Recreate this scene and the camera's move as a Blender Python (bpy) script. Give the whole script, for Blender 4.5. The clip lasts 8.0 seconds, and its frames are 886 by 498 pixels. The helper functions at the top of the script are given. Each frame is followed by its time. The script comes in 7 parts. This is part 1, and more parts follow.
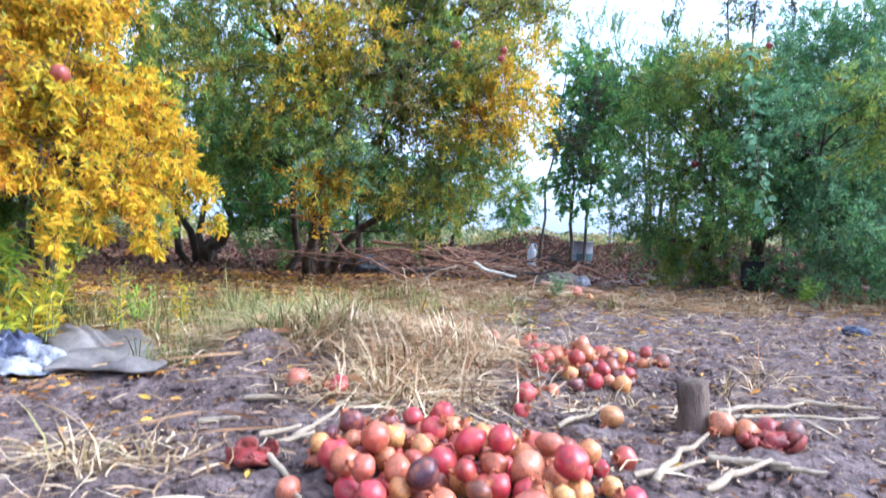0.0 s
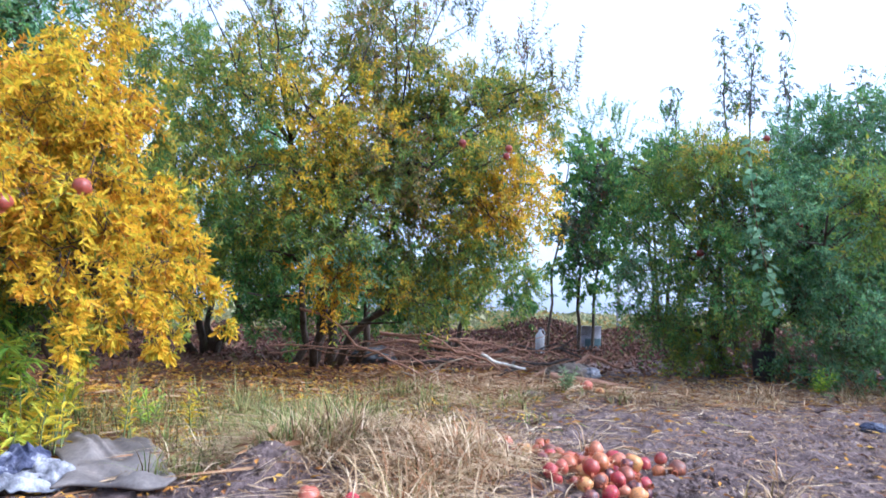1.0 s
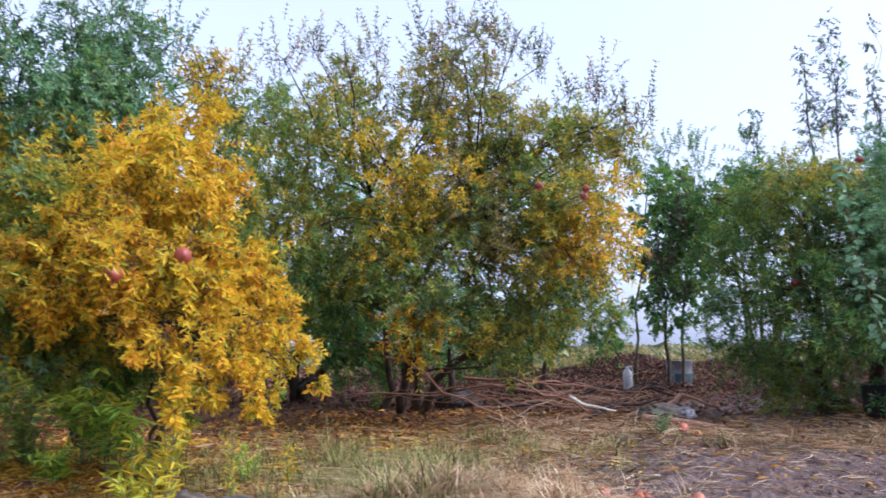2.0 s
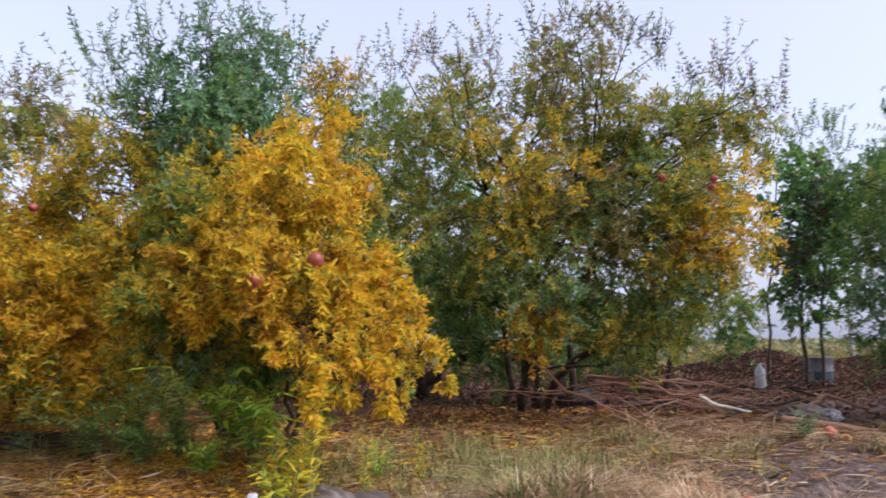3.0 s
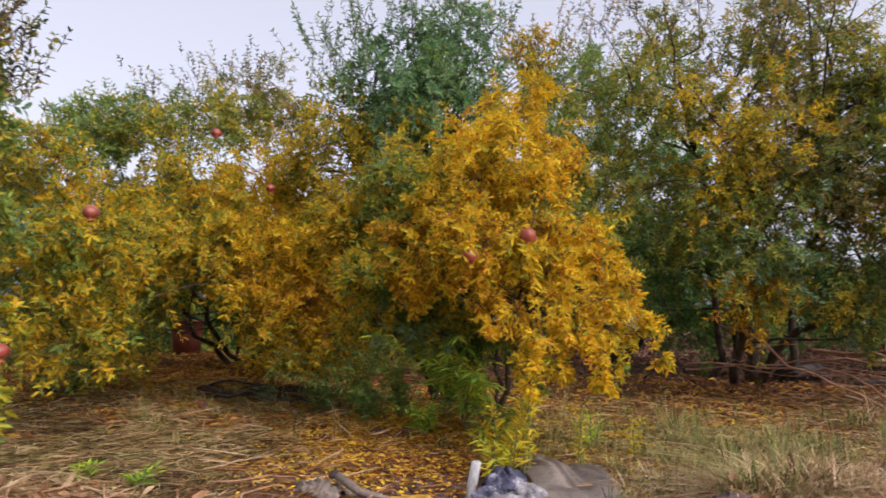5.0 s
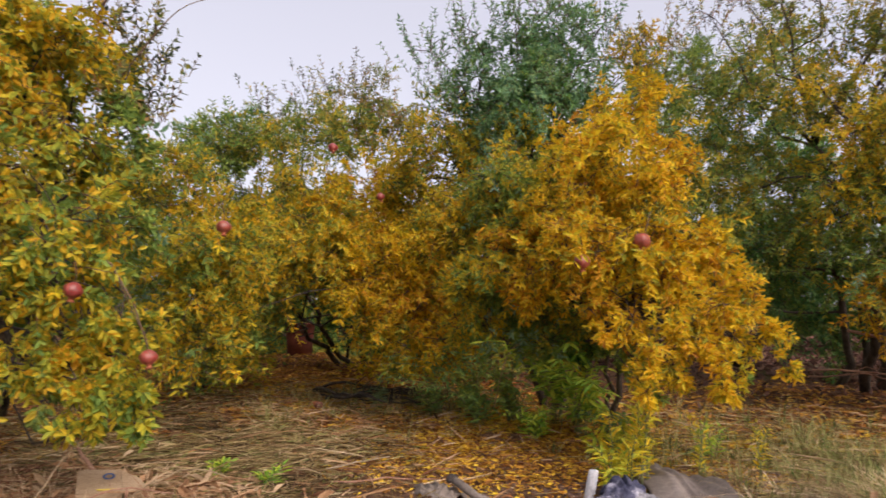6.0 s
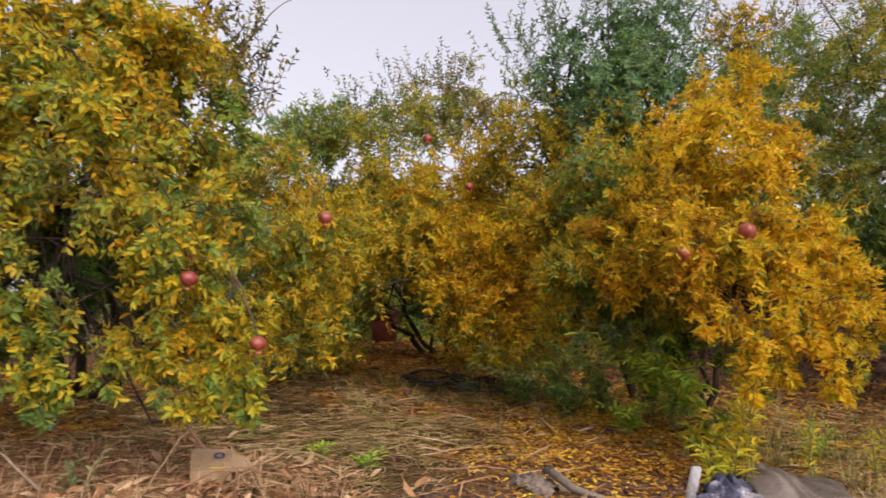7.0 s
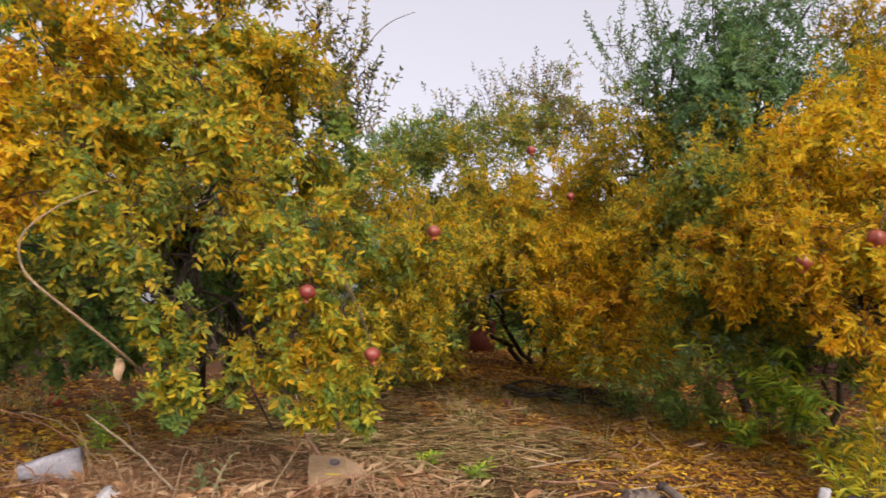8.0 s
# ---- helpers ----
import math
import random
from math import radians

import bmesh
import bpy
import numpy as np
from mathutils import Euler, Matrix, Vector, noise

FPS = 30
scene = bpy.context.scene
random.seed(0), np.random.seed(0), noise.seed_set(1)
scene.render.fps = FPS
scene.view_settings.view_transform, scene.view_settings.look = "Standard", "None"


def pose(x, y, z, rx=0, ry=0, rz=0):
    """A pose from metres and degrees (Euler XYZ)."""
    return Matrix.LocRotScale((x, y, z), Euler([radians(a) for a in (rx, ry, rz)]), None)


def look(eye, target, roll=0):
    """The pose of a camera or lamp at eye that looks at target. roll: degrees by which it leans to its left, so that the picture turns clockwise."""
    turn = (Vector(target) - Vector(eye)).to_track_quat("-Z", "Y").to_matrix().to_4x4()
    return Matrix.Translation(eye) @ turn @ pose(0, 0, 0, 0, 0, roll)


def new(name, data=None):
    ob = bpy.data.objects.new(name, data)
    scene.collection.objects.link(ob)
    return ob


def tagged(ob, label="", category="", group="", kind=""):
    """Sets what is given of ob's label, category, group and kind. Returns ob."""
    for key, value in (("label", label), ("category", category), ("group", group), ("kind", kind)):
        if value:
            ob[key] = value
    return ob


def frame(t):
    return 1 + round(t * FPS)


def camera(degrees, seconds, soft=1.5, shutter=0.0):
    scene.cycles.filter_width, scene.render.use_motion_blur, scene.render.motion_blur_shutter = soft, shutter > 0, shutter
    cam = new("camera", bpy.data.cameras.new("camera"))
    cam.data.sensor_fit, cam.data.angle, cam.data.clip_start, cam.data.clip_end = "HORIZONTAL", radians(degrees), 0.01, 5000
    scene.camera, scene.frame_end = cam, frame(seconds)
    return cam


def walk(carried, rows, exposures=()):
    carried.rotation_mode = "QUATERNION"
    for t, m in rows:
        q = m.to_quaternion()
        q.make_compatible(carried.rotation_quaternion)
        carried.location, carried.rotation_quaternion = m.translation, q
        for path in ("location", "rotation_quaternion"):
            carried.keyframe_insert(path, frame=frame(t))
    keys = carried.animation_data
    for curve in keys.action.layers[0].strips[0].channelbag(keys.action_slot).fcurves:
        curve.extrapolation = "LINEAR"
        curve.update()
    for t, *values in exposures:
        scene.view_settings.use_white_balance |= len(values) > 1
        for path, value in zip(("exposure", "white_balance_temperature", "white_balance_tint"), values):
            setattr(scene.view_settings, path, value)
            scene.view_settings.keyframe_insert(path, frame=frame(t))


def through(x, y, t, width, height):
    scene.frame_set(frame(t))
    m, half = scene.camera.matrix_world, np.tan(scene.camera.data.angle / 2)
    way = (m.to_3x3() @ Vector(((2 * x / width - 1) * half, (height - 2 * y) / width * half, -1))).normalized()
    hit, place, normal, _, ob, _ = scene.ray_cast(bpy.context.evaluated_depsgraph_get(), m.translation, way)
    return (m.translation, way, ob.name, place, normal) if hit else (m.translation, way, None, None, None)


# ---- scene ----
cam = camera(65.4, 8.0, soft=1.58, shutter=0.45)
PATH = [
    (0, (0.658, -0.17, 0.624), (1.047, 1.791, 0.59), 1.9),
    (0.5, (0.649, -0.196, 0.69), (1.031, 1.764, 0.798), 1.3),
    (1, (0.626, -0.209, 0.747), (0.99, 1.748, 0.944), 1.4),
    (1.2, (0.635, -0.225, 0.754), (0.958, 1.735, 0.989), 1.0),
    (2.3, (0.558, -0.246, 0.837), (0.62, 1.73, 1.144), -0.6),
    (2.5, (0.545, -0.248, 0.837), (0.542, 1.728, 1.147), -0.4),
    (3, (0.513, -0.246, 0.852), (0.334, 1.725, 1.143), -0.7),
    (3.5, (0.489, -0.269, 0.877), (0.162, 1.688, 1.127), -0.7),
    (4, (0.449, -0.254, 0.91), (-0.005, 1.685, 1.095), 0.1),
    (4.5, (0.417, -0.267, 0.929), (-0.173, 1.637, 1.097), -0.4),
    (4.7, (0.406, -0.280, 0.936), (-0.232, 1.607, 1.108), -0.1),
    (5.8, (0.346, -0.354, 0.975), (-0.566, 1.418, 1.144), 0.3),
    (6, (0.335, -0.367, 0.982), (-0.631, 1.376, 1.156), 0.2),
    (6.5, (0.287, -0.392, 0.987), (-0.78, 1.293, 1.134), 0.6),
    (7, (0.249, -0.425, 0.991), (-0.905, 1.202, 1.13), 0.8),
    (7.5, (0.22, -0.46, 1.001), (-1.046, 1.082, 1.145), 0.6),
    (8, (0.204, -0.503, 1.004), (-1.154, 0.957, 1.166), 0.7),
]
walk(cam, [(t, look(e, g, r)) for t, e, g, r in PATH],
     ((0, 1.34, 4850, 8), (1.2, 0.95, 5000, 12), (2.5, 0.44, 5650, 18.5), (4.5, 0.17, 6400, 19), (6.5, 0.11, 6950, 19.5), (8, 0.15, 7100, 20)))

# ---- light: an overcast sky, with a veiled sun on the open side behind the camera ----
SUN_AZ, SUN_EL = radians(114), radians(40)
world = bpy.data.worlds.new("overcast_sky")
scene.world = world
world.use_nodes = True
wn, wl = world.node_tree.nodes, world.node_tree.links
sky = wn.new("ShaderNodeTexSky")
sky.sky_type, sky.sun_disc = "NISHITA", False
sky.sun_elevation, sky.sun_rotation = SUN_EL, SUN_AZ
sky.air_density, sky.dust_density, sky.ozone_density = 1.0, 5.0, 1.0
pale = wn.new("ShaderNodeHueSaturation")
pale.inputs["Saturation"].default_value = 0.42
wl.new(sky.outputs[0], pale.inputs["Color"])
cloud = wn.new("ShaderNodeMix")
cloud.data_type = "RGBA"
cloud.inputs[0].default_value = 0.3
cloud.inputs[7].default_value = (5.9, 6.3, 7.4, 1)
wl.new(pale.outputs[0], cloud.inputs[6])
wl.new(cloud.outputs[2], wn["Background"].inputs["Color"])
wn["Background"].inputs["Strength"].default_value = 0.186
sun = new("sun", bpy.data.lights.new("sun", "SUN"))
sun.data.energy, sun.data.angle, sun.data.color = 1.5, radians(35), (1.0, 0.95, 0.88)
sun.matrix_world = look((math.sin(SUN_AZ) * 30 * math.cos(SUN_EL), math.cos(SUN_AZ) * 30 * math.cos(SUN_EL), 30 * math.sin(SUN_EL)), (0, 0, 0))


# ---- materials ----
def nodes_of(name, rough=0.8, spec=0.3):
    m = bpy.data.materials.new(name)
    m.use_nodes = True
    n, l = m.node_tree.nodes, m.node_tree.links
    b = n["Principled BSDF"]
    b.inputs["Roughness"].default_value = rough
    b.inputs["Specular IOR Level"].default_value = spec
    return m, n, l, b


def ramp_node(n, stops, interpolation="LINEAR"):
    r = n.new("ShaderNodeValToRGB")
    r.color_ramp.interpolation = interpolation
    els = r.color_ramp.elements
    while len(els) < len(stops):
        els.new(0.5)
    for i, (p, c) in enumerate(stops):
        els[i].position, els[i].color = p, (*c, 1)
    return r


def noise_node(n, l, scale, detail=4.0, rough=0.6, coords="Object", stretch=None):
    co = n.new("ShaderNodeTexCoord")
    t = n.new("ShaderNodeTexNoise")
    t.inputs["Scale"].default_value, t.inputs["Detail"].default_value, t.inputs["Roughness"].default_value = scale, detail, rough
    if stretch:
        mp = n.new("ShaderNodeMapping")
        mp.inputs["Scale"].default_value = stretch
        l.new(co.outputs[coords], mp.inputs[0])
        l.new(mp.outputs[0], t.inputs["Vector"])
    else:
        l.new(co.outputs[coords], t.inputs["Vector"])
    return t


def mix_node(n, l, a, b, fac, mode="MIX"):
    x = n.new("ShaderNodeMix")
    x.data_type, x.blend_type = "RGBA", mode
    for sock, v in ((0, fac), (6, a), (7, b)):
        if hasattr(v, "links"):
            l.new(v, x.inputs[sock])
        elif sock == 0:
            x.inputs[0].default_value = v
        else:
            x.inputs[sock].default_value = (*v, 1)
    return x.outputs[2]


def bump_node(n, l, b, height, strength, distance):
    x = n.new("ShaderNodeBump")
    x.inputs["Strength"].default_value, x.inputs["Distance"].default_value = strength, distance
    l.new(height, x.inputs["Height"])
    l.new(x.outputs[0], b.inputs["Normal"])


def worn(name, stops, scale=6.0, fine=60.0, rough=0.8, bump=0.4, depth=0.01, spec=0.3, stretch=None, coords="Object"):
    """A surface of a few base colours, mottled at two scales, with fine relief."""
    m, n, l, b = nodes_of(name, rough, spec)
    big, small = noise_node(n, l, scale, 5, 0.6, coords, stretch), noise_node(n, l, fine, 4, 0.7, coords, stretch)
    r = ramp_node(n, stops)
    l.new(big.outputs["Fac"], r.inputs[0])
    g = ramp_node(n, [(0.3, (0.68, 0.68, 0.68)), (0.7, (1.2, 1.2, 1.2))])
    l.new(small.outputs["Fac"], g.inputs[0])
    l.new(mix_node(n, l, r.outputs[0], g.outputs[0], 1.0, "MULTIPLY"), b.inputs["Base Color"])
    bump_node(n, l, b, small.outputs["Fac"], bump, depth)
    return m


def leafy(name, stops, through=0.48, rough=0.6, patch=2.2, single=False):
    """Leaves: each one its own colour, drifting in patches; light passes through the blade."""
    m, n, l, b = nodes_of(name, rough, 0.22)
    geo = n.new("ShaderNodeNewGeometry")
    drift = noise_node(n, l, patch, 2, 0.5)
    add = n.new("ShaderNodeMath")
    add.operation = "MULTIPLY_ADD"
    l.new(drift.outputs["Fac"], add.inputs[0])
    add.inputs[1].default_value, add.inputs[2].default_value = 1.1, -0.55
    tot = n.new("ShaderNodeMath")
    info = n.new("ShaderNodeObjectInfo")
    l.new(info.outputs["Random"] if single else geo.outputs["Random Per Island"], tot.inputs[0])
    l.new(add.outputs[0], tot.inputs[1])
    tot.use_clamp = True
    r = ramp_node(n, stops)
    l.new(tot.outputs[0], r.inputs[0])
    spots = noise_node(n, l, 90, 2, 0.6)
    g = ramp_node(n, [(0.3, (0.72, 0.68, 0.6)), (0.6, (1.1, 1.1, 1.1))])
    l.new(spots.outputs["Fac"], g.inputs[0])
    col = mix_node(n, l, r.outputs[0], g.outputs[0], 0.8, "MULTIPLY")
    l.new(col, b.inputs["Base Color"])
    tr = n.new("ShaderNodeBsdfTranslucent")
    l.new(col, tr.inputs["Color"])
    mx = n.new("ShaderNodeMixShader")
    mx.inputs[0].default_value = through
    l.new(b.outputs[0], mx.inputs[1])
    l.new(tr.outputs[0], mx.inputs[2])
    l.new(mx.outputs[0], n["Material Output"].inputs["Surface"])
    return m


LEAF = {
    "g": leafy("green_leaf", [(0.0, (0.12, 0.2, 0.05)), (0.45, (0.21, 0.33, 0.07)), (0.85, (0.33, 0.42, 0.07)), (1.0, (0.44, 0.41, 0.055))]),
    # d: deep green foliage, also the shade coloured into low and inner clumps
    "d": leafy("deep_green_and_shade_leaf", [(0.0, (0.055, 0.135, 0.048)), (0.5, (0.115, 0.26, 0.075)), (0.9, (0.2, 0.37, 0.09)), (1.0, (0.26, 0.34, 0.07))]),
    "n": leafy("olive_leaf", [(0.0, (0.11, 0.19, 0.055)), (0.4, (0.24, 0.31, 0.07)), (0.75, (0.48, 0.42, 0.06)), (1.0, (0.62, 0.42, 0.04))]),
    "l": leafy("lime_leaf", [(0.0, (0.16, 0.24, 0.045)), (0.3, (0.4, 0.44, 0.05)), (0.7, (0.68, 0.55, 0.045)), (1.0, (0.74, 0.42, 0.03))]),
    "m": leafy("turning_leaf", [(0.0, (0.15, 0.22, 0.04)), (0.3, (0.4, 0.4, 0.045)), (0.65, (0.68, 0.5, 0.03)), (1.0, (0.71, 0.4, 0.022))]),
    "y": leafy("yellow_leaf", [(0.0, (0.36, 0.36, 0.035)), (0.25, (0.79, 0.61, 0.03)), (0.7, (0.82, 0.53, 0.025)), (1.0, (0.68, 0.335, 0.02))]),
    "o": leafy("orange_leaf", [(0.0, (0.58, 0.45, 0.03)), (0.4, (0.75, 0.45, 0.022)), (0.8, (0.63, 0.3, 0.02)), (1.0, (0.36, 0.15, 0.02))]),
    "b": leafy("bronze_leaf", [(0.0, (0.15, 0.2, 0.08)), (0.5, (0.32, 0.31, 0.11)), (0.8, (0.48, 0.33, 0.1)), (1.0, (0.42, 0.19, 0.09))]),
    "r": leafy("blue_green_leaf", [(0.0, (0.1, 0.2, 0.115)), (0.5, (0.18, 0.345, 0.17)), (0.9, (0.28, 0.45, 0.2)), (1.0, (0.28, 0.4, 0.14))]),
    # w: leaf colour darkened to stand as a silhouette against the bright sky
    "w": leafy("sky_silhouette_leaf", [(0.0, (0.04, 0.065, 0.04)), (0.5, (0.085, 0.12, 0.07)), (0.8, (0.14, 0.13, 0.065)), (1.0, (0.19, 0.1, 0.06))], 0.3),
    "f": leafy("pale_green_leaf", [(0.0, (0.14, 0.28, 0.15)), (1.0, (0.3, 0.45, 0.26))]),
}
NEXT = {"g": "gnf", "d": "dg", "n": "nmg", "m": "myg", "l": "lmg", "y": "yom", "o": "oym", "b": "bng", "f": "fg", "w": "wd", "r": "rd"}
STEM = worn("green_weed_stem", [(0.3, (0.12, 0.17, 0.06)), (0.7, (0.24, 0.24, 0.09))], 12, 90, 0.7, 0.2, 0.002)
BARK = worn("grey_brown_bark", [(0.3, (0.05, 0.04, 0.032)), (0.6, (0.12, 0.095, 0.075)), (0.8, (0.2, 0.17, 0.14))], 9, 70, 0.9, 0.8, 0.02, 0.15, (1, 1, 0.25))
TWIG = worn("twig_bark", [(0.3, (0.1, 0.06, 0.035)), (0.7, (0.2, 0.13, 0.08))], 12, 90, 0.85, 0.3, 0.003, 0.15)


def soil_material():
    """Dark crumbly earth with straw dust and brown leaf litter under the trees."""
    m, n, l, b = nodes_of("dark_soil", 0.95, 0.15)
    big, mid, fine = noise_node(n, l, 0.9, 4, 0.6), noise_node(n, l, 7, 6, 0.65), noise_node(n, l, 60, 5, 0.75)
    r = ramp_node(n, [(0.3, (0.09, 0.061, 0.056)), (0.5, (0.178, 0.126, 0.116)), (0.72, (0.29, 0.214, 0.195))])
    l.new(mid.outputs["Fac"], r.inputs[0])
    lit = ramp_node(n, [(0.3, (0.07, 0.036, 0.022)), (0.55, (0.18, 0.09, 0.045)), (0.8, (0.34, 0.18, 0.08))])
    l.new(fine.outputs["Fac"], lit.inputs[0])
    sep = n.new("ShaderNodeSeparateXYZ")
    co = n.new("ShaderNodeTexCoord")
    l.new(co.outputs["Object"], sep.inputs[0])
    # litter lies from the tree row backwards
    far = n.new("ShaderNodeMapRange")
    lean = n.new("ShaderNodeMath")
    lean.operation = "MULTIPLY_ADD"
    l.new(sep.outputs["X"], lean.inputs[0])
    lean.inputs[1].default_value = -1.1
    l.new(sep.outputs["Y"], lean.inputs[2])
    l.new(lean.outputs[0], far.inputs[0])
    for i, v in ((1, 2.6), (2, 5.8), (3, -0.25), (4, 0.4)):
        far.inputs[i].default_value = v
    add = n.new("ShaderNodeMath")
    l.new(big.outputs["Fac"], add.inputs[0])
    l.new(far.outputs[0], add.inputs[1])
    mask = ramp_node(n, [(0.4, (0, 0, 0)), (0.75, (1, 1, 1))])
    l.new(add.outputs[0], mask.inputs[0])
    crumb = ramp_node(n, [(0.34, (0.55, 0.53, 0.52)), (0.5, (0.95, 0.95, 0.95)), (0.66, (1.3, 1.27, 1.24))])
    small = noise_node(n, l, 28, 5, 0.7)
    l.new(small.outputs["Fac"], crumb.inputs[0])
    bare = mix_node(n, l, r.outputs[0], crumb.outputs[0], 1.0, "MULTIPLY")
    l.new(mix_node(n, l, bare, lit.outputs[0], mask.outputs[0]), b.inputs["Base Color"])
    mixh = n.new("ShaderNodeMath")
    mixh.operation = "MULTIPLY_ADD"
    l.new(small.outputs["Fac"], mixh.inputs[0])
    mixh.inputs[1].default_value = 0.7
    l.new(mid.outputs["Fac"], mixh.inputs[2])
    bump_node(n, l, b, mixh.outputs[0], 1.0, 0.05)
    return m


def fruit_material(name, ripe=False):
    m, n, l, b = nodes_of(name, 0.34, 0.45)
    info = n.new("ShaderNodeObjectInfo")
    r = ramp_node(n, [(0.0, (0.32, 0.015, 0.03)), (0.14, (0.48, 0.03, 0.05)), (0.22, (0.55, 0.2, 0.1)), (0.3, (0.3, 0.04, 0.03)), (0.4, (0.6, 0.26, 0.07)), (0.5, (0.6, 0.33, 0.1)), (0.56, (0.42, 0.04, 0.045)),
                      (0.64, (0.58, 0.22, 0.07)), (0.7, (0.3, 0.03, 0.03)), (0.76, (0.07, 0.012, 0.028)), (0.86, (0.045, 0.018, 0.035)), (0.92, (0.16, 0.05, 0.025)), (1.0, (0.42, 0.025, 0.03))])
    if ripe:
        r = ramp_node(n, [(0.0, (0.2, 0.022, 0.022)), (0.5, (0.29, 0.035, 0.032)), (1.0, (0.27, 0.06, 0.035))])
    l.new(info.outputs["Random"], r.inputs[0])
    blush = noise_node(n, l, 1.5, 4, 0.6)
    bl = ramp_node(n, [(0.33, (0.5, 0.5, 0.5)), (0.52, (0.0, 0.0, 0.0))])
    l.new(blush.outputs["Fac"], bl.inputs[0])
    c = mix_node(n, l, r.outputs[0], (0.4, 0.1, 0.05) if ripe else (0.54, 0.17, 0.075), bl.outputs[0])
    scab = noise_node(n, l, 6, 7, 0.75)
    sm = ramp_node(n, [(0.5, (0, 0, 0)), (0.6, (0.85, 0.85, 0.85))])
    l.new(scab.outputs["Fac"], sm.inputs[0])
    l.new(mix_node(n, l, c, (0.14, 0.07, 0.045), sm.outputs[0]), b.inputs["Base Color"])
    bump_node(n, l, b, scab.outputs["Fac"], 0.25, 0.002)
    return m


SOIL = soil_material()
RIND = fruit_material("pomegranate_rind")
RIPE = fruit_material("dull_red_rind", True)
CALYX = worn("dry_calyx", [(0.3, (0.3, 0.07, 0.04)), (0.7, (0.5, 0.17, 0.07))], 40, 120, 0.7, 0.3, 0.002)
ARIL = worn("split_red_flesh", [(0.3, (0.12, 0.012, 0.012)), (0.7, (0.36, 0.035, 0.03))], 60, 120, 0.3, 0.8, 0.006, 0.5)
YLITTER = leafy("fresh_fallen_leaf", [(0.0, (0.2, 0.075, 0.025)), (0.35, (0.45, 0.2, 0.03)), (0.7, (0.64, 0.38, 0.035)), (1.0, (0.76, 0.54, 0.05))], 0.15, 0.7, 1.3)
TANSTICK = worn("dry_tan_stalk", [(0.3, (0.24, 0.16, 0.09)), (0.7, (0.44, 0.33, 0.2))], 15, 90, 0.85, 0.4, 0.003)
STRAW = leafy("dry_straw", [(0.0, (0.12, 0.06, 0.032)), (0.3, (0.36, 0.225, 0.115)), (0.7, (0.62, 0.455, 0.28)), (0.93, (0.78, 0.63, 0.43)), (1.0, (0.4, 0.19, 0.085))], 0.2, 0.7, 1.2)
GRASS = leafy("fading_grass", [(0.0, (0.09, 0.15, 0.04)), (0.35, (0.22, 0.27, 0.075)), (0.7, (0.4, 0.38, 0.14)), (1.0, (0.48, 0.38, 0.18))], 0.25, 0.7, 1.0)
HAY = leafy("weathered_hay", [(0.0, (0.05, 0.03, 0.014)), (0.35, (0.15, 0.1, 0.04)), (0.7, (0.33, 0.235, 0.1)), (0.93, (0.56, 0.43, 0.23)), (1.0, (0.24, 0.22, 0.07))], 0.2, 0.75, 1.6)
LITTER = leafy("fallen_leaf", [(0.0, (0.15, 0.062, 0.028)), (0.35, (0.38, 0.15, 0.045)), (0.65, (0.56, 0.27, 0.045)), (1.0, (0.7, 0.45, 0.06))], 0.15, 0.7, 1.3)
DRYSTALK = leafy("dry_brown_stalk", [(0.0, (0.2, 0.09, 0.05)), (0.5, (0.44, 0.25, 0.13)), (1.0, (0.6, 0.44, 0.28))], 0.15, 0.8, 1.5)
BROWNLEAF = leafy("withered_leaf", [(0.0, (0.05, 0.027, 0.021)), (0.5, (0.14, 0.072, 0.053)), (0.85, (0.24, 0.12, 0.085)), (1.0, (0.16, 0.13, 0.06))], 0.15, 0.8, 0.7)
FIELD = leafy("far_crop_leaf", [(0.0, (0.15, 0.17, 0.08)), (0.5, (0.26, 0.26, 0.13)), (1.0, (0.4, 0.36, 0.19))], 0.2, 0.8, 0.15)
TORN = worn("torn_brown_rind", [(0.3, (0.12, 0.03, 0.025)), (0.7, (0.34, 0.07, 0.05))], 30, 90, 0.6, 0.4, 0.004)
STICK = worn("peeled_dry_stick", [(0.3, (0.26, 0.19, 0.12)), (0.7, (0.46, 0.36, 0.25))], 15, 90, 0.8, 0.4, 0.003)
REDSTICK = worn("reddish_pruned_wood", [(0.3, (0.26, 0.12, 0.075)), (0.7, (0.44, 0.26, 0.17))], 10, 80, 0.85, 0.4, 0.004)
PALEWOOD = worn("white_stripped_wood", [(0.3, (0.6, 0.55, 0.46)), (0.7, (0.78, 0.74, 0.66))], 10, 80, 0.7, 0.3, 0.003)
REDSTUMP = worn("brown_stump_bark", [(0.3, (0.09, 0.06, 0.045)), (0.7, (0.2, 0.145, 0.11))], 12, 60, 0.9, 0.9, 0.015, 0.15, (1, 1, 0.3))
DARKWOOD = worn("dark_wet_wood", [(0.3, (0.03, 0.024, 0.022)), (0.7, (0.09, 0.07, 0.06))], 10, 70, 0.85, 0.6, 0.01)
RUST = worn("rusty_red_tin", [(0.3, (0.12, 0.035, 0.025)), (0.6, (0.22, 0.06, 0.04)), (0.8, (0.3, 0.11, 0.06))], 7, 60, 0.7, 0.3, 0.004)
CARD = worn("weathered_cardboard", [(0.3, (0.3, 0.2, 0.115)), (0.7, (0.44, 0.31, 0.19))], 7, 90, 0.9, 0.2, 0.002)
MARK_BLUE = worn("faded_blue_print", [(0.3, (0.06, 0.12, 0.3)), (0.7, (0.12, 0.2, 0.42))], 30, 120, 0.8, 0.1, 0.001)
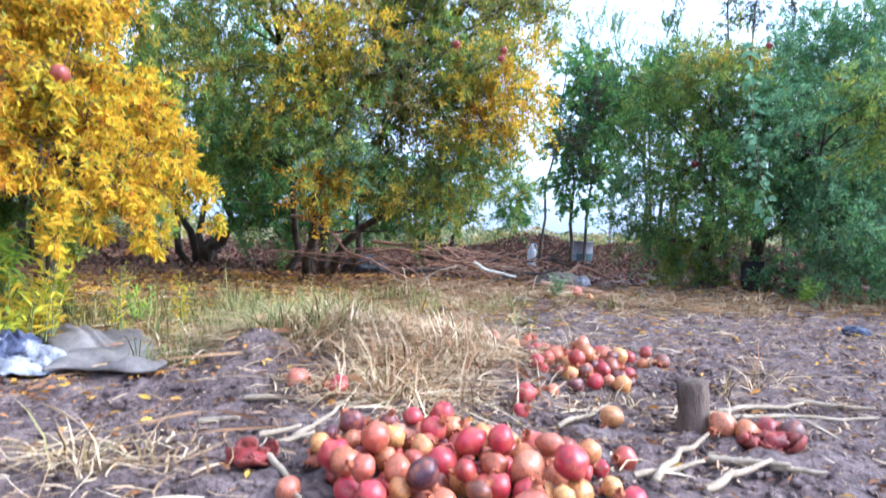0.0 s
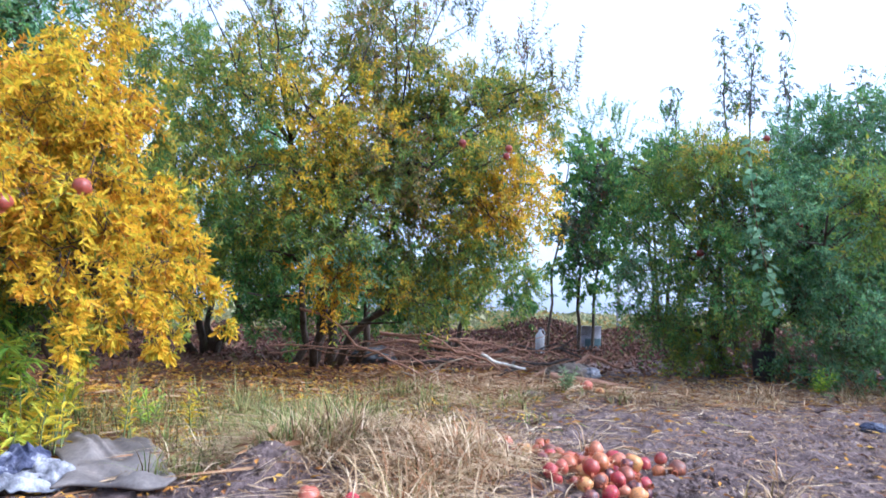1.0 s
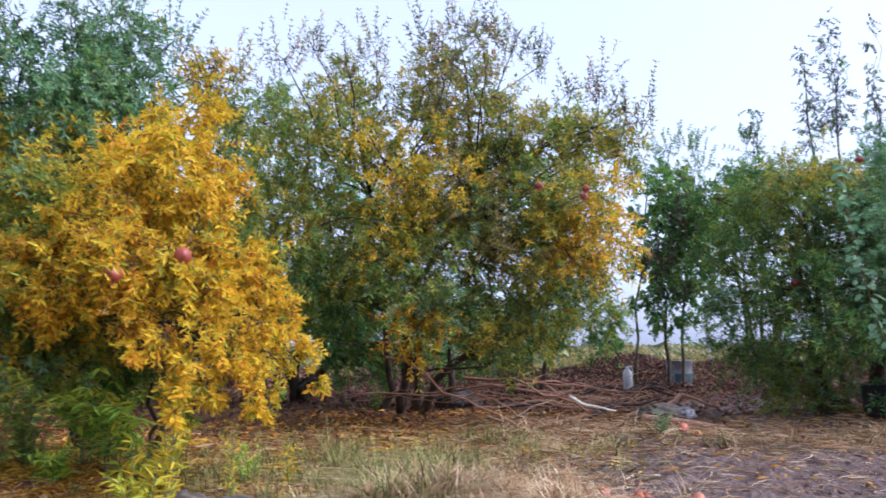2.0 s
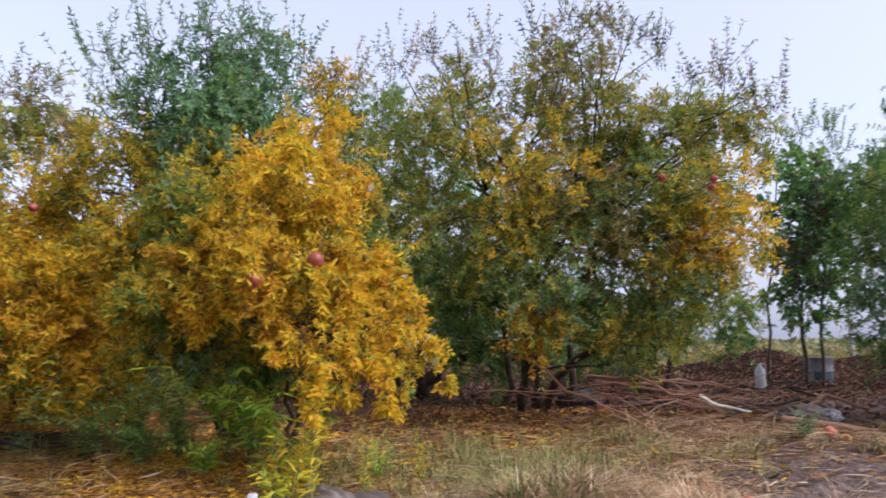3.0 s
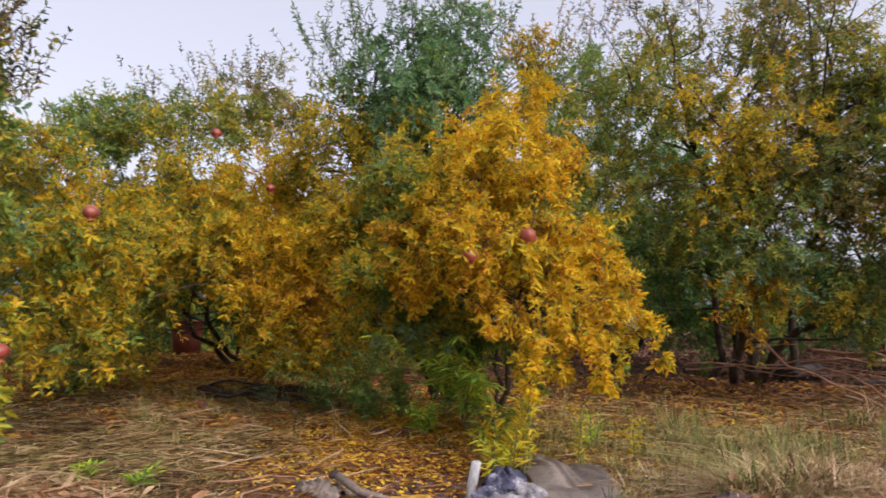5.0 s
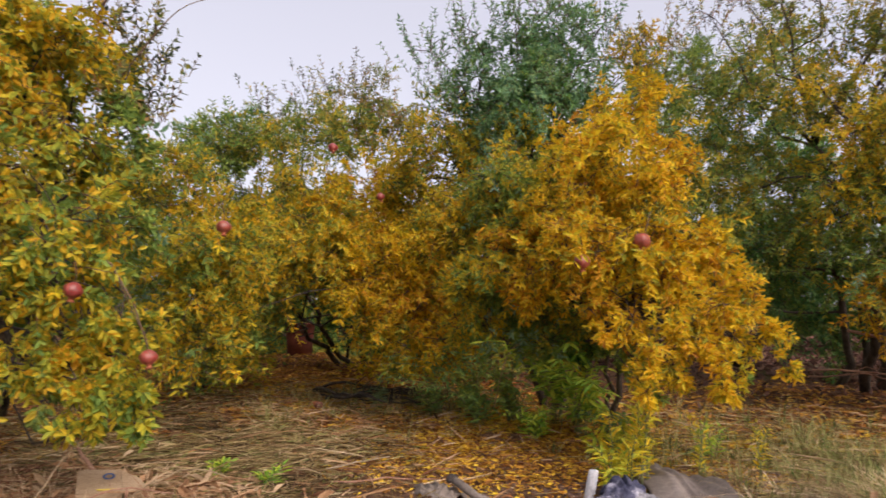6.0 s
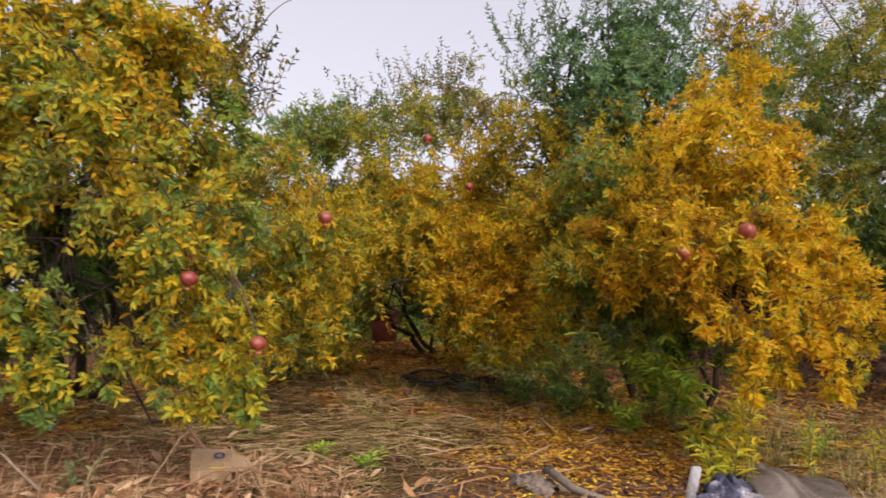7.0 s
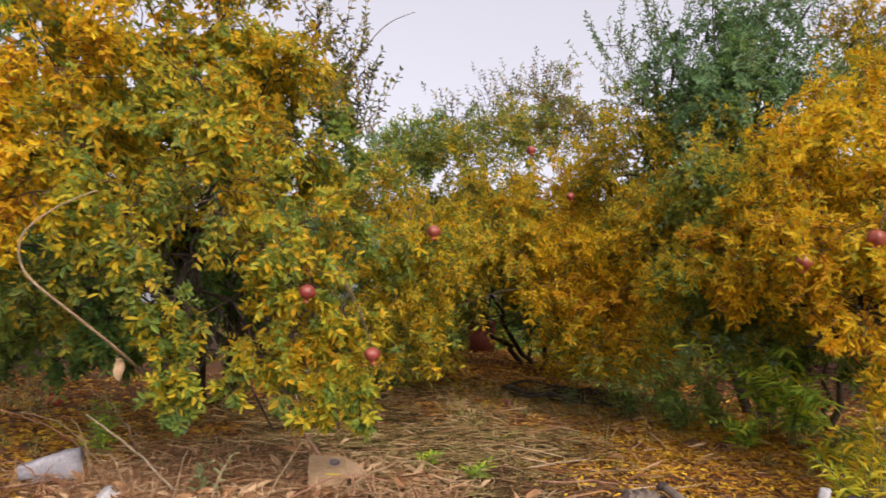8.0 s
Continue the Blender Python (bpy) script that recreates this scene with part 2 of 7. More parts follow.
MARK_YELLOW = worn("yellow_tape", [(0.3, (0.6, 0.45, 0.04)), (0.7, (0.75, 0.6, 0.1))], 30, 120, 0.6, 0.1, 0.001)
PLASTIC = worn("dusty_white_plastic", [(0.3, (0.38, 0.38, 0.4)), (0.7, (0.58, 0.58, 0.6))], 9, 70, 0.5, 0.2, 0.003)
GREYPLASTIC = worn("dusty_grey_plastic", [(0.3, (0.2, 0.2, 0.23)), (0.7, (0.38, 0.38, 0.43))], 8, 70, 0.55, 0.2, 0.003)
CLOTH_WHITE = worn("grimy_white_cloth", [(0.36, (0.07, 0.068, 0.075)), (0.5, (0.26, 0.25, 0.27)), (0.66, (0.5, 0.49, 0.51))], 9, 110, 0.95, 0.4, 0.004)
CLOTH_BLUE = worn("faded_navy_cloth", [(0.38, (0.025, 0.028, 0.055)), (0.53, (0.1, 0.1, 0.15)), (0.66, (0.42, 0.41, 0.46))], 13, 110, 0.95, 0.4, 0.004)
CLOTH_YELLOW = worn("yellow_woven_cloth", [(0.3, (0.36, 0.18, 0.02)), (0.7, (0.6, 0.36, 0.04))], 8, 120, 0.9, 0.4, 0.004)
SACK = worn("grey_beige_sacking", [(0.3, (0.11, 0.086, 0.07)), (0.7, (0.25, 0.205, 0.17))], 8, 120, 0.95, 0.5, 0.004)
MUD = worn("mud_caked_sheet", [(0.3, (0.11, 0.09, 0.08)), (0.6, (0.21, 0.175, 0.155)), (0.8, (0.34, 0.29, 0.26))], 4, 50, 0.75, 0.4, 0.006, 0.4)
CONCRETE = worn("pale_concrete", [(0.3, (0.3, 0.3, 0.3)), (0.7, (0.48, 0.47, 0.46))], 6, 60, 0.9, 0.3, 0.004)
BLACK = worn("sooty_black_metal", [(0.3, (0.015, 0.015, 0.017)), (0.7, (0.05, 0.05, 0.055))], 8, 60, 0.55, 0.2, 0.003)
BLUE = worn("faded_blue_plastic", [(0.3, (0.035, 0.04, 0.07)), (0.7, (0.08, 0.085, 0.13))], 8, 60, 0.5, 0.2, 0.003)
TEAL = worn("dark_teal_paint", [(0.3, (0.03, 0.06, 0.07)), (0.7, (0.07, 0.11, 0.13))], 8, 60, 0.6, 0.2, 0.003)
WEED = {
    "fresh": leafy("fresh_weed_leaf", [(0.0, (0.17, 0.38, 0.05)), (0.5, (0.36, 0.56, 0.07)), (1.0, (0.58, 0.64, 0.07))], 0.4, 0.5, 3, True),
    "lime": leafy("lime_weed_leaf", [(0.0, (0.22, 0.36, 0.04)), (0.5, (0.5, 0.52, 0.05)), (1.0, (0.7, 0.56, 0.04))], 0.4, 0.5, 3, True),
    "dusky": leafy("blue_green_weed_leaf", [(0.0, (0.13, 0.27, 0.085)), (0.5, (0.25, 0.43, 0.12)), (1.0, (0.42, 0.53, 0.1))], 0.45, 0.5, 3, True),
    "dark": leafy("dark_weed_leaf", [(0.0, (0.06, 0.15, 0.06)), (0.5, (0.12, 0.26, 0.09)), (1.0, (0.22, 0.35, 0.1))], 0.4, 0.5, 3, True),
    "yellow": leafy("yellow_weed_leaf", [(0.0, (0.4, 0.44, 0.05)), (0.4, (0.7, 0.58, 0.04)), (1.0, (0.78, 0.5, 0.03))], 0.4, 0.5, 3, True),
    "pale": leafy("pale_weed_leaf", [(0.0, (0.15, 0.25, 0.12)), (1.0, (0.32, 0.4, 0.2))], 0.4, 0.5, 3, True),
}


# ---- mesh tools ----
class Acc:
    """Gathers quads and their material numbers, and becomes one mesh."""

    def __init__(self, mats):
        self.v, self.f, self.m, self.n, self.mats = [], [], [], 0, mats

    def add(self, v, f, mat=0):
        v, f = np.asarray(v, float).reshape(-1, 3), np.asarray(f, int).reshape(-1, 4)
        self.v.append(v)
        self.f.append(f + self.n)
        self.m.append(np.full(len(f), mat) if np.isscalar(mat) else np.asarray(mat))
        self.n += len(v)

    def mesh(self, name, smooth=False):
        me = bpy.data.meshes.new(name)
        v, f, m = np.concatenate(self.v), np.concatenate(self.f), np.concatenate(self.m)
        me.vertices.add(len(v))
        me.vertices.foreach_set("co", v.ravel())
        me.loops.add(f.size)
        me.loops.foreach_set("vertex_index", f.ravel())
        me.polygons.add(len(f))
        me.polygons.foreach_set("loop_start", np.arange(0, f.size, 4))
        me.polygons.foreach_set("loop_total", np.full(len(f), 4))
        for x in self.mats:
            me.materials.append(x)
        me.polygons.foreach_set("material_index", m)
        me.polygons.foreach_set("use_smooth", np.full(len(f), smooth))
        me.update(calc_edges=True)
        return me


def part(name, bm, material, parent, label="", smooth=True):
    """Links a bmesh as one mesh object under a thing."""
    me = bpy.data.meshes.new(name)
    bm.to_mesh(me)
    bm.free()
    me.materials.append(material)
    for p in me.polygons:
        p.use_smooth = smooth
    ob = new(name, me)
    ob.parent = parent
    if label:
        ob["label"] = label
    return ob


def under(name, me, parent, label=""):
    ob = new(name, me)
    ob.parent = parent
    if label:
        ob["label"] = label
    return ob


def thing(name, label, category, where=None, group="", kind=""):
    ob = tagged(new(name), label, category, group, kind)
    if where is not None:
        ob.matrix_basis = where
    return ob


def unit(a):
    return a / np.maximum(np.linalg.norm(a, axis=-1, keepdims=True), 1e-9)


def tube(acc, pts, radii, sides=6, mat=0):
    """A tapered, jointed tube along points, closed to a point-like tip by its last radius."""
    pts, k = np.asarray(pts, float), len(pts)
    d = unit(np.gradient(pts, axis=0))
    ref = np.array([0.31, 0.17, 0.93]) if abs(d[0][2]) < 0.8 else np.array([0.97, 0.2, 0.1])
    e1 = unit(np.cross(d, ref))
    e2 = np.cross(d, e1)
    a = np.arange(sides) * 2 * np.pi / sides
    r = np.asarray(radii, float)[:, None, None]
    v = pts[:, None, :] + r * (np.cos(a)[None, :, None] * e1[:, None, :] + np.sin(a)[None, :, None] * e2[:, None, :])
    i, j = np.meshgrid(np.arange(k - 1), np.arange(sides), indexing="ij")
    n = (j + 1) % sides
    f = np.stack([i * sides + j, i * sides + n, (i + 1) * sides + n, (i + 1) * sides + j], -1)
    acc.add(v, f, mat)
    # end caps, as fans of two-triangle quads
    for ring, flip in ((0, True), (k - 1, False)):
        for s in range(1, sides - 1, 2):
            q = [ring * sides, ring * sides + s, ring * sides + s + 1, ring * sides + (s + 2) % sides]
            if len(set(q)) == 4:
                acc.f.append(np.array([q[::-1] if flip else q]) + acc.n - len(pts) * sides)
                acc.m.append(np.full(1, mat))


def bent(rng, a, b, n=6, wob=0.08, sag=0.0):
    """Points of a crooked branch from a to b."""
    a, b = np.asarray(a, float), np.asarray(b, float)
    t = np.linspace(0, 1, n)[:, None]
    p = a + (b - a) * t
    w = rng.normal(0, wob * np.linalg.norm(b - a) / math.sqrt(n), (n, 3)).cumsum(0)
    w -= w[0] + (w[-1] - w[0]) * t
    p += w
    p[:, 2] += sag * 4 * (t * (1 - t))[:, 0]
    return p


def smooth_line(pts, n):
    """A smoothed line of n points through the given ones."""
    p = np.array(pts, float)
    s = np.linspace(0, len(p) - 1, n)
    q = np.stack([np.interp(s, np.arange(len(p)), p[:, c]) for c in range(3)], 1)
    for _ in range(3):
        q[1:-1] = 0.25 * q[:-2] + 0.5 * q[1:-1] + 0.25 * q[2:]
    return q


def leaves(acc, p, d, nrm, ln, wd, mat, fine=True, droop=0.06):
    """Folded pointed leaves: base p, way d, face nrm, length ln, width wd."""
    d = unit(d)
    s = unit(np.cross(d, nrm))
    u = np.cross(s, d)
    ln, wd = ln[:, None], wd[:, None]
    if fine:
        v = np.stack([p,
                      p + d * ln * 0.33 + s * wd * 0.5 + u * wd * 0.22,
                      p + d * ln * 0.74 + s * wd * 0.41 + u * wd * 0.12,
                      p + d * ln - u * ln * droop,
                      p + d * ln * 0.74 - s * wd * 0.41 + u * wd * 0.12,
                      p + d * ln * 0.33 - s * wd * 0.5 + u * wd * 0.22], 1)
        b = (np.arange(len(p)) * 6)[:, None]
        f = np.concatenate([b + np.array([0, 1, 2, 3]), b + np.array([0, 3, 4, 5])], 1).reshape(-1, 4)
        m = np.repeat(mat, 2) if not np.isscalar(mat) else mat
    else:
        v = np.stack([p, p + d * ln * 0.45 + s * wd * 0.5 + u * wd * 0.2, p + d * ln - u * ln * droop, p + d * ln * 0.45 - s * wd * 0.5 + u * wd * 0.2], 1)
        f = (np.arange(len(p)) * 4)[:, None] + np.array([0, 1, 2, 3])
        m = mat
    acc.add(v, f, m)


def sprays(acc, rng, pos, axis, length, ln, mat, twig, per=12, fine=True, aspect=0.33, stout=0.0022, droop=0.25):
    """Leafy twigs: paired leaves along each axis, and the twig itself."""
    n = len(pos)
    axis = unit(axis)
    e1 = unit(np.cross(axis, rng.normal(size=(n, 3))))
    e2 = np.cross(axis, e1)
    t = ((np.arange(per) // 3 + 1) / (per // 3))[None, :] + rng.uniform(-0.05, 0.03, (n, per))
    bend = np.array([0, 0, -droop])
    base = pos[:, None, :] + (axis[:, None, :] * t[..., None] + bend * (t[..., None] ** 2) * 0.6) * length[:, None, None]
    a = (np.arange(per) * 2.4)[None, :] + rng.uniform(0, 6.28, (n, 1)) + rng.normal(0, 0.3, (n, per))
    radial = np.cos(a)[..., None] * e1[:, None, :] + np.sin(a)[..., None] * e2[:, None, :]
    d = axis[:, None, :] * 0.6 + radial * 0.8 + np.array([0, 0, -0.08])
    nrm = radial * -0.5 + axis[:, None, :] * 0.5 + np.array([0, 0, 0.9]) + rng.normal(0, 0.3, (n, per, 3))
    size = ln * rng.uniform(0.65, 1.25, (n, per))
    mm = np.repeat(mat, per)
    leaves(acc, base.reshape(-1, 3), d.reshape(-1, 3), nrm.reshape(-1, 3), size.ravel(), size.ravel() * aspect, mm, fine)
    tip = pos + (axis + bend * 0.6) * length[:, None]
    mid = pos + (axis * 0.5 + bend * 0.15) * length[:, None]
    w = stout
    v = np.stack([pos - e1 * w, pos + e1 * w, mid - e1 * w * 0.8, mid + e1 * w * 0.8, tip - e1 * w * 0.4, tip + e1 * w * 0.4,
                  pos - e2 * w, pos + e2 * w, tip - e2 * w * 0.4, tip + e2 * w * 0.4], 1)
    b = (np.arange(n) * 10)[:, None]
    f = np.concatenate([b + np.array([0, 1, 3, 2]), b + np.array([2, 3, 5, 4]), b + np.array([6, 7, 9, 8])], 1).reshape(-1, 4)
    acc.add(v, f, twig)


LEAF_KEYS = "gdnmyobflwr"


def blob_sprays(rng, x, y, z, r, count, wispy, hang=False):
    """Twigs of one clump: strung along a number of drooping branchlets, thicker towards their ends."""
    if wispy:
        # long upright shoots, each a chain of short leafy lengths that bends outwards
        k = int(7 + 30 * r)
        o = unit(rng.normal(size=(k, 3)))
        foot = o * (r * rng.uniform(0.1, 0.9, k) ** 0.6)[:, None]
        way = unit(np.array([0, 0, 1.0]) + rng.normal(0, 0.2, (k, 3)) + o * 0.4)
        bow = rng.normal(0, 0.012, (k, 3)) * [1, 1, 0.3]
        joints = rng.integers(1, 5, k)
        i = np.repeat(np.arange(k), joints)
        s = np.concatenate([np.arange(q) for q in joints])
        pos = np.array([x, y, z - r * 0.5]) + foot[i] + way[i] * (s * 0.12)[:, None] + bow[i] * (s * s)[:, None]
        return pos, way[i] + 2 * bow[i] * s[:, None] + rng.normal(0, 0.08, (len(i), 3)), np.full(len(i), 0.15)
    k = int(5 + 15 * r) if hang else int(9 + 26 * r)
    out = unit(rng.normal(size=(k, 3)) + np.array([0, 0, 0.15]))
    a = out * r * 0.15
    b = out * (r * (rng.uniform(0.4, 0.9, k) if hang else rng.uniform(0.7, 1.15, k)))[:, None] + np.array([0, 0, -1.0]) * (r * rng.uniform(0.0, 0.35, k))[:, None]
    i = rng.integers(0, k, count)
    t = (rng.uniform(0, 1, count) ** 0.6)[:, None]
    lift = np.array([0, 0, 1.0]) * (t * (1 - t)) * r * 0.9
    pos = np.array([x, y, z]) + a[i] * (1 - t) + b[i] * t + lift + rng.normal(0, 0.012 + 0.05 * r if hang else 0.03 + 0.06 * r, (count, 3))
    axis = unit(b[i] - a[i]) * 0.8 + rng.normal(0, 0.35 if hang else 0.45, (count, 3)) + np.array([0, 0, -0.6 if hang else -0.3]) * t
    return pos, axis, rng.uniform(0.6, 1.2, count) * (np.clip(0.06 + 0.4 * r, 0.07, 0.18) if hang else 0.19)


def tree(name, label, base, blobs, seed, stems=4, ln=0.055, lai=2.6, fine=True, shown=0, aspect=0.33, spread=0.35, thick=0.05, crook=0.12, hang=False, feet=1.0):
    """A many-stemmed fruit tree: crooked stems with limbs into every clump of the crown, and a crown of leafy twigs."""
    rng = np.random.default_rng(seed)
    root = thing(name, label, "tree", pose(base[0], base[1], base[2]))
    base = np.array(base, float)
    rel = [(c, x - base[0], y - base[1], z - base[2], r) for c, x, y, z, r in blobs]
    mid = np.mean([(b[1], b[2], b[3]) for b in rel], axis=0)
    # stems
    tops = []
    for k in range(stems):
        a = 6.28 * k / stems + rng.uniform(-0.5, 0.5)
        foot = np.array([math.cos(a), math.sin(a), 0]) * rng.uniform(0.05, 0.16) * feet
        top = np.array([mid[0] * 0.6, mid[1] * 0.6, mid[2]]) + np.array([math.cos(a), math.sin(a), 0]) * spread * rng.uniform(0.6, 1.4)
        top[2] *= rng.uniform(0.85, 1.15)
        p = bent(rng, foot + [0, 0, -0.08], top, 8, crook)
        tops.append((p, Acc([BARK])))
        w = thick * rng.uniform(0.7, 1.25)
        tube(tops[-1][1], p, np.linspace(w * 1.25, w * 0.45, 8), 7)
    for c, x, y, z, r in rel:
        q = np.array([x, y, z])
        p, acc = min(tops, key=lambda s: np.linalg.norm(s[0][5] - q) * rng.uniform(0.8, 1.2))
        i = min(range(2, 8), key=lambda j: np.linalg.norm(p[j] - q) - 0.35 * (q[2] - p[j][2]))
        tube(acc, bent(rng, p[i], q, 6, 0.16, 0.05), np.linspace(thick * 0.36, thick * 0.1, 6), 5)
        for _ in range(3):
            e = q + unit(rng.normal(size=3)) * r * 0.9
            tube(acc, bent(rng, q, e, 4, 0.18), np.linspace(thick * 0.12, 0.003, 4), 4)
    for p, acc in tops:
        under("stem", acc.mesh("stem", True), root)
    # crown
    crown = Acc([LEAF[k] for k in LEAF_KEYS] + [TWIG])
    area = ln * ln * aspect * 0.65
    for c, x, y, z, r in rel:
        wispy = c.isupper()
        pal = "wbn" if c == "W" else NEXT[c.lower()]
        n = max(8, int((1.3 if wispy else lai) * math.pi * r * r / (12 * area)))
        pos, axis, length = blob_sprays(rng, x, y, z, r, n, wispy, hang)
        n = len(pos)
        pick = rng.choice(len(pal), n, p=[0.76] + [0.24 / (len(pal) - 1)] * (len(pal) - 1))
        if c == "W":
            pick = rng.choice(3, n, p=[0.5, 0.3, 0.2])
        mat = np.array([LEAF_KEYS.index(pal[i]) for i in pick])
        sprays(crown, rng, pos, axis, length, ln * (0.8 if wispy else 1), mat, len(LEAF_KEYS), 9 if wispy else 12, fine, aspect, 0.003 if wispy else 0.0022, 0.0 if wispy else 0.25)
    tagged(under("crown", crown.mesh("crown"), root), kind="stuff")
    # the outermost twigs, each by itself
    if shown:
        kinds = {}
        clumps = [b for b in rel if not b[0].isupper()]
        for k in range(shown):
            c, x, y, z, r = clumps[k % len(clumps)]
            key = (c, k // len(clumps) % 3)
            if key not in kinds:
                one = Acc([LEAF[c], TWIG])
                sprays(one, rng, np.zeros((1, 3)), np.array([[0, 0, 1.0]]) + rng.normal(0, 0.15, (1, 3)), np.array([0.17]), ln * 0.95, np.zeros(1, int), 1, 14, True, aspect)
                kinds[key] = one.mesh("leaf_spray")
            o = unit(rng.normal(size=3) + np.array([0.1, -0.9, 0.0]))
            ob = under("leaf_spray", kinds[key], root)
            ob.location = np.array([x, y, z + 0.07]) + o * r * rng.uniform(0.75, 0.98)
            way = Vector(o + np.array([0, 0, -0.35]) + rng.normal(0, 0.35, 3))
            ob.rotation_euler = way.to_track_quat("Z", "Y").to_euler()
            ob.scale = [rng.uniform(0.8, 1.25) * min(1.0, 0.45 + 2.5 * r)] * 3
    return root


# ---- ground ----
def smooth01(a, b, x):
    t = np.clip((x - a) / (b - a), 0, 1)
    return t * t * (3 - 2 * t)


def rise(x, y):
    """The lie of the land: nearly level, a little higher under the tree row, with mounds of dug earth."""
    x, y = np.asarray(x, float), np.asarray(y, float)
    h = 0.1 * smooth01(5, 9, np.hypot(x - 0.4, y + 0.3)) - 0.06 * smooth01(10, 16, y)
    for cx, cy, r, a in ((0.46, 2.8, 0.15, 0.13), (0.4, 2.68, 0.24, 0.07), (0.6, 3.1, 0.4, 0.07), (1.5, 3.05, 0.4, 0.05), (2.9, 5.6, 0.35, 0.1), (0.95, 3.1, 0.45, 0.08),
                         (5.8, 6.9, 0.9, 0.12), (-0.1, 3.75, 0.5, 0.05), (-1.9, 4.9, 0.8, 0.11), (-1.5, 3.5, 0.35, 0.04), (3.7, 4.6, 0.5, 0.05), (-7.05, 8.25, 1.3, 0.15)):
        h = h + a * np.exp(-((x - cx) ** 2 + (y - cy) ** 2) / (r * r))
    h = h + 0.28 * np.exp(-((y - 17.5 + 0.2 * (x - 6)) / 1.6) ** 2) * smooth01(2.5, 5, x)
    return h


def rough_rise(x, y):
    k = 0.018 * np.sin(3.1 * x + 1.3 * np.sin(2.3 * y)) * np.cos(2.7 * y + 0.8 * np.sin(1.9 * x))
    return rise(x, y) + k + 0.012 * np.sin(7.3 * x + 2 * np.sin(5.1 * y)) * np.sin(6.7 * y + 1.1)


def gz(x, y):
    return float(rough_rise(x, y))


def make_ground():
    def lines(a, b, step, far):
        inner = np.arange(a, b + step / 2, step)
        out = [step]
        while sum(out) < far:
            out.append(out[-1] * 1.16)
        o = np.cumsum(out)
        return np.concatenate([(a - o)[::-1], inner, b + o])
    xs, ys = lines(-6.5, 6.5, 0.05, 900), lines(-0.5, 8.0, 0.05, 900)
    X, Y = np.meshgrid(xs, ys, indexing="ij")
    rng = np.random.default_rng(5)
    near = 1 - smooth01(6, 9, np.hypot(X - 0.4, Y - 3))
    Z = rough_rise(X, Y) + (rng.normal(0, 0.009, X.shape) + 0.02 * np.sin(19 * X + 3 * np.sin(13 * Y)) * np.sin(17 * Y + 2 * np.sin(11 * X)) * 0.5) * near
    for _ in range(700):
        cx, cy, r = rng.uniform(-5.5, 5.5), rng.uniform(0.2, 7.5), rng.uniform(0.03, 0.09)
        i0, i1 = np.searchsorted(xs, (cx - 0.25, cx + 0.25))
        j0, j1 = np.searchsorted(ys, (cy - 0.25, cy + 0.25))
        Z[i0:i1, j0:j1] += rng.uniform(0.1, 0.4) * r * np.exp(-((X[i0:i1, j0:j1] - cx) ** 2 + (Y[i0:i1, j0:j1] - cy) ** 2) / (r * r))
    a = np.arange(X.size).reshape(X.shape)
    acc = Acc([SOIL])
    acc.add(np.stack([X, Y, Z], -1), np.stack([a[:-1, :-1], a[1:, :-1], a[1:, 1:], a[:-1, 1:]], -1))
    tagged(new("ground", acc.mesh("ground", True)), "dark crumbly orchard soil with brown leaf litter under the trees", "ground", kind="structure")


make_ground()

# ---- clumps of the crowns: kind of leaf, place, size ----
YELLOW = [("y", -0.98, 4.22, 2.32, 0.22), ("y", -0.75, 4.44, 2.52, 0.18), ("M", -0.69, 4.57, 2.75, 0.14), ("y", -1.17, 4.10, 2.12, 0.20), ("y", -0.77, 4.03, 2.07, 0.26), ("y", -0.55, 4.28, 2.11, 0.17), ("y", -0.94, 3.83, 1.76, 0.27), ("y", -0.59, 4.04, 1.76, 0.27), ("m", -1.32, 4.01, 1.82, 0.17), ("m", -1.40, 3.92, 1.52, 0.20), ("y", -0.94, 3.68, 1.42, 0.27), ("y", -0.60, 3.78, 1.40, 0.28), ("y", -0.38, 4.03, 1.46, 0.18), ("m", -1.58, 3.86, 1.36, 0.16), ("y", -1.23, 3.75, 1.25, 0.22), ("o", -0.84, 3.68, 1.16, 0.17), ("y", -0.50, 3.78, 1.16, 0.21), ("y", -0.24, 3.97, 1.20, 0.18), ("o", -0.88, 3.57, 0.99, 0.08), ("y", -0.63, 3.59, 0.94, 0.12)]
YELLOW += [("y", -0.37, 3.71, 0.92, 0.16), ("y", -0.18, 3.79, 1.02, 0.14), ("y", -0.04, 3.91, 1.02, 0.10), ("y", 0.06, 3.92, 0.87, 0.06), ("y", -0.54, 3.51, 0.79, 0.06), ("y", -0.51, 3.46, 0.66, 0.03), ("y", -0.51, 3.39, 0.56, 0.02), ("y", -0.30, 3.67, 0.83, 0.10), ("y", -0.13, 3.80, 0.84, 0.10), ("y", -0.15, 3.69, 0.70, 0.06), ("y", -0.17, 3.67, 0.58, 0.03), ("y", 0.00, 3.91, 0.82, 0.06), ("y", 0.13, 3.91, 0.69, 0.02), ("m", -1.82, 3.97, 1.24, 0.17), ("m", -1.94, 4.03, 1.10, 0.14), ("g", -1.59, 4.20, 1.13, 0.15), ("m", -1.76, 4.01, 0.92, 0.10), ("m", -2.00, 4.11, 0.88, 0.11), ("g", -1.62, 4.41, 0.95, 0.20), ("d", -1.30, 4.64, 0.80, 0.20)]
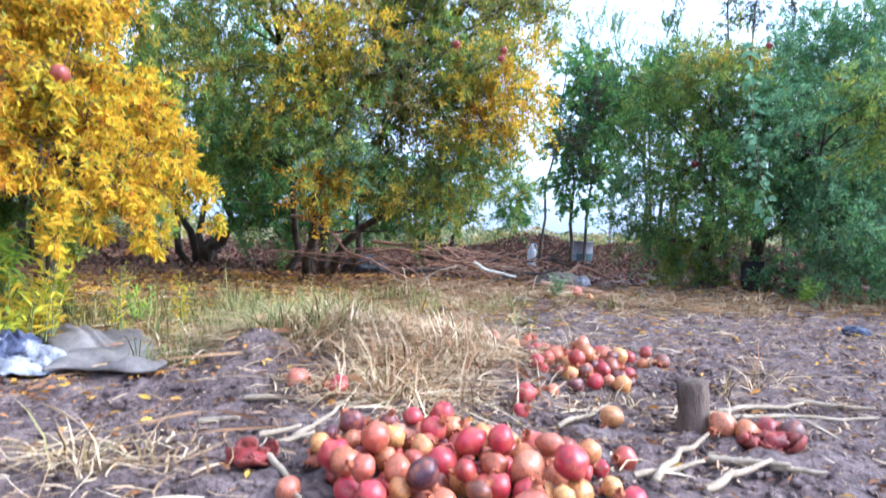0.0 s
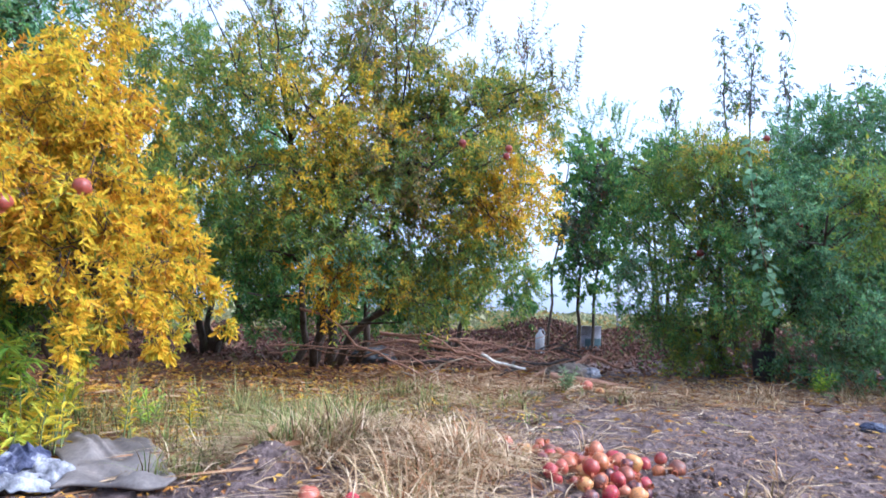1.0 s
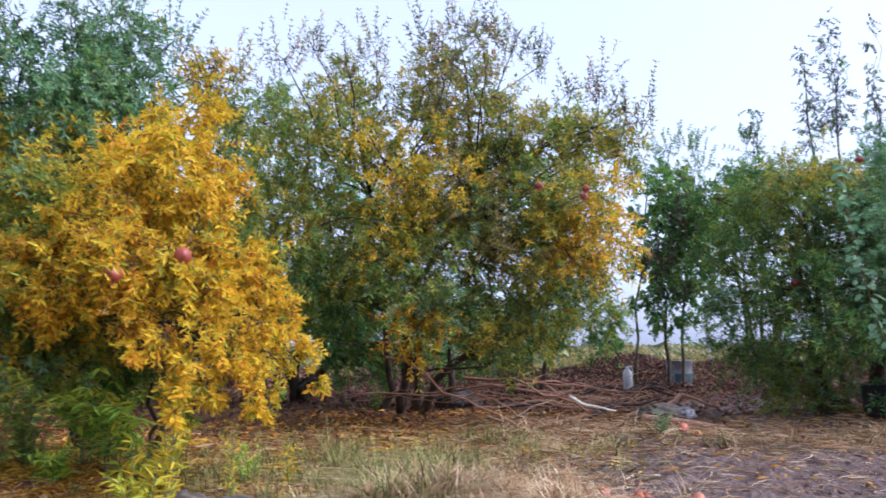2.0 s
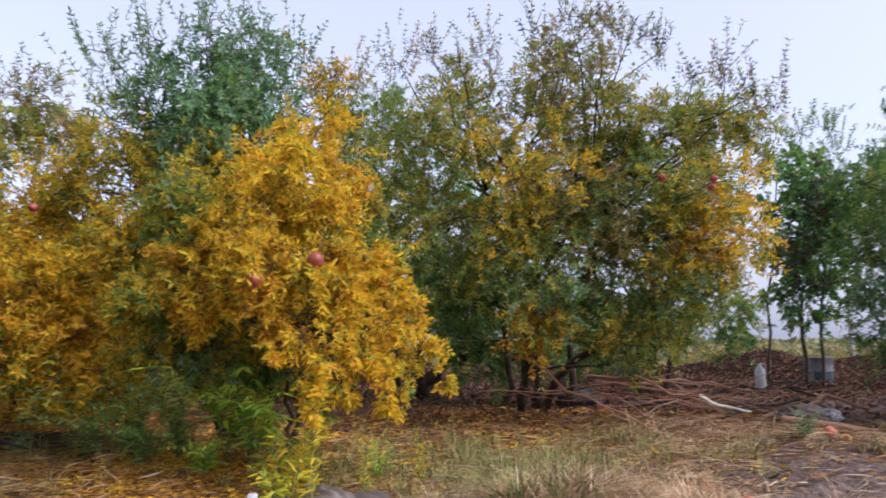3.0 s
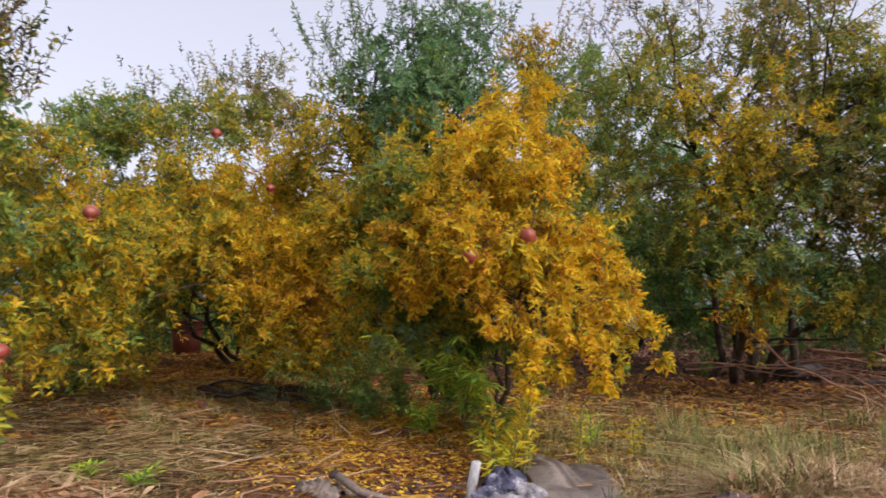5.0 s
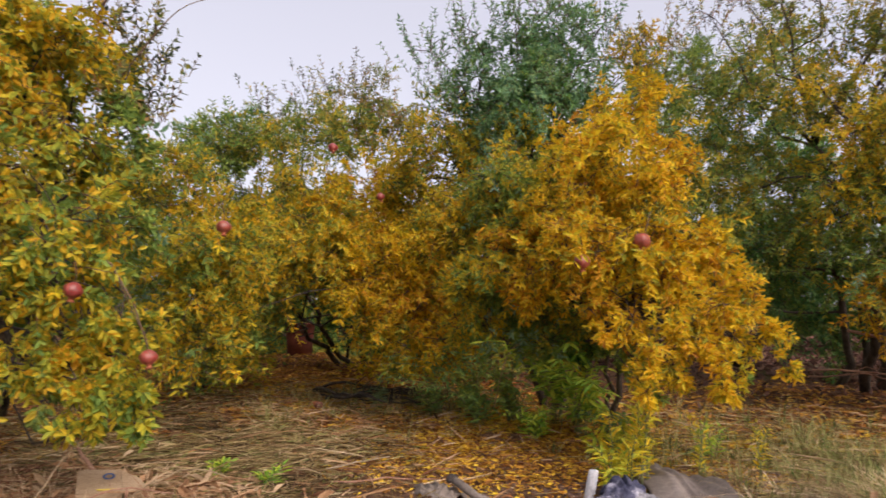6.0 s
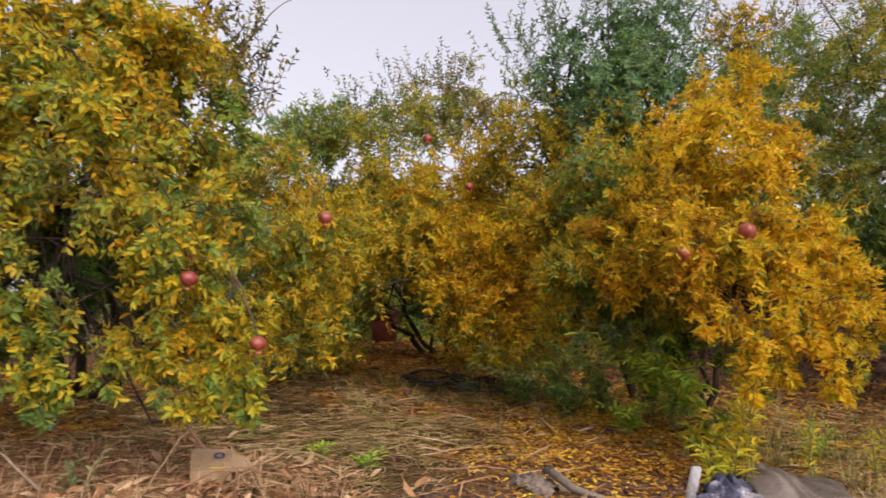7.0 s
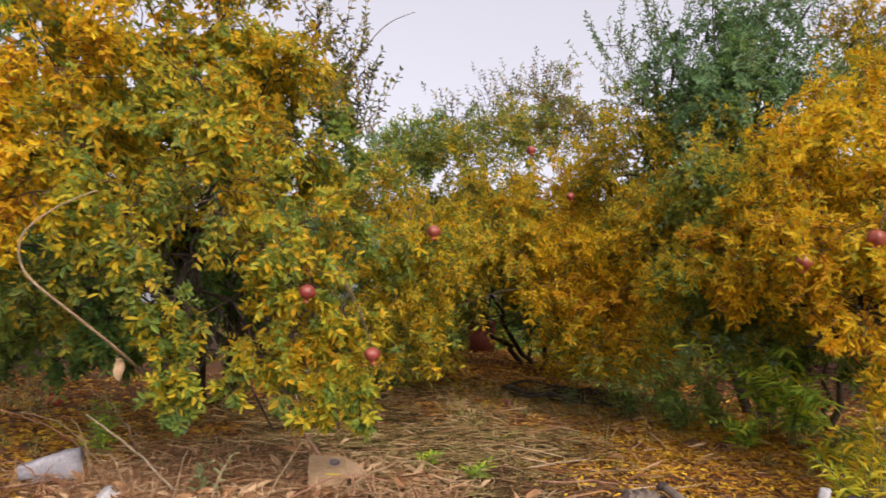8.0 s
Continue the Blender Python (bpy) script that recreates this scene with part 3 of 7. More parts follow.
YELLOW += [("g", -0.95, 4.64, 0.74, 0.17), ("g", -1.85, 4.41, 1.97, 0.23), ("g", -1.83, 4.47, 1.72, 0.17), ("n", -0.53, 4.74, 1.95, 0.17), ("n", -0.39, 4.84, 1.53, 0.15), ("n", -0.22, 4.78, 1.23, 0.13), ("y", -0.97, 4.46, 1.80, 0.37), ("y", -0.78, 4.48, 1.22, 0.36), ("m", -1.31, 4.42, 1.19, 0.33), ("y", -0.45, 4.45, 1.02, 0.20), ("y", -0.45, 3.63, 0.70, 0.04), ("y", -0.39, 3.63, 0.62, 0.02), ("y", -0.78, 3.55, 0.85, 0.04), ("y", -0.25, 3.73, 0.76, 0.04), ("o", -0.85, 3.56, 1.32, 0.10)]
GREEN = [("r", -2.02, 5.21, 3.20, 0.45), ("r", -1.72, 5.55, 3.45, 0.38), ("r", -2.36, 5.05, 2.93, 0.29), ("r", -1.98, 5.12, 2.61, 0.56), ("r", -1.46, 5.43, 2.90, 0.28), ("m", -2.53, 4.84, 2.44, 0.29), ("m", -1.86, 4.96, 2.08, 0.51), ("m", -2.19, 4.69, 1.91, 0.39), ("o", -1.05, 5.86, 3.32, 0.19), ("m", -1.29, 5.38, 2.37, 0.32), ("m", -2.19, 4.91, 1.52, 0.46), ("m", -1.93, 5.25, 1.15, 0.42), ("n", -2.69, 5.01, 2.77, 0.21), ("m", -2.80, 5.06, 2.44, 0.26), ("m", -2.48, 5.04, 2.28, 0.25), ("m", -2.96, 5.04, 2.11, 0.26), ("r", -2.10, 5.14, 2.63, 0.30), ("r", -1.61, 5.39, 2.81, 0.26), ("d", -1.84, 5.43, 2.37, 0.31), ("R", -2.59, 4.65, 3.21, 0.20)]
GREEN += [("R", -2.55, 4.76, 3.01, 0.20), ("R", -2.29, 4.86, 3.40, 0.23), ("R", -1.92, 4.97, 3.55, 0.23), ("R", -1.59, 5.19, 3.60, 0.24), ("R", -1.28, 5.37, 3.43, 0.21), ("n", -1.14, 5.77, 3.09, 0.18), ("B", -1.01, 5.70, 3.36, 0.19), ("B", -0.89, 5.76, 3.27, 0.16)]
BACKYELLOW = [("n", -5.03, 5.32, 2.66, 0.55), ("g", -5.23, 4.78, 2.64, 0.38), ("n", -4.67, 6.09, 3.04, 0.47), ("b", -4.45, 6.54, 3.40, 0.44), ("m", -3.96, 4.66, 1.84, 0.53), ("y", -3.65, 5.35, 2.14, 0.50), ("y", -3.14, 5.39, 1.77, 0.48), ("m", -3.55, 4.83, 1.46, 0.43), ("o", -3.04, 5.03, 1.20, 0.42), ("m", -2.68, 5.23, 1.57, 0.39), ("m", -4.03, 4.28, 1.44, 0.44), ("m", -3.69, 3.40, 1.46, 0.40), ("m", -3.83, 3.26, 1.06, 0.35), ("m", -3.63, 3.47, 0.91, 0.21), ("m", -3.67, 3.27, 0.68, 0.22), ("o", -2.62, 5.13, 1.00, 0.41), ("y", -3.02, 4.90, 0.71, 0.23), ("m", -4.43, 3.69, 1.91, 0.40), ("n", -4.83, 3.58, 2.13, 0.32), ("W", -5.30, 6.20, 3.55, 0.29)]
BACKYELLOW += [("W", -4.65, 6.70, 3.80, 0.29), ("W", -4.94, 6.43, 3.70, 0.25), ("W", -5.28, 5.57, 3.24, 0.22), ("W", -3.70, 6.45, 2.90, 0.30)]
BACKFILL = [("n", -5.61, 6.41, 1.64, 0.55), ("m", -5.03, 7.24, 1.37, 0.53), ("n", -5.67, 5.67, 1.18, 0.63), ("m", -4.04, 6.92, 0.79, 0.64), ("n", -4.68, 7.12, 1.58, 0.76), ("m", -5.28, 6.68, 2.09, 0.68), ("n", -5.49, 5.84, 2.01, 0.63), ("n", -5.33, 4.57, 1.44, 0.54), ("n", -3.80, 7.06, 1.35, 0.64), ("n", -5.13, 4.80, 0.80, 0.41)]
LEFT = [("y", -3.72, 0.70, 2.23, 0.35), ("m", -3.76, 1.15, 2.56, 0.29), ("l", -3.45, 1.35, 2.27, 0.35), ("m", -3.50, 1.87, 2.45, 0.35), ("m", -3.51, 2.22, 2.62, 0.25), ("b", -3.27, 2.20, 2.30, 0.18), ("m", -3.48, 0.78, 1.81, 0.34), ("l", -3.18, 1.23, 1.79, 0.35), ("l", -3.17, 1.82, 1.96, 0.29), ("g", -3.18, 2.15, 1.98, 0.21), ("y", -3.45, 0.55, 1.52, 0.26), ("l", -3.22, 0.89, 1.43, 0.27), ("n", -2.96, 1.22, 1.52, 0.24), ("l", -2.84, 1.60, 1.41, 0.26), ("g", -2.85, 1.92, 1.38, 0.19), ("l", -2.75, 1.56, 1.11, 0.22), ("l", -2.63, 1.72, 0.93, 0.12), ("l", -2.65, 1.78, 0.76, 0.09), ("l", -2.79, 1.67, 0.79, 0.09), ("l", -2.83, 1.62, 0.85, 0.10)]
LEFT += [("g", -3.08, 1.02, 0.93, 0.09), ("l", -3.11, 1.07, 0.77, 0.07), ("n", -3.50, 0.71, 1.20, 0.18), ("g", -3.83, 0.67, 0.98, 0.17), ("l", -2.40, 1.76, 0.87, 0.04), ("n", -3.02, 0.87, 1.14, 0.13), ("l", -2.99, 0.97, 0.94, 0.09), ("l", -2.98, 1.01, 0.83, 0.07), ("l", -2.97, 1.02, 0.71, 0.07), ("l", -3.03, 0.84, 1.27, 0.13), ("l", -2.69, 1.46, 1.25, 0.14), ("m", -2.67, 1.49, 1.01, 0.12), ("l", -2.59, 1.60, 0.65, 0.04), ("l", -2.49, 1.66, 0.59, 0.03), ("l", -2.45, 1.77, 0.61, 0.03), ("l", -2.73, 1.49, 0.69, 0.05), ("l", -2.85, 1.41, 0.71, 0.04), ("l", -2.95, 1.02, 0.62, 0.03), ("n", -2.89, 1.34, 0.66, 0.03), ("l", -2.60, 1.59, 0.89, 0.09)]
LEFT += [("l", -2.52, 1.70, 0.72, 0.07), ("l", -2.50, 1.72, 0.64, 0.04), ("l", -2.73, 1.58, 0.80, 0.07)]
LEFTB = [("y", -3.91, 0.36, 1.95, 0.34), ("m", -4.01, 0.36, 1.38, 0.34), ("g", -4.81, 0.89, 2.83, 0.36), ("d", -3.90, 1.07, 0.79, 0.19), ("W", -3.82, 1.72, 2.90, 0.32), ("W", -3.57, 2.30, 2.94, 0.25), ("W", -3.32, 2.45, 2.56, 0.12), ("W", -3.37, 2.39, 2.72, 0.12), ("y", -4.34, 0.20, 2.36, 0.43), ("m", -4.35, 0.12, 1.68, 0.41), ("m", -4.34, 0.21, 0.91, 0.35), ("W", -3.31, 2.46, 2.21, 0.12), ("y", -3.98, 1.40, 3.22, 0.47), ("y", -4.19, 0.87, 3.08, 0.44), ("m", -3.91, 1.97, 3.33, 0.38)]
# d clumps sit behind the drapes, colouring in the crown's shaded interior
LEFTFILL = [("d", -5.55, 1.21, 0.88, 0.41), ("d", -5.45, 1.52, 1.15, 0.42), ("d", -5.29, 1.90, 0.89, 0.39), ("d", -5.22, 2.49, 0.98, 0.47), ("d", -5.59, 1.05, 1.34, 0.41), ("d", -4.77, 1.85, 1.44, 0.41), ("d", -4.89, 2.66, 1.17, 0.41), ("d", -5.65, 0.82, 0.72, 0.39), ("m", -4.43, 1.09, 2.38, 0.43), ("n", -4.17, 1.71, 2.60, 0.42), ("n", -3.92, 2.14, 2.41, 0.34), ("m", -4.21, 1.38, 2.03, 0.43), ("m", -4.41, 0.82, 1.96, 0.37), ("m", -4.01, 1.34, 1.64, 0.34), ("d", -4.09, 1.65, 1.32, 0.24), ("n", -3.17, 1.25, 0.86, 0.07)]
MID = [("n", 0.99, 7.54, 3.96, 0.39), ("n", 0.52, 7.35, 3.68, 0.34), ("b", 1.66, 7.57, 3.97, 0.33), ("n", -0.10, 7.73, 4.04, 0.33), ("n", 0.21, 7.04, 3.09, 0.45), ("n", -0.38, 7.30, 3.17, 0.46), ("m", 0.83, 7.05, 3.11, 0.48), ("n", 1.59, 7.18, 3.31, 0.46), ("n", 2.17, 6.97, 3.05, 0.45), ("n", 2.74, 6.82, 3.03, 0.40), ("g", 2.51, 7.30, 3.45, 0.26), ("m", 0.63, 6.85, 2.20, 0.58), ("b", 1.22, 6.82, 2.37, 0.58), ("g", 1.78, 6.64, 2.32, 0.53), ("n", 2.27, 6.54, 2.30, 0.46), ("y", 2.06, 6.43, 1.94, 0.35), ("y", 2.70, 6.51, 2.37, 0.34), ("y", 2.64, 6.31, 1.91, 0.31), ("m", 2.30, 6.32, 1.75, 0.44), ("g", 0.90, 6.54, 1.51, 0.45)]
MID += [("g", 0.39, 6.85, 1.78, 0.51), ("n", -0.10, 7.12, 2.13, 0.60), ("g", -0.38, 7.40, 1.67, 0.54), ("d", 0.13, 7.44, 1.35, 0.54)]
MIDB = [("o", 0.81, 6.55, 1.07, 0.29), ("b", 1.53, 6.58, 1.85, 0.42), ("n", 1.74, 6.75, 1.47, 0.43), ("n", 1.60, 6.67, 0.90, 0.29), ("n", 2.07, 6.89, 1.07, 0.30), ("g", 2.18, 6.66, 1.40, 0.39), ("b", 1.22, 7.32, 3.26, 0.44), ("n", 1.90, 7.23, 2.71, 0.58), ("n", 1.54, 7.39, 2.75, 0.59), ("n", 2.41, 7.22, 2.90, 0.51), ("g", -0.92, 7.41, 3.44, 0.45), ("n", 1.11, 7.03, 1.98, 0.55), ("n", -0.65, 7.46, 2.45, 0.52), ("d", -0.82, 7.84, 1.19, 0.45), ("d", 1.23, 7.12, 1.38, 0.42)]
MIDTOP = [("b", 1.14, 6.95, 3.79, 0.29), ("b", 1.08, 6.91, 4.13, 0.22), ("b", 1.57, 6.86, 4.13, 0.22), ("n", 1.84, 6.79, 3.40, 0.25), ("n", -0.21, 6.85, 3.44, 0.24), ("n", 2.67, 6.58, 3.10, 0.24), ("n", 2.93, 6.47, 2.83, 0.22), ("W", 0.40, 6.94, 4.12, 0.22), ("W", 0.90, 6.86, 4.27, 0.22), ("W", 1.27, 6.87, 4.41, 0.22), ("W", 1.64, 6.84, 4.39, 0.22), ("W", 1.90, 6.79, 4.16, 0.21), ("W", 2.18, 6.84, 3.93, 0.18), ("W", 2.51, 6.76, 3.64, 0.20), ("W", 2.76, 6.61, 3.54, 0.19)]
MIDTOP += [("W", 2.98, 6.52, 3.29, 0.17), ("W", 3.10, 6.41, 3.16, 0.15), ("W", -0.58, 6.82, 3.94, 0.23), ("W", -0.27, 6.81, 4.06, 0.20), ("W", 0.06, 6.88, 3.96, 0.20)]
RIGHT = [("g", 5.56, 7.32, 2.56, 0.60), ("r", 6.02, 7.00, 2.67, 0.54), ("g", 5.10, 7.25, 2.04, 0.58), ("r", 5.46, 6.66, 1.85, 0.69), ("r", 5.95, 6.29, 1.83, 0.63), ("r", 6.30, 5.98, 1.86, 0.58), ("g", 5.11, 4.64, 1.90, 0.27), ("g", 5.16, 4.58, 1.57, 0.29), ("g", 5.28, 4.47, 1.75, 0.39), ("r", 5.67, 5.74, 1.35, 0.38), ("r", 5.76, 5.12, 0.86, 0.35), ("r", 5.50, 6.14, 1.90, 0.41), ("g", 4.98, 7.44, 1.37, 0.51), ("g", 5.21, 6.83, 1.12, 0.66), ("r", 5.60, 6.31, 0.97, 0.62), ("r", 6.00, 5.98, 0.97, 0.53), ("g", 5.01, 7.19, 0.63, 0.45), ("g", 4.93, 7.70, 0.76, 0.32), ("r", 5.61, 6.18, 0.38, 0.40), ("r", 5.75, 5.80, 0.30, 0.32)]
RIGHT += [("r", 6.04, 5.68, 0.53, 0.44), ("g", 5.11, 6.90, 0.39, 0.33), ("r", 6.51, 7.12, 3.08, 0.44), ("r", 6.86, 6.55, 2.89, 0.60), ("g", 5.10, 8.29, 2.57, 0.39), ("r", 6.47, 6.63, 2.55, 0.52), ("g", 5.44, 7.87, 2.82, 0.42), ("g", 4.94, 8.14, 1.86, 0.34), ("r", 6.65, 5.64, 2.07, 0.65), ("r", 6.49, 5.53, 1.09, 0.63), ("r", 6.30, 5.44, 0.39, 0.49), ("r", 7.11, 6.03, 3.09, 0.64), ("r", 5.85, 6.87, 2.36, 0.45), ("r", 5.32, 6.27, 1.37, 0.41)]
GAP = [("d", 6.07, 12.69, 4.02, 0.52), ("d", 5.96, 12.73, 3.33, 0.72), ("d", 6.37, 12.56, 2.86, 0.58), ("d", 5.76, 12.81, 2.41, 0.59), ("d", 6.17, 12.65, 2.07, 0.58), ("d", 5.56, 12.89, 1.73, 0.39), ("d", 5.87, 12.77, 1.39, 0.36), ("d", 7.72, 13.01, 3.96, 0.62), ("d", 7.31, 13.22, 3.37, 0.48), ("d", 8.01, 12.85, 3.95, 0.54), ("D", 5.66, 13.92, 5.54, 0.36), ("d", 5.72, 13.90, 4.77, 0.36), ("D", 8.78, 14.71, 5.76, 0.19), ("d", 11.45, 12.90, 5.45, 0.43), ("d", 12.02, 12.41, 5.35, 0.56), ("d", 9.55, 10.58, 3.47, 0.47)]
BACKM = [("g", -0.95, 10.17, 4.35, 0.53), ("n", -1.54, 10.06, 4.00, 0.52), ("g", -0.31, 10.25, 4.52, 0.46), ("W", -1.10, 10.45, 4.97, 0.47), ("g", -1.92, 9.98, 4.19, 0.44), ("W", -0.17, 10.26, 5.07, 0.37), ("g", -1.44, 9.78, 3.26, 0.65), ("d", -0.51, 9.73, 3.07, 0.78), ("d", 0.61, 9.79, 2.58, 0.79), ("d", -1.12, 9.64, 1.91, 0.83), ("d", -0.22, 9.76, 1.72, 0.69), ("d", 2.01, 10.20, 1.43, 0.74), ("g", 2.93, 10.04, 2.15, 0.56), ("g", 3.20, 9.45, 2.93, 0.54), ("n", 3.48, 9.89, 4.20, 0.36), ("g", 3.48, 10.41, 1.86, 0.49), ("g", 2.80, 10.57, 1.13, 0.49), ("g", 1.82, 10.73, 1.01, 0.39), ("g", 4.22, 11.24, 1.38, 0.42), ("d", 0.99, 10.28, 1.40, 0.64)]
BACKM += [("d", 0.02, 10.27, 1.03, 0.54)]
LEFTDRAPE = [("l", -2.56, 1.71, 0.80, 0.08), ("l", -2.47, 1.74, 0.69, 0.06), ("l", -2.44, 1.74, 0.56, 0.05), ("l", -2.51, 1.67, 0.58, 0.05), ("l", -2.58, 1.59, 0.61, 0.04), ("l", -2.42, 1.75, 0.46, 0.02), ("l", -2.53, 1.61, 0.48, 0.02), ("n", -2.70, 1.49, 0.58, 0.03), ("l", -2.79, 1.47, 0.67, 0.05), ("l", -2.84, 1.41, 0.80, 0.05), ("l", -2.88, 1.31, 0.58, 0.03), ("l", -2.93, 1.01, 0.62, 0.05), ("l", -2.94, 0.97, 0.57, 0.03), ("g", -2.90, 1.03, 0.51, 0.02), ("g", -3.02, 1.02, 0.80, 0.07), ("l", -2.97, 1.03, 0.94, 0.07), ("n", -3.10, 0.94, 1.04, 0.09), ("l", -2.73, 1.56, 0.71, 0.07), ("l", -2.67, 1.65, 0.82, 0.07), ("l", -2.59, 1.53, 0.45, 0.02)]
LEFTDRAPE += [("l", -2.89, 1.08, 0.60, 0.03), ("m", -2.89, 1.52, 0.94, 0.08), ("l", -2.59, 1.77, 0.94, 0.07), ("n", -4.15, 0.97, 0.91, 0.14), ("g", -4.39, 0.87, 0.81, 0.14), ("n", -4.43, 0.75, 0.97, 0.16), ("d", -4.48, 1.23, 0.76, 0.16), ("d", -4.72, 1.11, 0.61, 0.13), ("m", -3.72, 1.67, 2.71, 0.18), ("y", -3.87, 1.48, 2.58, 0.18), ("l", -3.67, 1.84, 2.60, 0.17), ("n", -4.37, 1.76, 2.01, 0.24), ("m", -4.08, 2.21, 2.17, 0.24), ("y", -3.88, 1.86, 2.34, 0.20), ("m", -4.26, 1.35, 2.30, 0.25), ("l", -3.28, 2.08, 1.73, 0.14)]
GAPNEW = [("d", 5.33, 11.50, 3.70, 0.38), ("w", 5.68, 11.39, 3.52, 0.45), ("d", 6.01, 11.32, 3.16, 0.38), ("w", 5.52, 11.60, 2.82, 0.49), ("d", 5.93, 11.46, 2.55, 0.45), ("w", 5.26, 11.77, 2.35, 0.38), ("d", 6.42, 11.09, 3.30, 0.40), ("d", 6.79, 11.37, 3.71, 0.40), ("w", 5.59, 11.69, 1.89, 0.28), ("w", 6.13, 11.46, 1.67, 0.23), ("d", 5.16, 11.68, 3.19, 0.34)]
POPA = [("D", 5.98, 12.61, 4.76, 0.29), ("D", 6.29, 12.46, 4.82, 0.26), ("D", 6.55, 12.45, 4.42, 0.26)]
POPB = [("w", 10.62, 15.18, 5.68, 0.23), ("w", 10.58, 15.09, 6.02, 0.23), ("w", 10.54, 15.00, 6.35, 0.23), ("w", 10.46, 14.92, 6.68, 0.22), ("w", 10.42, 14.85, 6.94, 0.14), ("w", 10.35, 14.76, 7.26, 0.08), ("w", 10.28, 14.66, 7.58, 0.06), ("w", 10.24, 14.80, 7.34, 0.06), ("w", 10.16, 14.63, 7.81, 0.06)]
POPC = [("w", 11.12, 14.70, 6.09, 0.26), ("w", 11.07, 14.62, 6.42, 0.25), ("w", 11.03, 14.52, 6.74, 0.23), ("w", 10.95, 14.44, 7.06, 0.19), ("w", 10.84, 14.90, 6.06, 0.19), ("w", 10.79, 14.82, 6.39, 0.16), ("w", 10.75, 14.72, 6.71, 0.14), ("w", 10.84, 14.36, 7.40, 0.09), ("w", 10.59, 14.48, 7.54, 0.08), ("w", 10.71, 14.29, 7.76, 0.08), ("w", 10.51, 14.31, 8.00, 0.06), ("w", 10.68, 14.16, 8.06, 0.08), ("w", 10.56, 14.07, 8.39, 0.09), ("w", 10.98, 14.23, 7.48, 0.05)]
POPD = [("w", 11.75, 14.40, 5.63, 0.25), ("w", 11.72, 14.31, 5.95, 0.23), ("w", 11.70, 14.21, 6.27, 0.20), ("w", 11.65, 14.12, 6.59, 0.19), ("w", 11.58, 14.04, 6.90, 0.14), ("w", 11.43, 14.09, 7.07, 0.05), ("w", 11.37, 13.83, 7.71, 0.06), ("w", 11.31, 13.70, 8.06, 0.05)]
POPE = [("w", 8.48, 13.89, 6.09, 0.08), ("w", 8.55, 13.96, 5.79, 0.07), ("w", 8.57, 14.05, 5.49, 0.08), ("w", 8.63, 14.12, 5.18, 0.13)]
POPF = [("w", 12.16, 12.46, 6.26, 0.15), ("w", 12.20, 12.55, 5.97, 0.18), ("w", 12.23, 12.64, 5.69, 0.21), ("w", 12.26, 12.72, 5.39, 0.24), ("w", 11.91, 12.94, 5.62, 0.10), ("w", 11.98, 12.99, 5.32, 0.13)]
DRAPE = [("y", -3.17, 4.53, 1.24, 0.25), ("m", -3.46, 4.54, 1.48, 0.25), ("y", -2.92, 4.70, 1.38, 0.25), ("o", -2.70, 4.62, 0.96, 0.21), ("m", -3.01, 4.54, 0.87, 0.21), ("y", -2.63, 4.75, 1.52, 0.22), ("o", -2.38, 4.69, 1.23, 0.17), ("m", -2.71, 4.49, 0.69, 0.13), ("y", -2.35, 4.48, 0.74, 0.11)]
DRAPE += [("d", -6.2, 7.2, 1.45, 0.40), ("d", -5.73, 7.37, 1.5, 0.40), ("d", -5.80, 7.02, 1.49, 0.43), ("d", -6.75, 6.9, 1.1, 0.40), ("d", -5.38, 7.38, 0.91, 0.35), ("n", -6.41, 6.46, 1.40, 0.47)]
YELLOW += [("o", -1.51, 3.88, 1.47, 0.15), ("m", -1.65, 3.83, 1.26, 0.15), ("o", -1.39, 3.79, 1.16, 0.16), ("y", -1.15, 3.78, 1.62, 0.14)]
MIDTOP += [("m", 0.60, 6.48, 2.72, 0.21), ("y", 0.51, 6.44, 2.48, 0.16), ("m", 0.44, 6.53, 2.05, 0.18), ("m", 0.81, 6.53, 2.49, 0.21), ("y", 0.51, 6.47, 1.76, 0.12), ("o", 0.95, 6.61, 1.21, 0.17), ("y", 1.23, 6.40, 2.49, 0.16), ("f", 1.03, 6.48, 1.47, 0.19), ("f", 1.07, 6.50, 1.15, 0.14), ("g", -0.23, 6.79, 2.12, 0.27), ("d", -0.14, 6.97, 1.61, 0.26), ("g", 1.65, 6.50, 2.22, 0.23), ("y", 2.71, 6.28, 1.97, 0.19), ("y", 2.46, 6.29, 1.72, 0.17), ("y", 0.21, 6.58, 3.09, 0.15), ("b", 1.15, 6.85, 3.45, 0.18)]
YELLOW += [("g", -1.78, 4.30, 1.11, 0.20), ("n", -1.48, 4.31, 0.97, 0.19), ("g", -1.61, 4.26, 0.80, 0.15), ("n", -1.22, 4.39, 0.96, 0.16), ("g", -1.93, 4.35, 0.86, 0.15), ("g", -1.35, 4.24, 0.77, 0.12)]
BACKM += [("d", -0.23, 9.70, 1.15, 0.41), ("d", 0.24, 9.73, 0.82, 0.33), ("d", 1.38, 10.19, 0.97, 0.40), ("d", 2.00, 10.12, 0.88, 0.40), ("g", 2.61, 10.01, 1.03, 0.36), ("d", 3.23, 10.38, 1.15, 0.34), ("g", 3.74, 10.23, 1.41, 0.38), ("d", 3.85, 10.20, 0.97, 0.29)]
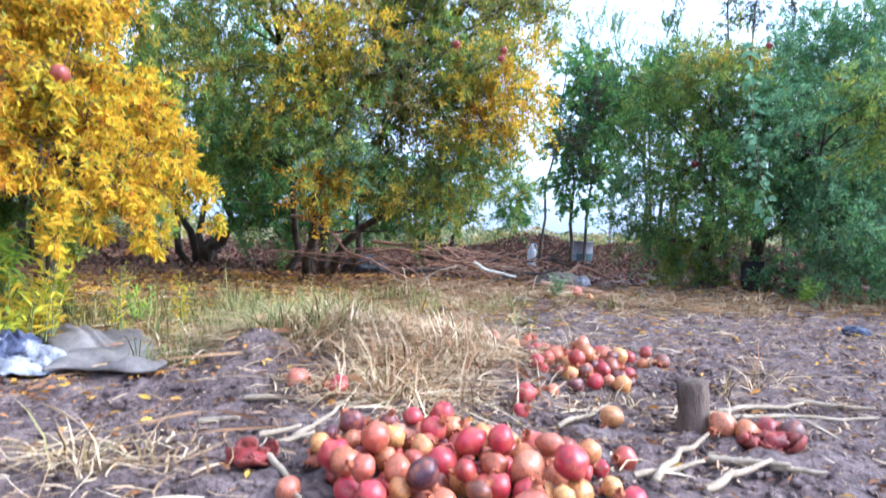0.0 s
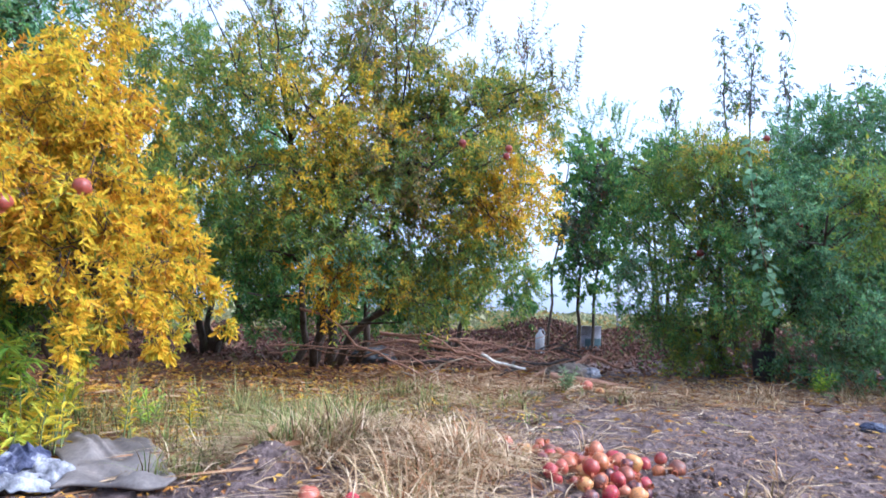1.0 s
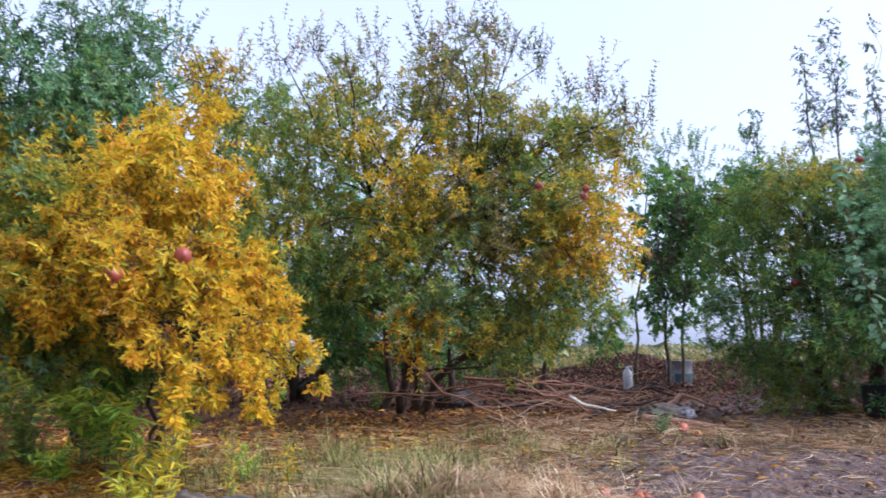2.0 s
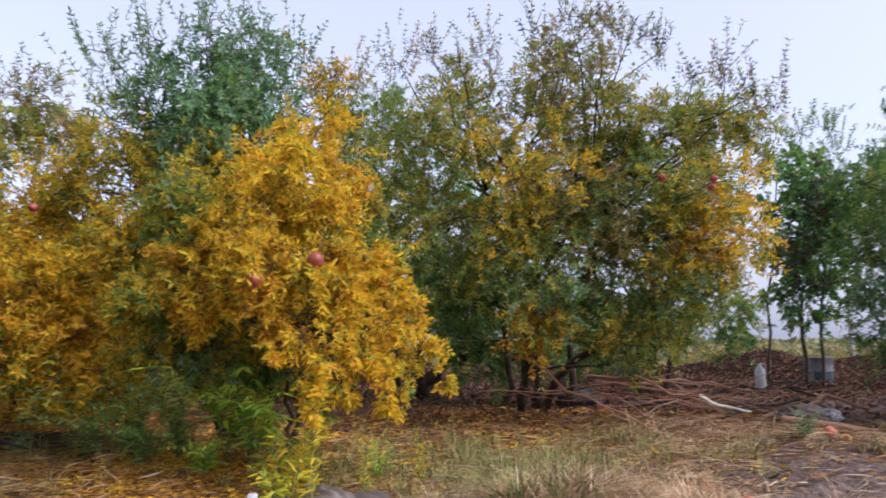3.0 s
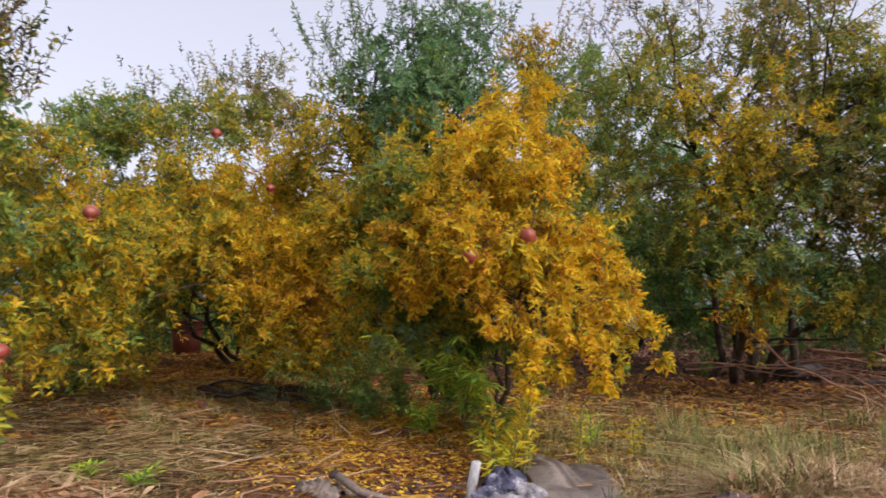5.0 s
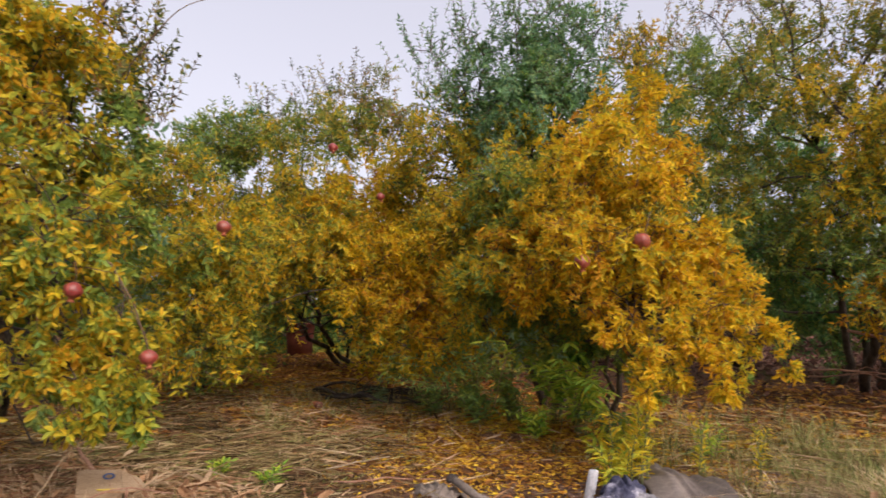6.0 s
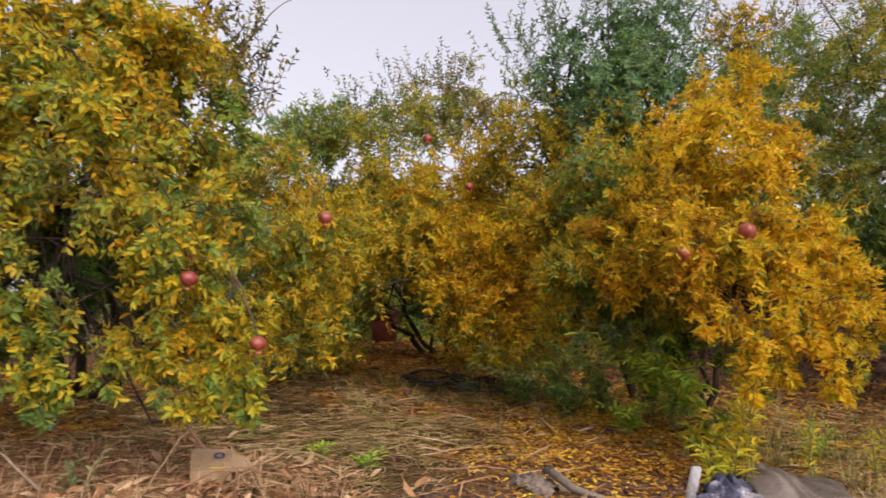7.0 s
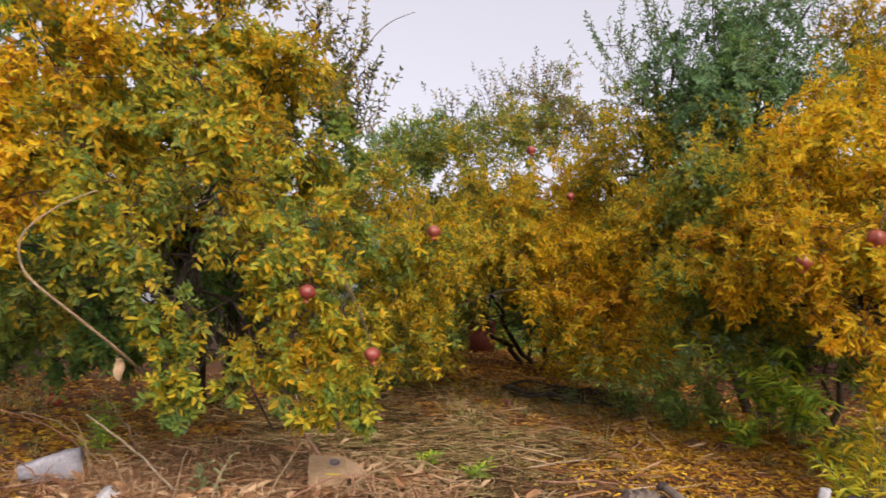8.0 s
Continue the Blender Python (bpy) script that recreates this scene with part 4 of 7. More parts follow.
RIGHT += [("d", 4.55, 7.67, 2.64, 0.34), ("d", 4.39, 7.66, 1.92, 0.33), ("r", 4.46, 7.35, 1.35, 0.32), ("d", 4.60, 7.20, 2.01, 0.32), ("d", 4.35, 7.43, 0.95, 0.25), ("g", 4.72, 7.03, 2.52, 0.32), ("d", 4.81, 7.45, 2.93, 0.27), ("n", 4.86, 6.90, 2.67, 0.28), ("d", 4.49, 7.02, 0.76, 0.28), ("g", 4.90, 6.63, 2.26, 0.36), ("n", 5.16, 6.69, 2.77, 0.31), ("d", 4.79, 6.58, 1.50, 0.37), ("d", 4.82, 6.13, 0.94, 0.35), ("d", 4.60, 6.61, 1.06, 0.30)]
MIDLOW = [("n", 2.38, 5.97, 2.32, 0.13), ("n", 1.96, 6.08, 2.41, 0.13), ("n", 1.46, 6.98, 1.21, 0.25), ("g", 1.72, 6.95, 0.97, 0.23), ("n", 1.82, 6.93, 0.75, 0.13), ("g", 1.61, 6.97, 0.83, 0.16), ("n", 2.11, 6.87, 1.19, 0.23), ("n", 2.35, 6.81, 1.30, 0.20), ("g", 2.54, 6.73, 1.51, 0.20), ("o", 0.89, 6.74, 1.01, 0.14), ("o", 0.92, 6.73, 1.18, 0.15), ("m", 0.82, 6.73, 1.29, 0.14), ("n", 2.02, 6.90, 0.94, 0.14)]
YELLOW += [("l", -0.61, 3.71, 0.70, 0.03), ("l", -0.60, 3.71, 0.61, 0.03), ("l", -0.57, 3.71, 0.51, 0.02), ("y", -0.42, 3.85, 0.62, 0.03), ("l", -0.12, 3.79, 0.62, 0.04), ("y", -0.11, 3.78, 0.53, 0.02)]
BACKLOW = [("l", -5.05, 5.02, 0.80, 0.24), ("l", -5.02, 4.74, 0.51, 0.21), ("l", -5.00, 5.05, 0.50, 0.15), ("l", -5.18, 4.60, 0.77, 0.25), ("g", -5.45, 4.58, 0.52, 0.24), ("m", -3.88, 5.95, 0.79, 0.26), ("l", -3.40, 5.77, 0.57, 0.21), ("y", -3.88, 5.70, 0.55, 0.16), ("m", -2.94, 5.57, 0.65, 0.19), ("n", -5.10, 5.51, 1.34, 0.29)]
BACKSIDE = [("g", -5.65, 4.29, 1.53, 0.29), ("g", -5.43, 4.27, 1.13, 0.28), ("d", -5.92, 4.52, 1.98, 0.30), ("n", -5.22, 4.21, 0.77, 0.24), ("g", -4.90, 4.26, 0.54, 0.21), ("d", -5.63, 5.50, 2.99, 0.30), ("d", -5.91, 5.25, 2.83, 0.30), ("g", -5.50, 5.84, 3.19, 0.26), ("g", -6.15, 4.47, 2.30, 0.31), ("d", -5.98, 5.00, 2.36, 0.30)]
BACKDARK = [("d", -7.96, 9.65, 0.73, 0.64), ("d", -7.42, 10.07, 0.95, 0.64), ("d", -8.52, 9.17, 0.67, 0.59), ("d", -6.66, 9.98, 0.65, 0.51), ("d", -8.68, 8.31, 0.72, 0.61), ("m", -7.42, 9.44, 1.45, 0.61), ("d", -7.90, 9.42, 0.32, 0.37), ("d", -7.33, 9.87, 0.32, 0.37)]
# deep green clumps close the low gaps; canopy shade put into their colour
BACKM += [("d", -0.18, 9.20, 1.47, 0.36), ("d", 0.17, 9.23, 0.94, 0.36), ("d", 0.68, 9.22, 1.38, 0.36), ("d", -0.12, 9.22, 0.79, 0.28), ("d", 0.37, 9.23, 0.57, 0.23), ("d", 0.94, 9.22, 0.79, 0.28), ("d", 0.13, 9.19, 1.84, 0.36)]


def spread_blobs(rng, x, y, h, r, pal, n=14):
    """Clumps of a round, uneven crown."""
    out = []
    for k in range(n):
        a, q = rng.uniform(0, 6.28), r * math.sqrt(rng.uniform(0, 1)) * 0.85
        z = h * rng.uniform(0.3, 0.9)
        q *= 1 - 0.5 * abs(z / h - 0.5)
        out.append((pal[rng.integers(len(pal))], x + q * math.cos(a), y + q * math.sin(a), z, r * rng.uniform(0.3, 0.45)))
    return out + [("W", x + rng.uniform(-0.5, 0.5) * r, y + rng.uniform(-0.5, 0.5) * r, h * 0.95, r * 0.3) for _ in range(3)]


tree("pomegranate_tree", "golden yellow pomegranate tree with drooping twigs over leaf-strewn soil", (-1.45, 5.5, 0.03), YELLOW, 11, 5, 0.05, 3.4, True, 290, spread=0.25, thick=0.022, hang=True)
tree("pomegranate_tree", "tall green pomegranate tree behind the golden one", (-1.95, 5.95, 0.05), GREEN, 12, 4, 0.052, 3.0, thick=0.034)
tree("pomegranate_tree", "yellowing pomegranate tree arching over a rusty tin", (-5.9, 8.1, 0.1), BACKYELLOW + BACKFILL + DRAPE + BACKLOW, 13, 5, 0.06, 3.4, True, 120, spread=0.8, thick=0.03)
tree("pomegranate_tree", "half-green pomegranate tree between the leaning tree and the tin", (-5.6, 4.8, 0.1), BACKSIDE, 26, 4, 0.06, 3.2, False, spread=0.4, thick=0.03)
tree("pomegranate_tree", "shaded green pomegranate tree behind the rusty tin", (-7.7, 9.5, 0.1), BACKDARK, 27, 5, 0.085, 3.2, False, spread=0.7, thick=0.04)
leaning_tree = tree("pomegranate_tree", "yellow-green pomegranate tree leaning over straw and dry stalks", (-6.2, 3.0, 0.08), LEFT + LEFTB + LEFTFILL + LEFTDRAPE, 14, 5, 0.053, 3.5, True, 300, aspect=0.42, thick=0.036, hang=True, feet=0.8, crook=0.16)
tree("pomegranate_tree", "tall green and gold pomegranate tree behind the brush pile", (0.8, 8.9, 0.1), MID + MIDB + MIDTOP + MIDLOW, 15, 6, 0.062, 2.5, False, 0, spread=0.6, thick=0.05, feet=2.8)
dark_tree = tree("pomegranate_tree", "dense dark green pomegranate tree reaching down to the ground", (5.75, 7.3, 0.1), RIGHT, 16, 5, 0.058, 2.4, False, 0, spread=0.5)
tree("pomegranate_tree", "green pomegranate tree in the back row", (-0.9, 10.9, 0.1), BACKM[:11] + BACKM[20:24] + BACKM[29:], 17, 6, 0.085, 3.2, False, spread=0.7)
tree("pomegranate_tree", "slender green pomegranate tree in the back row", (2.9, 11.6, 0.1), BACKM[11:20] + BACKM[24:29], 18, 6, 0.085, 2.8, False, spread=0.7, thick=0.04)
tree("broadleaf_tree", "dark broad-leaved tree standing before the open field", (6.1, 13.2, 0.0), GAP[:7] + GAPNEW[:6], 19, 2, 0.085, 3.6, False, aspect=0.6, thick=0.035, crook=0.03)
tree("broadleaf_tree", "dark broad-leaved tree in the boundary row", (8.0, 13.6, 0.0), GAP[7:10] + GAP[12:13] + GAP[15:16] + GAPNEW[6:], 20, 3, 0.085, 3.6, False, aspect=0.6, thick=0.035, crook=0.03)
tree("poplar_tree", "slim young poplar with sparse dark leaves", (5.7, 14.6, 0.0), GAP[10:12] + POPA, 21, 1, 0.07, 1.3, False, aspect=0.6, spread=0.05, thick=0.03, crook=0.03)
tree("poplar_tree", "slim grey-green poplar with a sparse tip in the boundary row", (10.58, 15.09, 0.0), POPB, 26, 1, 0.055, 1.9, False, aspect=0.6, spread=0.05, thick=0.03, crook=0.02)
tree("poplar_tree", "tall slim grey-green poplar rising above the boundary row", (11.07, 14.61, 0.0), POPC, 27, 1, 0.055, 1.9, False, aspect=0.6, spread=0.05, thick=0.03, crook=0.02)
tree("poplar_tree", "slim grey-green poplar with a ragged top", (11.72, 14.31, 0.0), POPD, 28, 1, 0.055, 1.9, False, aspect=0.6, spread=0.05, thick=0.03, crook=0.02)
tree("poplar_tree", "thin young poplar with few leaves", (8.53, 13.97, 0.0), POPE, 29, 1, 0.055, 1.9, False, aspect=0.6, spread=0.05, thick=0.03, crook=0.02)
tree("poplar_tree", "slim grey-green poplar at the end of the row", (12.20, 12.55, 0.0), POPF, 30, 1, 0.055, 1.9, False, aspect=0.6, spread=0.05, thick=0.03, crook=0.02)
tree("broadleaf_tree", "green broad-leaved tree in the boundary row", (11.8, 12.8, 0.0), GAP[13:15], 24, 2, 0.12, 2.0, False, aspect=0.5, crook=0.03)
# a pale broad-leaved branch hanging down the dark tree
rng = np.random.default_rng(83)
hung = smooth_line([(4.27, 5.06, 2.33), (4.27, 5.03, 1.98), (4.28, 4.98, 1.58), (4.29, 4.89, 1.24), (4.35, 4.87, 0.89)], 60) - np.array([5.75, 7.3, 0.1])
acc = Acc([LEAF["f"], TWIG])
tube(acc, hung, np.linspace(0.008, 0.003, 60), 5, 1)
leaves(acc, hung + rng.normal(0, 0.02, (60, 3)), rng.normal(0, 0.6, (60, 3)) + [-0.3, -0.5, -0.5], rng.normal(0, 0.3, (60, 3)) + [-0.2, -0.7, 0.6], rng.uniform(0.06, 0.12, 60), rng.uniform(0.035, 0.065, 60), 0)
under("pale_branch", acc.mesh("pale_branch"), dark_tree, "pale green broad leaves on a hanging branch")
# the twig that carries the lowest fruit of the leaning tree
acc = Acc([TWIG])
tube(acc, np.array([(-2.75, 1.62, 1.3), (-2.5, 1.64, 1.18), (-2.36, 1.66, 1.0), (-2.3, 1.68, 0.85), (-2.287, 1.688, 0.785)]) - np.array([-6.2, 3.0, 0.08]), (0.006, 0.005, 0.004, 0.003, 0.003), 6)
under("hanging_twig", acc.mesh("hanging_twig", True), leaning_tree)
# a long shoot arching out of its top
acc = Acc([TWIG])
tube(acc, smooth_line([(-3.45, 2.19, 2.22), (-3.32, 2.31, 2.49), (-3.23, 2.40, 2.70), (-3.12, 2.49, 2.88), (-3.00, 2.64, 2.96)], 14) - np.array([-6.2, 3.0, 0.08]), np.linspace(0.007, 0.002, 14), 5)
under("bare_shoot", acc.mesh("bare_shoot", True), leaning_tree)


rng = np.random.default_rng(77)
for x, y, h, r, pal, lab in ((-9.5, 10.5, 3.3, 1.8, "mng", "yellowing pomegranate tree deep in the orchard"), (-12.5, 7.0, 3.4, 1.9, "mng", "yellowing pomegranate tree deep in the orchard"),
                             (-6.5, 12.5, 3.5, 1.9, "mgd", "half-green pomegranate tree deep in the orchard"), (-3.4, 10.8, 3.5, 1.7, "mgd", "half-green pomegranate tree deep in the orchard"),
                             (-9.0, 5.6, 3.0, 1.6, "mgd", "half-green pomegranate tree deep in the orchard"), (-8.6, 1.4, 3.2, 1.7, "gdm", "green pomegranate tree deep in the orchard"),
                             (-12.5, 2.5, 3.4, 2.0, "mng", "yellowing pomegranate tree deep in the orchard"), (-3.8, 15.0, 3.8, 2.2, "gmd", "green pomegranate tree deep in the orchard"),
                             (9.5, 9.6, 3.6, 1.9, "gd", "green pomegranate tree in the row on the open side"), (9.0, 6.0, 3.4, 1.8, "gd", "green pomegranate tree in the row on the open side")):
    tree("pomegranate_tree", lab, (x, y, gz(x, y)), spread_blobs(rng, x, y, h, r, pal), int(rng.integers(1000)), 4, 0.1, 2.6, False, spread=0.5)


# ---- pomegranates ----
def fruit_body(seed, rind=None):
    r = random.Random(seed)
    bm = bmesh.new()
    bmesh.ops.create_uvsphere(bm, u_segments=18, v_segments=12, radius=1.0)
    for v in bm.verts:
        a, z = math.atan2(v.co.y, v.co.x), v.co.z
        k = 1 + 0.055 * math.cos(6 * a + seed) * (1 - z * z) + 0.18 * noise.noise(v.co * 1.2 + Vector((seed * 5.3, 0, 0)))
        v.co.x *= k
        v.co.y *= k
        v.co.z *= (0.9, 0.84, 0.95, 0.78, 0.88, 0.92)[seed % 6] + (0.08 if z > 0.9 else 0)
    me = bpy.data.meshes.new("pomegranate")
    bm.to_mesh(me)
    bm.free()
    me.materials.append(rind or RIND)
    for p in me.polygons:
        p.use_smooth = True
    return me


def calyx_mesh():
    bm = bmesh.new()
    n = 12
    rings = [[bm.verts.new((rr * math.cos(6.283 * i / n), rr * math.sin(6.283 * i / n), z + (lift if i % 2 else 0))) for i in range(n)]
             for rr, z, lift in ((0.26, 0.84, 0), (0.2, 1.02, 0), (0.3, 1.12, 0.2), (0.24, 1.12, 0.18), (0.15, 1.0, 0))]
    for a, b in zip(rings, rings[1:]):
        for i in range(n):
            bm.faces.new((a[i], a[(i + 1) % n], b[(i + 1) % n], b[i]))
    me = bpy.data.meshes.new("calyx")
    bm.to_mesh(me)
    bm.free()
    me.materials.append(CALYX)
    return me


FRUIT = []
CAL = calyx_mesh()


def pomegranate(x, y, z, r, turn, group, label, name="pomegranate"):
    if not FRUIT:
        FRUIT.extend([fruit_body(s) for s in range(5)])
        FRUIT.append(fruit_body(5, RIPE))
    me = FRUIT[5] if "hanging" in group else FRUIT[int(turn * 977) % 5]
    ob = tagged(new(name, me), label, "pomegranate", group)
    rr = random.Random(int(turn * 1e6))
    ob.matrix_basis = Matrix.LocRotScale((x, y, z), Euler((rr.uniform(0, 6.28), rr.uniform(0, 6.28), rr.uniform(0, 6.28))) if group != "fruit hanging in the trees" else Euler((math.pi + rr.uniform(-0.4, 0.4), rr.uniform(-0.4, 0.4), 0)), (r, r, r))
    under("calyx", CAL, ob).scale = (1.3, 1.3, 1.08)
    return ob


def heap(rng, spots, count, group, label, r0=0.046):
    """Lets fruit settle one by one into a low heap."""
    done = []
    for _ in range(count):
        best = None
        r = r0 * rng.choice((0.65, 0.8, 0.95, 1.0, 1.1, 1.2)) * rng.uniform(0.92, 1.08)
        for _ in range(5):
            cx, cy, sx, sy = spots[rng.integers(len(spots))]
            x, y = cx + rng.normal(0, sx), cy + rng.normal(0, sy)
            z = gz(x, y) + r * 0.9
            for px, py, pz, pr in done:
                d2, s = (px - x) ** 2 + (py - y) ** 2, (pr + r) * 0.94
                if d2 < s * s:
                    z = max(z, pz + math.sqrt(s * s - d2))
            if best is None or z < best[2]:
                best = (x, y, z, r)
        if best[2] - gz(best[0], best[1]) > r * 3.4:
            continue
        done.append(best)
        pomegranate(*best, rng.uniform(), group, label)


rng = np.random.default_rng(31)
heap(rng, ((1.08, 1.56, 0.13, 0.13), (0.97, 1.7, 0.1, 0.1), (1.22, 1.45, 0.08, 0.09), (1.06, 1.36, 0.14, 0.1), (0.84, 1.6, 0.05, 0.1)), 142, "heap of pomegranates", "ripe red and orange pomegranate lying in a heap on the soil", 0.0325)
heap(rng, ((2.0, 3.18, 0.16, 0.15), (2.07, 2.95, 0.12, 0.12), (1.84, 2.82, 0.12, 0.16), (1.68, 3.34, 0.12, 0.06)), 66, "second pile of pomegranates", "red pomegranate in a loose pile on bare soil", 0.039)
LOOSE = ((0.64, 2.44, 0.045), (0.79, 2.36, 0.045), (1.19, 3.90, 0.05), (1.32, 3.71, 0.04), (1.62, 3.55, 0.035), (1.68, 3.52, 0.035), (1.99, 1.82, 0.045),
         (2.04, 1.77, 0.04), (2.12, 1.78, 0.042), (2.16, 1.72, 0.045), (1.72, 2.06, 0.042), (2.05, 2.1, 0.04), (3.05, 5.65, 0.05), (3.12, 5.55, 0.04),
         (-3.85, 4.8, 0.045), (-3.97, 4.86, 0.04), (-6.6, 1.75, 0.06), (1.5, 2.35, 0.042), (1.4, 2.1, 0.03))
for x, y, r in LOOSE:
    pomegranate(x, y, gz(x, y) + r * 0.85, r, rng.uniform(), "fallen pomegranates", "fallen red pomegranate lying on soil and straw")
HUNG = ((1.91, 5.85, 2.34, 0.038), (2.32, 5.74, 2.29, 0.035), (2.3, 5.75, 2.22, 0.032), (4.85, 6.8, 1.53, 0.045), (-0.560, 3.566, 1.369, 0.05), (-0.866, 3.423, 1.254, 0.046),
        (5.5, 6.51, 2.81, 0.04), (5.33, 6.5, 2.37, 0.04), (5.49, 6.01, 1.77, 0.038), (-2.93, 4.43, 1.93, 0.035), (-2.2, 2.85, 1.94, 0.028), (-2.274, 2.089, 1.387, 0.035), (-2.51, 1.47, 1.059, 0.038), (-2.285, 1.689, 0.767, 0.037))
for x, y, z, r in HUNG:
    ob = pomegranate(x, y, z, r, rng.uniform(), "fruit hanging in the trees", "dull red pomegranate hanging from a leafy twig")
    stalk = Acc([TWIG])
    tip = ob.matrix_basis.inverted() @ Vector((-2.44, 1.64, 1.1)) if (x, y) == (-2.285, 1.689) else Vector((0.15, 0.6, -3.4))
    tube(stalk, [(0, 0, -0.9), (0.1, 0.05, -1.8), tip[:]], (0.07, 0.07, 0.08), 5)
    under("stalk", stalk.mesh("stalk", True), ob)


def broken_fruit(x, y, r, seed):
    """A trodden pomegranate: jagged pieces of rind round wet flesh."""
    rnd = np.random.default_rng(seed)
    root = thing("split_pomegranate", "split pomegranate with torn brown-red rind on bare soil", "pomegranate", pose(x, y, gz(x, y)), "fallen pomegranates")
    bm = bmesh.new()
    bmesh.ops.create_icosphere(bm, subdivisions=3, radius=r * 0.8, matrix=Matrix.Translation((0, 0, r * 0.4)) @ Matrix.Diagonal((1.2, 1, 0.6, 1)))
    for v in bm.verts:
        v.co *= 1 + 0.25 * noise.noise(v.co * 60)
    part("flesh", bm, ARIL, root)
    for k in range(8):
        bm = bmesh.new()
        bmesh.ops.create_uvsphere(bm, u_segments=12, v_segments=8, radius=r * 0.62)
        bmesh.ops.delete(bm, geom=[v for v in bm.verts if v.co.z > -0.15 * r + 0.35 * r * noise.noise(v.co * 70 + Vector((k * 3.3, seed, 0)))], context="VERTS")
        for v in bm.verts:
            v.co *= 1 + 0.35 * noise.noise(v.co * 50 + Vector((k, seed, 0)))
        bmesh.ops.solidify(bm, geom=bm.faces[:], thickness=0.004)
        p = part("rind_piece", bm, TORN, root)
        a = k * 0.79 + rnd.uniform(0, 0.6)
        p.matrix_basis = pose(math.cos(a) * r * 0.9, math.sin(a) * r * 0.9, r * 0.75, rnd.uniform(-60, 60), rnd.uniform(-60, 60), rnd.uniform(0, 360))


for x, y, r, s in ((0.53, 1.7, 0.05, 1), (2.08, 1.69, 0.06, 2), (1.24, 3.88, 0.045, 3), (2.02, 1.7, 0.045, 4)):
    broken_fruit(x, y, r, s)


# ---- loose things ----
def branch(name, label, category, a, b, r, mat, seed, twigs=3, wob=0.1, sag=0.0, group=""):
    """A crooked fallen branch with side twigs."""
    rnd = np.random.default_rng(seed)
    a, b = np.array(a, float), np.array(b, float)
    acc = Acc([mat])
    p = bent(rnd, a * 0, b - a, 9, wob, sag)
    tube(acc, p, np.linspace(r, r * 0.45, 9), 7)
    root = tagged(new(name, acc.mesh(name, True)), label, category, group)
    root.location = a
    ln = np.linalg.norm(b - a)
    for k in range(twigs):
        i = int(rnd.integers(2, 8))
        d = unit((b - a) / ln + rnd.normal(0, 0.6, 3)) * ln * rnd.uniform(0.15, 0.35)
        d[2] = abs(d[2]) * 0.5
        acc = Acc([mat])
        tube(acc, bent(rnd, p[i], p[i] + d, 5, 0.12), np.linspace(r * 0.4, r * 0.12, 5), 5)
        under("twig", acc.mesh("twig", True), root)
    return root


def crumpled(name, bm_radius, mat, root, where, stretch, seed, fold=0.35, freq=9.0):
    """A crumpled heap of cloth or film with deep folds."""
    bm = bmesh.new()
    bmesh.ops.create_icosphere(bm, subdivisions=5, radius=bm_radius)
    off = Vector((seed * 3.1, seed * 1.7, seed))
    for v in bm.verts:
        q = v.co.normalized()
        w = q + 0.35 * Vector((noise.noise(q * 2 + off), noise.noise(q * 2 + off * 2), noise.noise(q * 2 - off)))
        ridge = 1 - 2.2 * abs(noise.noise(w * freq * 0.22 + off))
        fine = 1 - 2.0 * abs(noise.noise(w * freq * 0.5 - off))
        v.co *= 1 + fold * (0.75 * ridge + 0.4 * fine + 0.6 * noise.noise(q * 1.3 + off))
        v.co.x, v.co.y, v.co.z = v.co.x * stretch[0], v.co.y * stretch[1], max(v.co.z * stretch[2], -bm_radius * 0.25)
    ob = part(name, bm, mat, root)
    ob.matrix_basis = where
    return ob


def on(x, y, dz=0.0, rz=0.0):
    return pose(x, y, gz(x, y) + dz, 0, 0, rz)


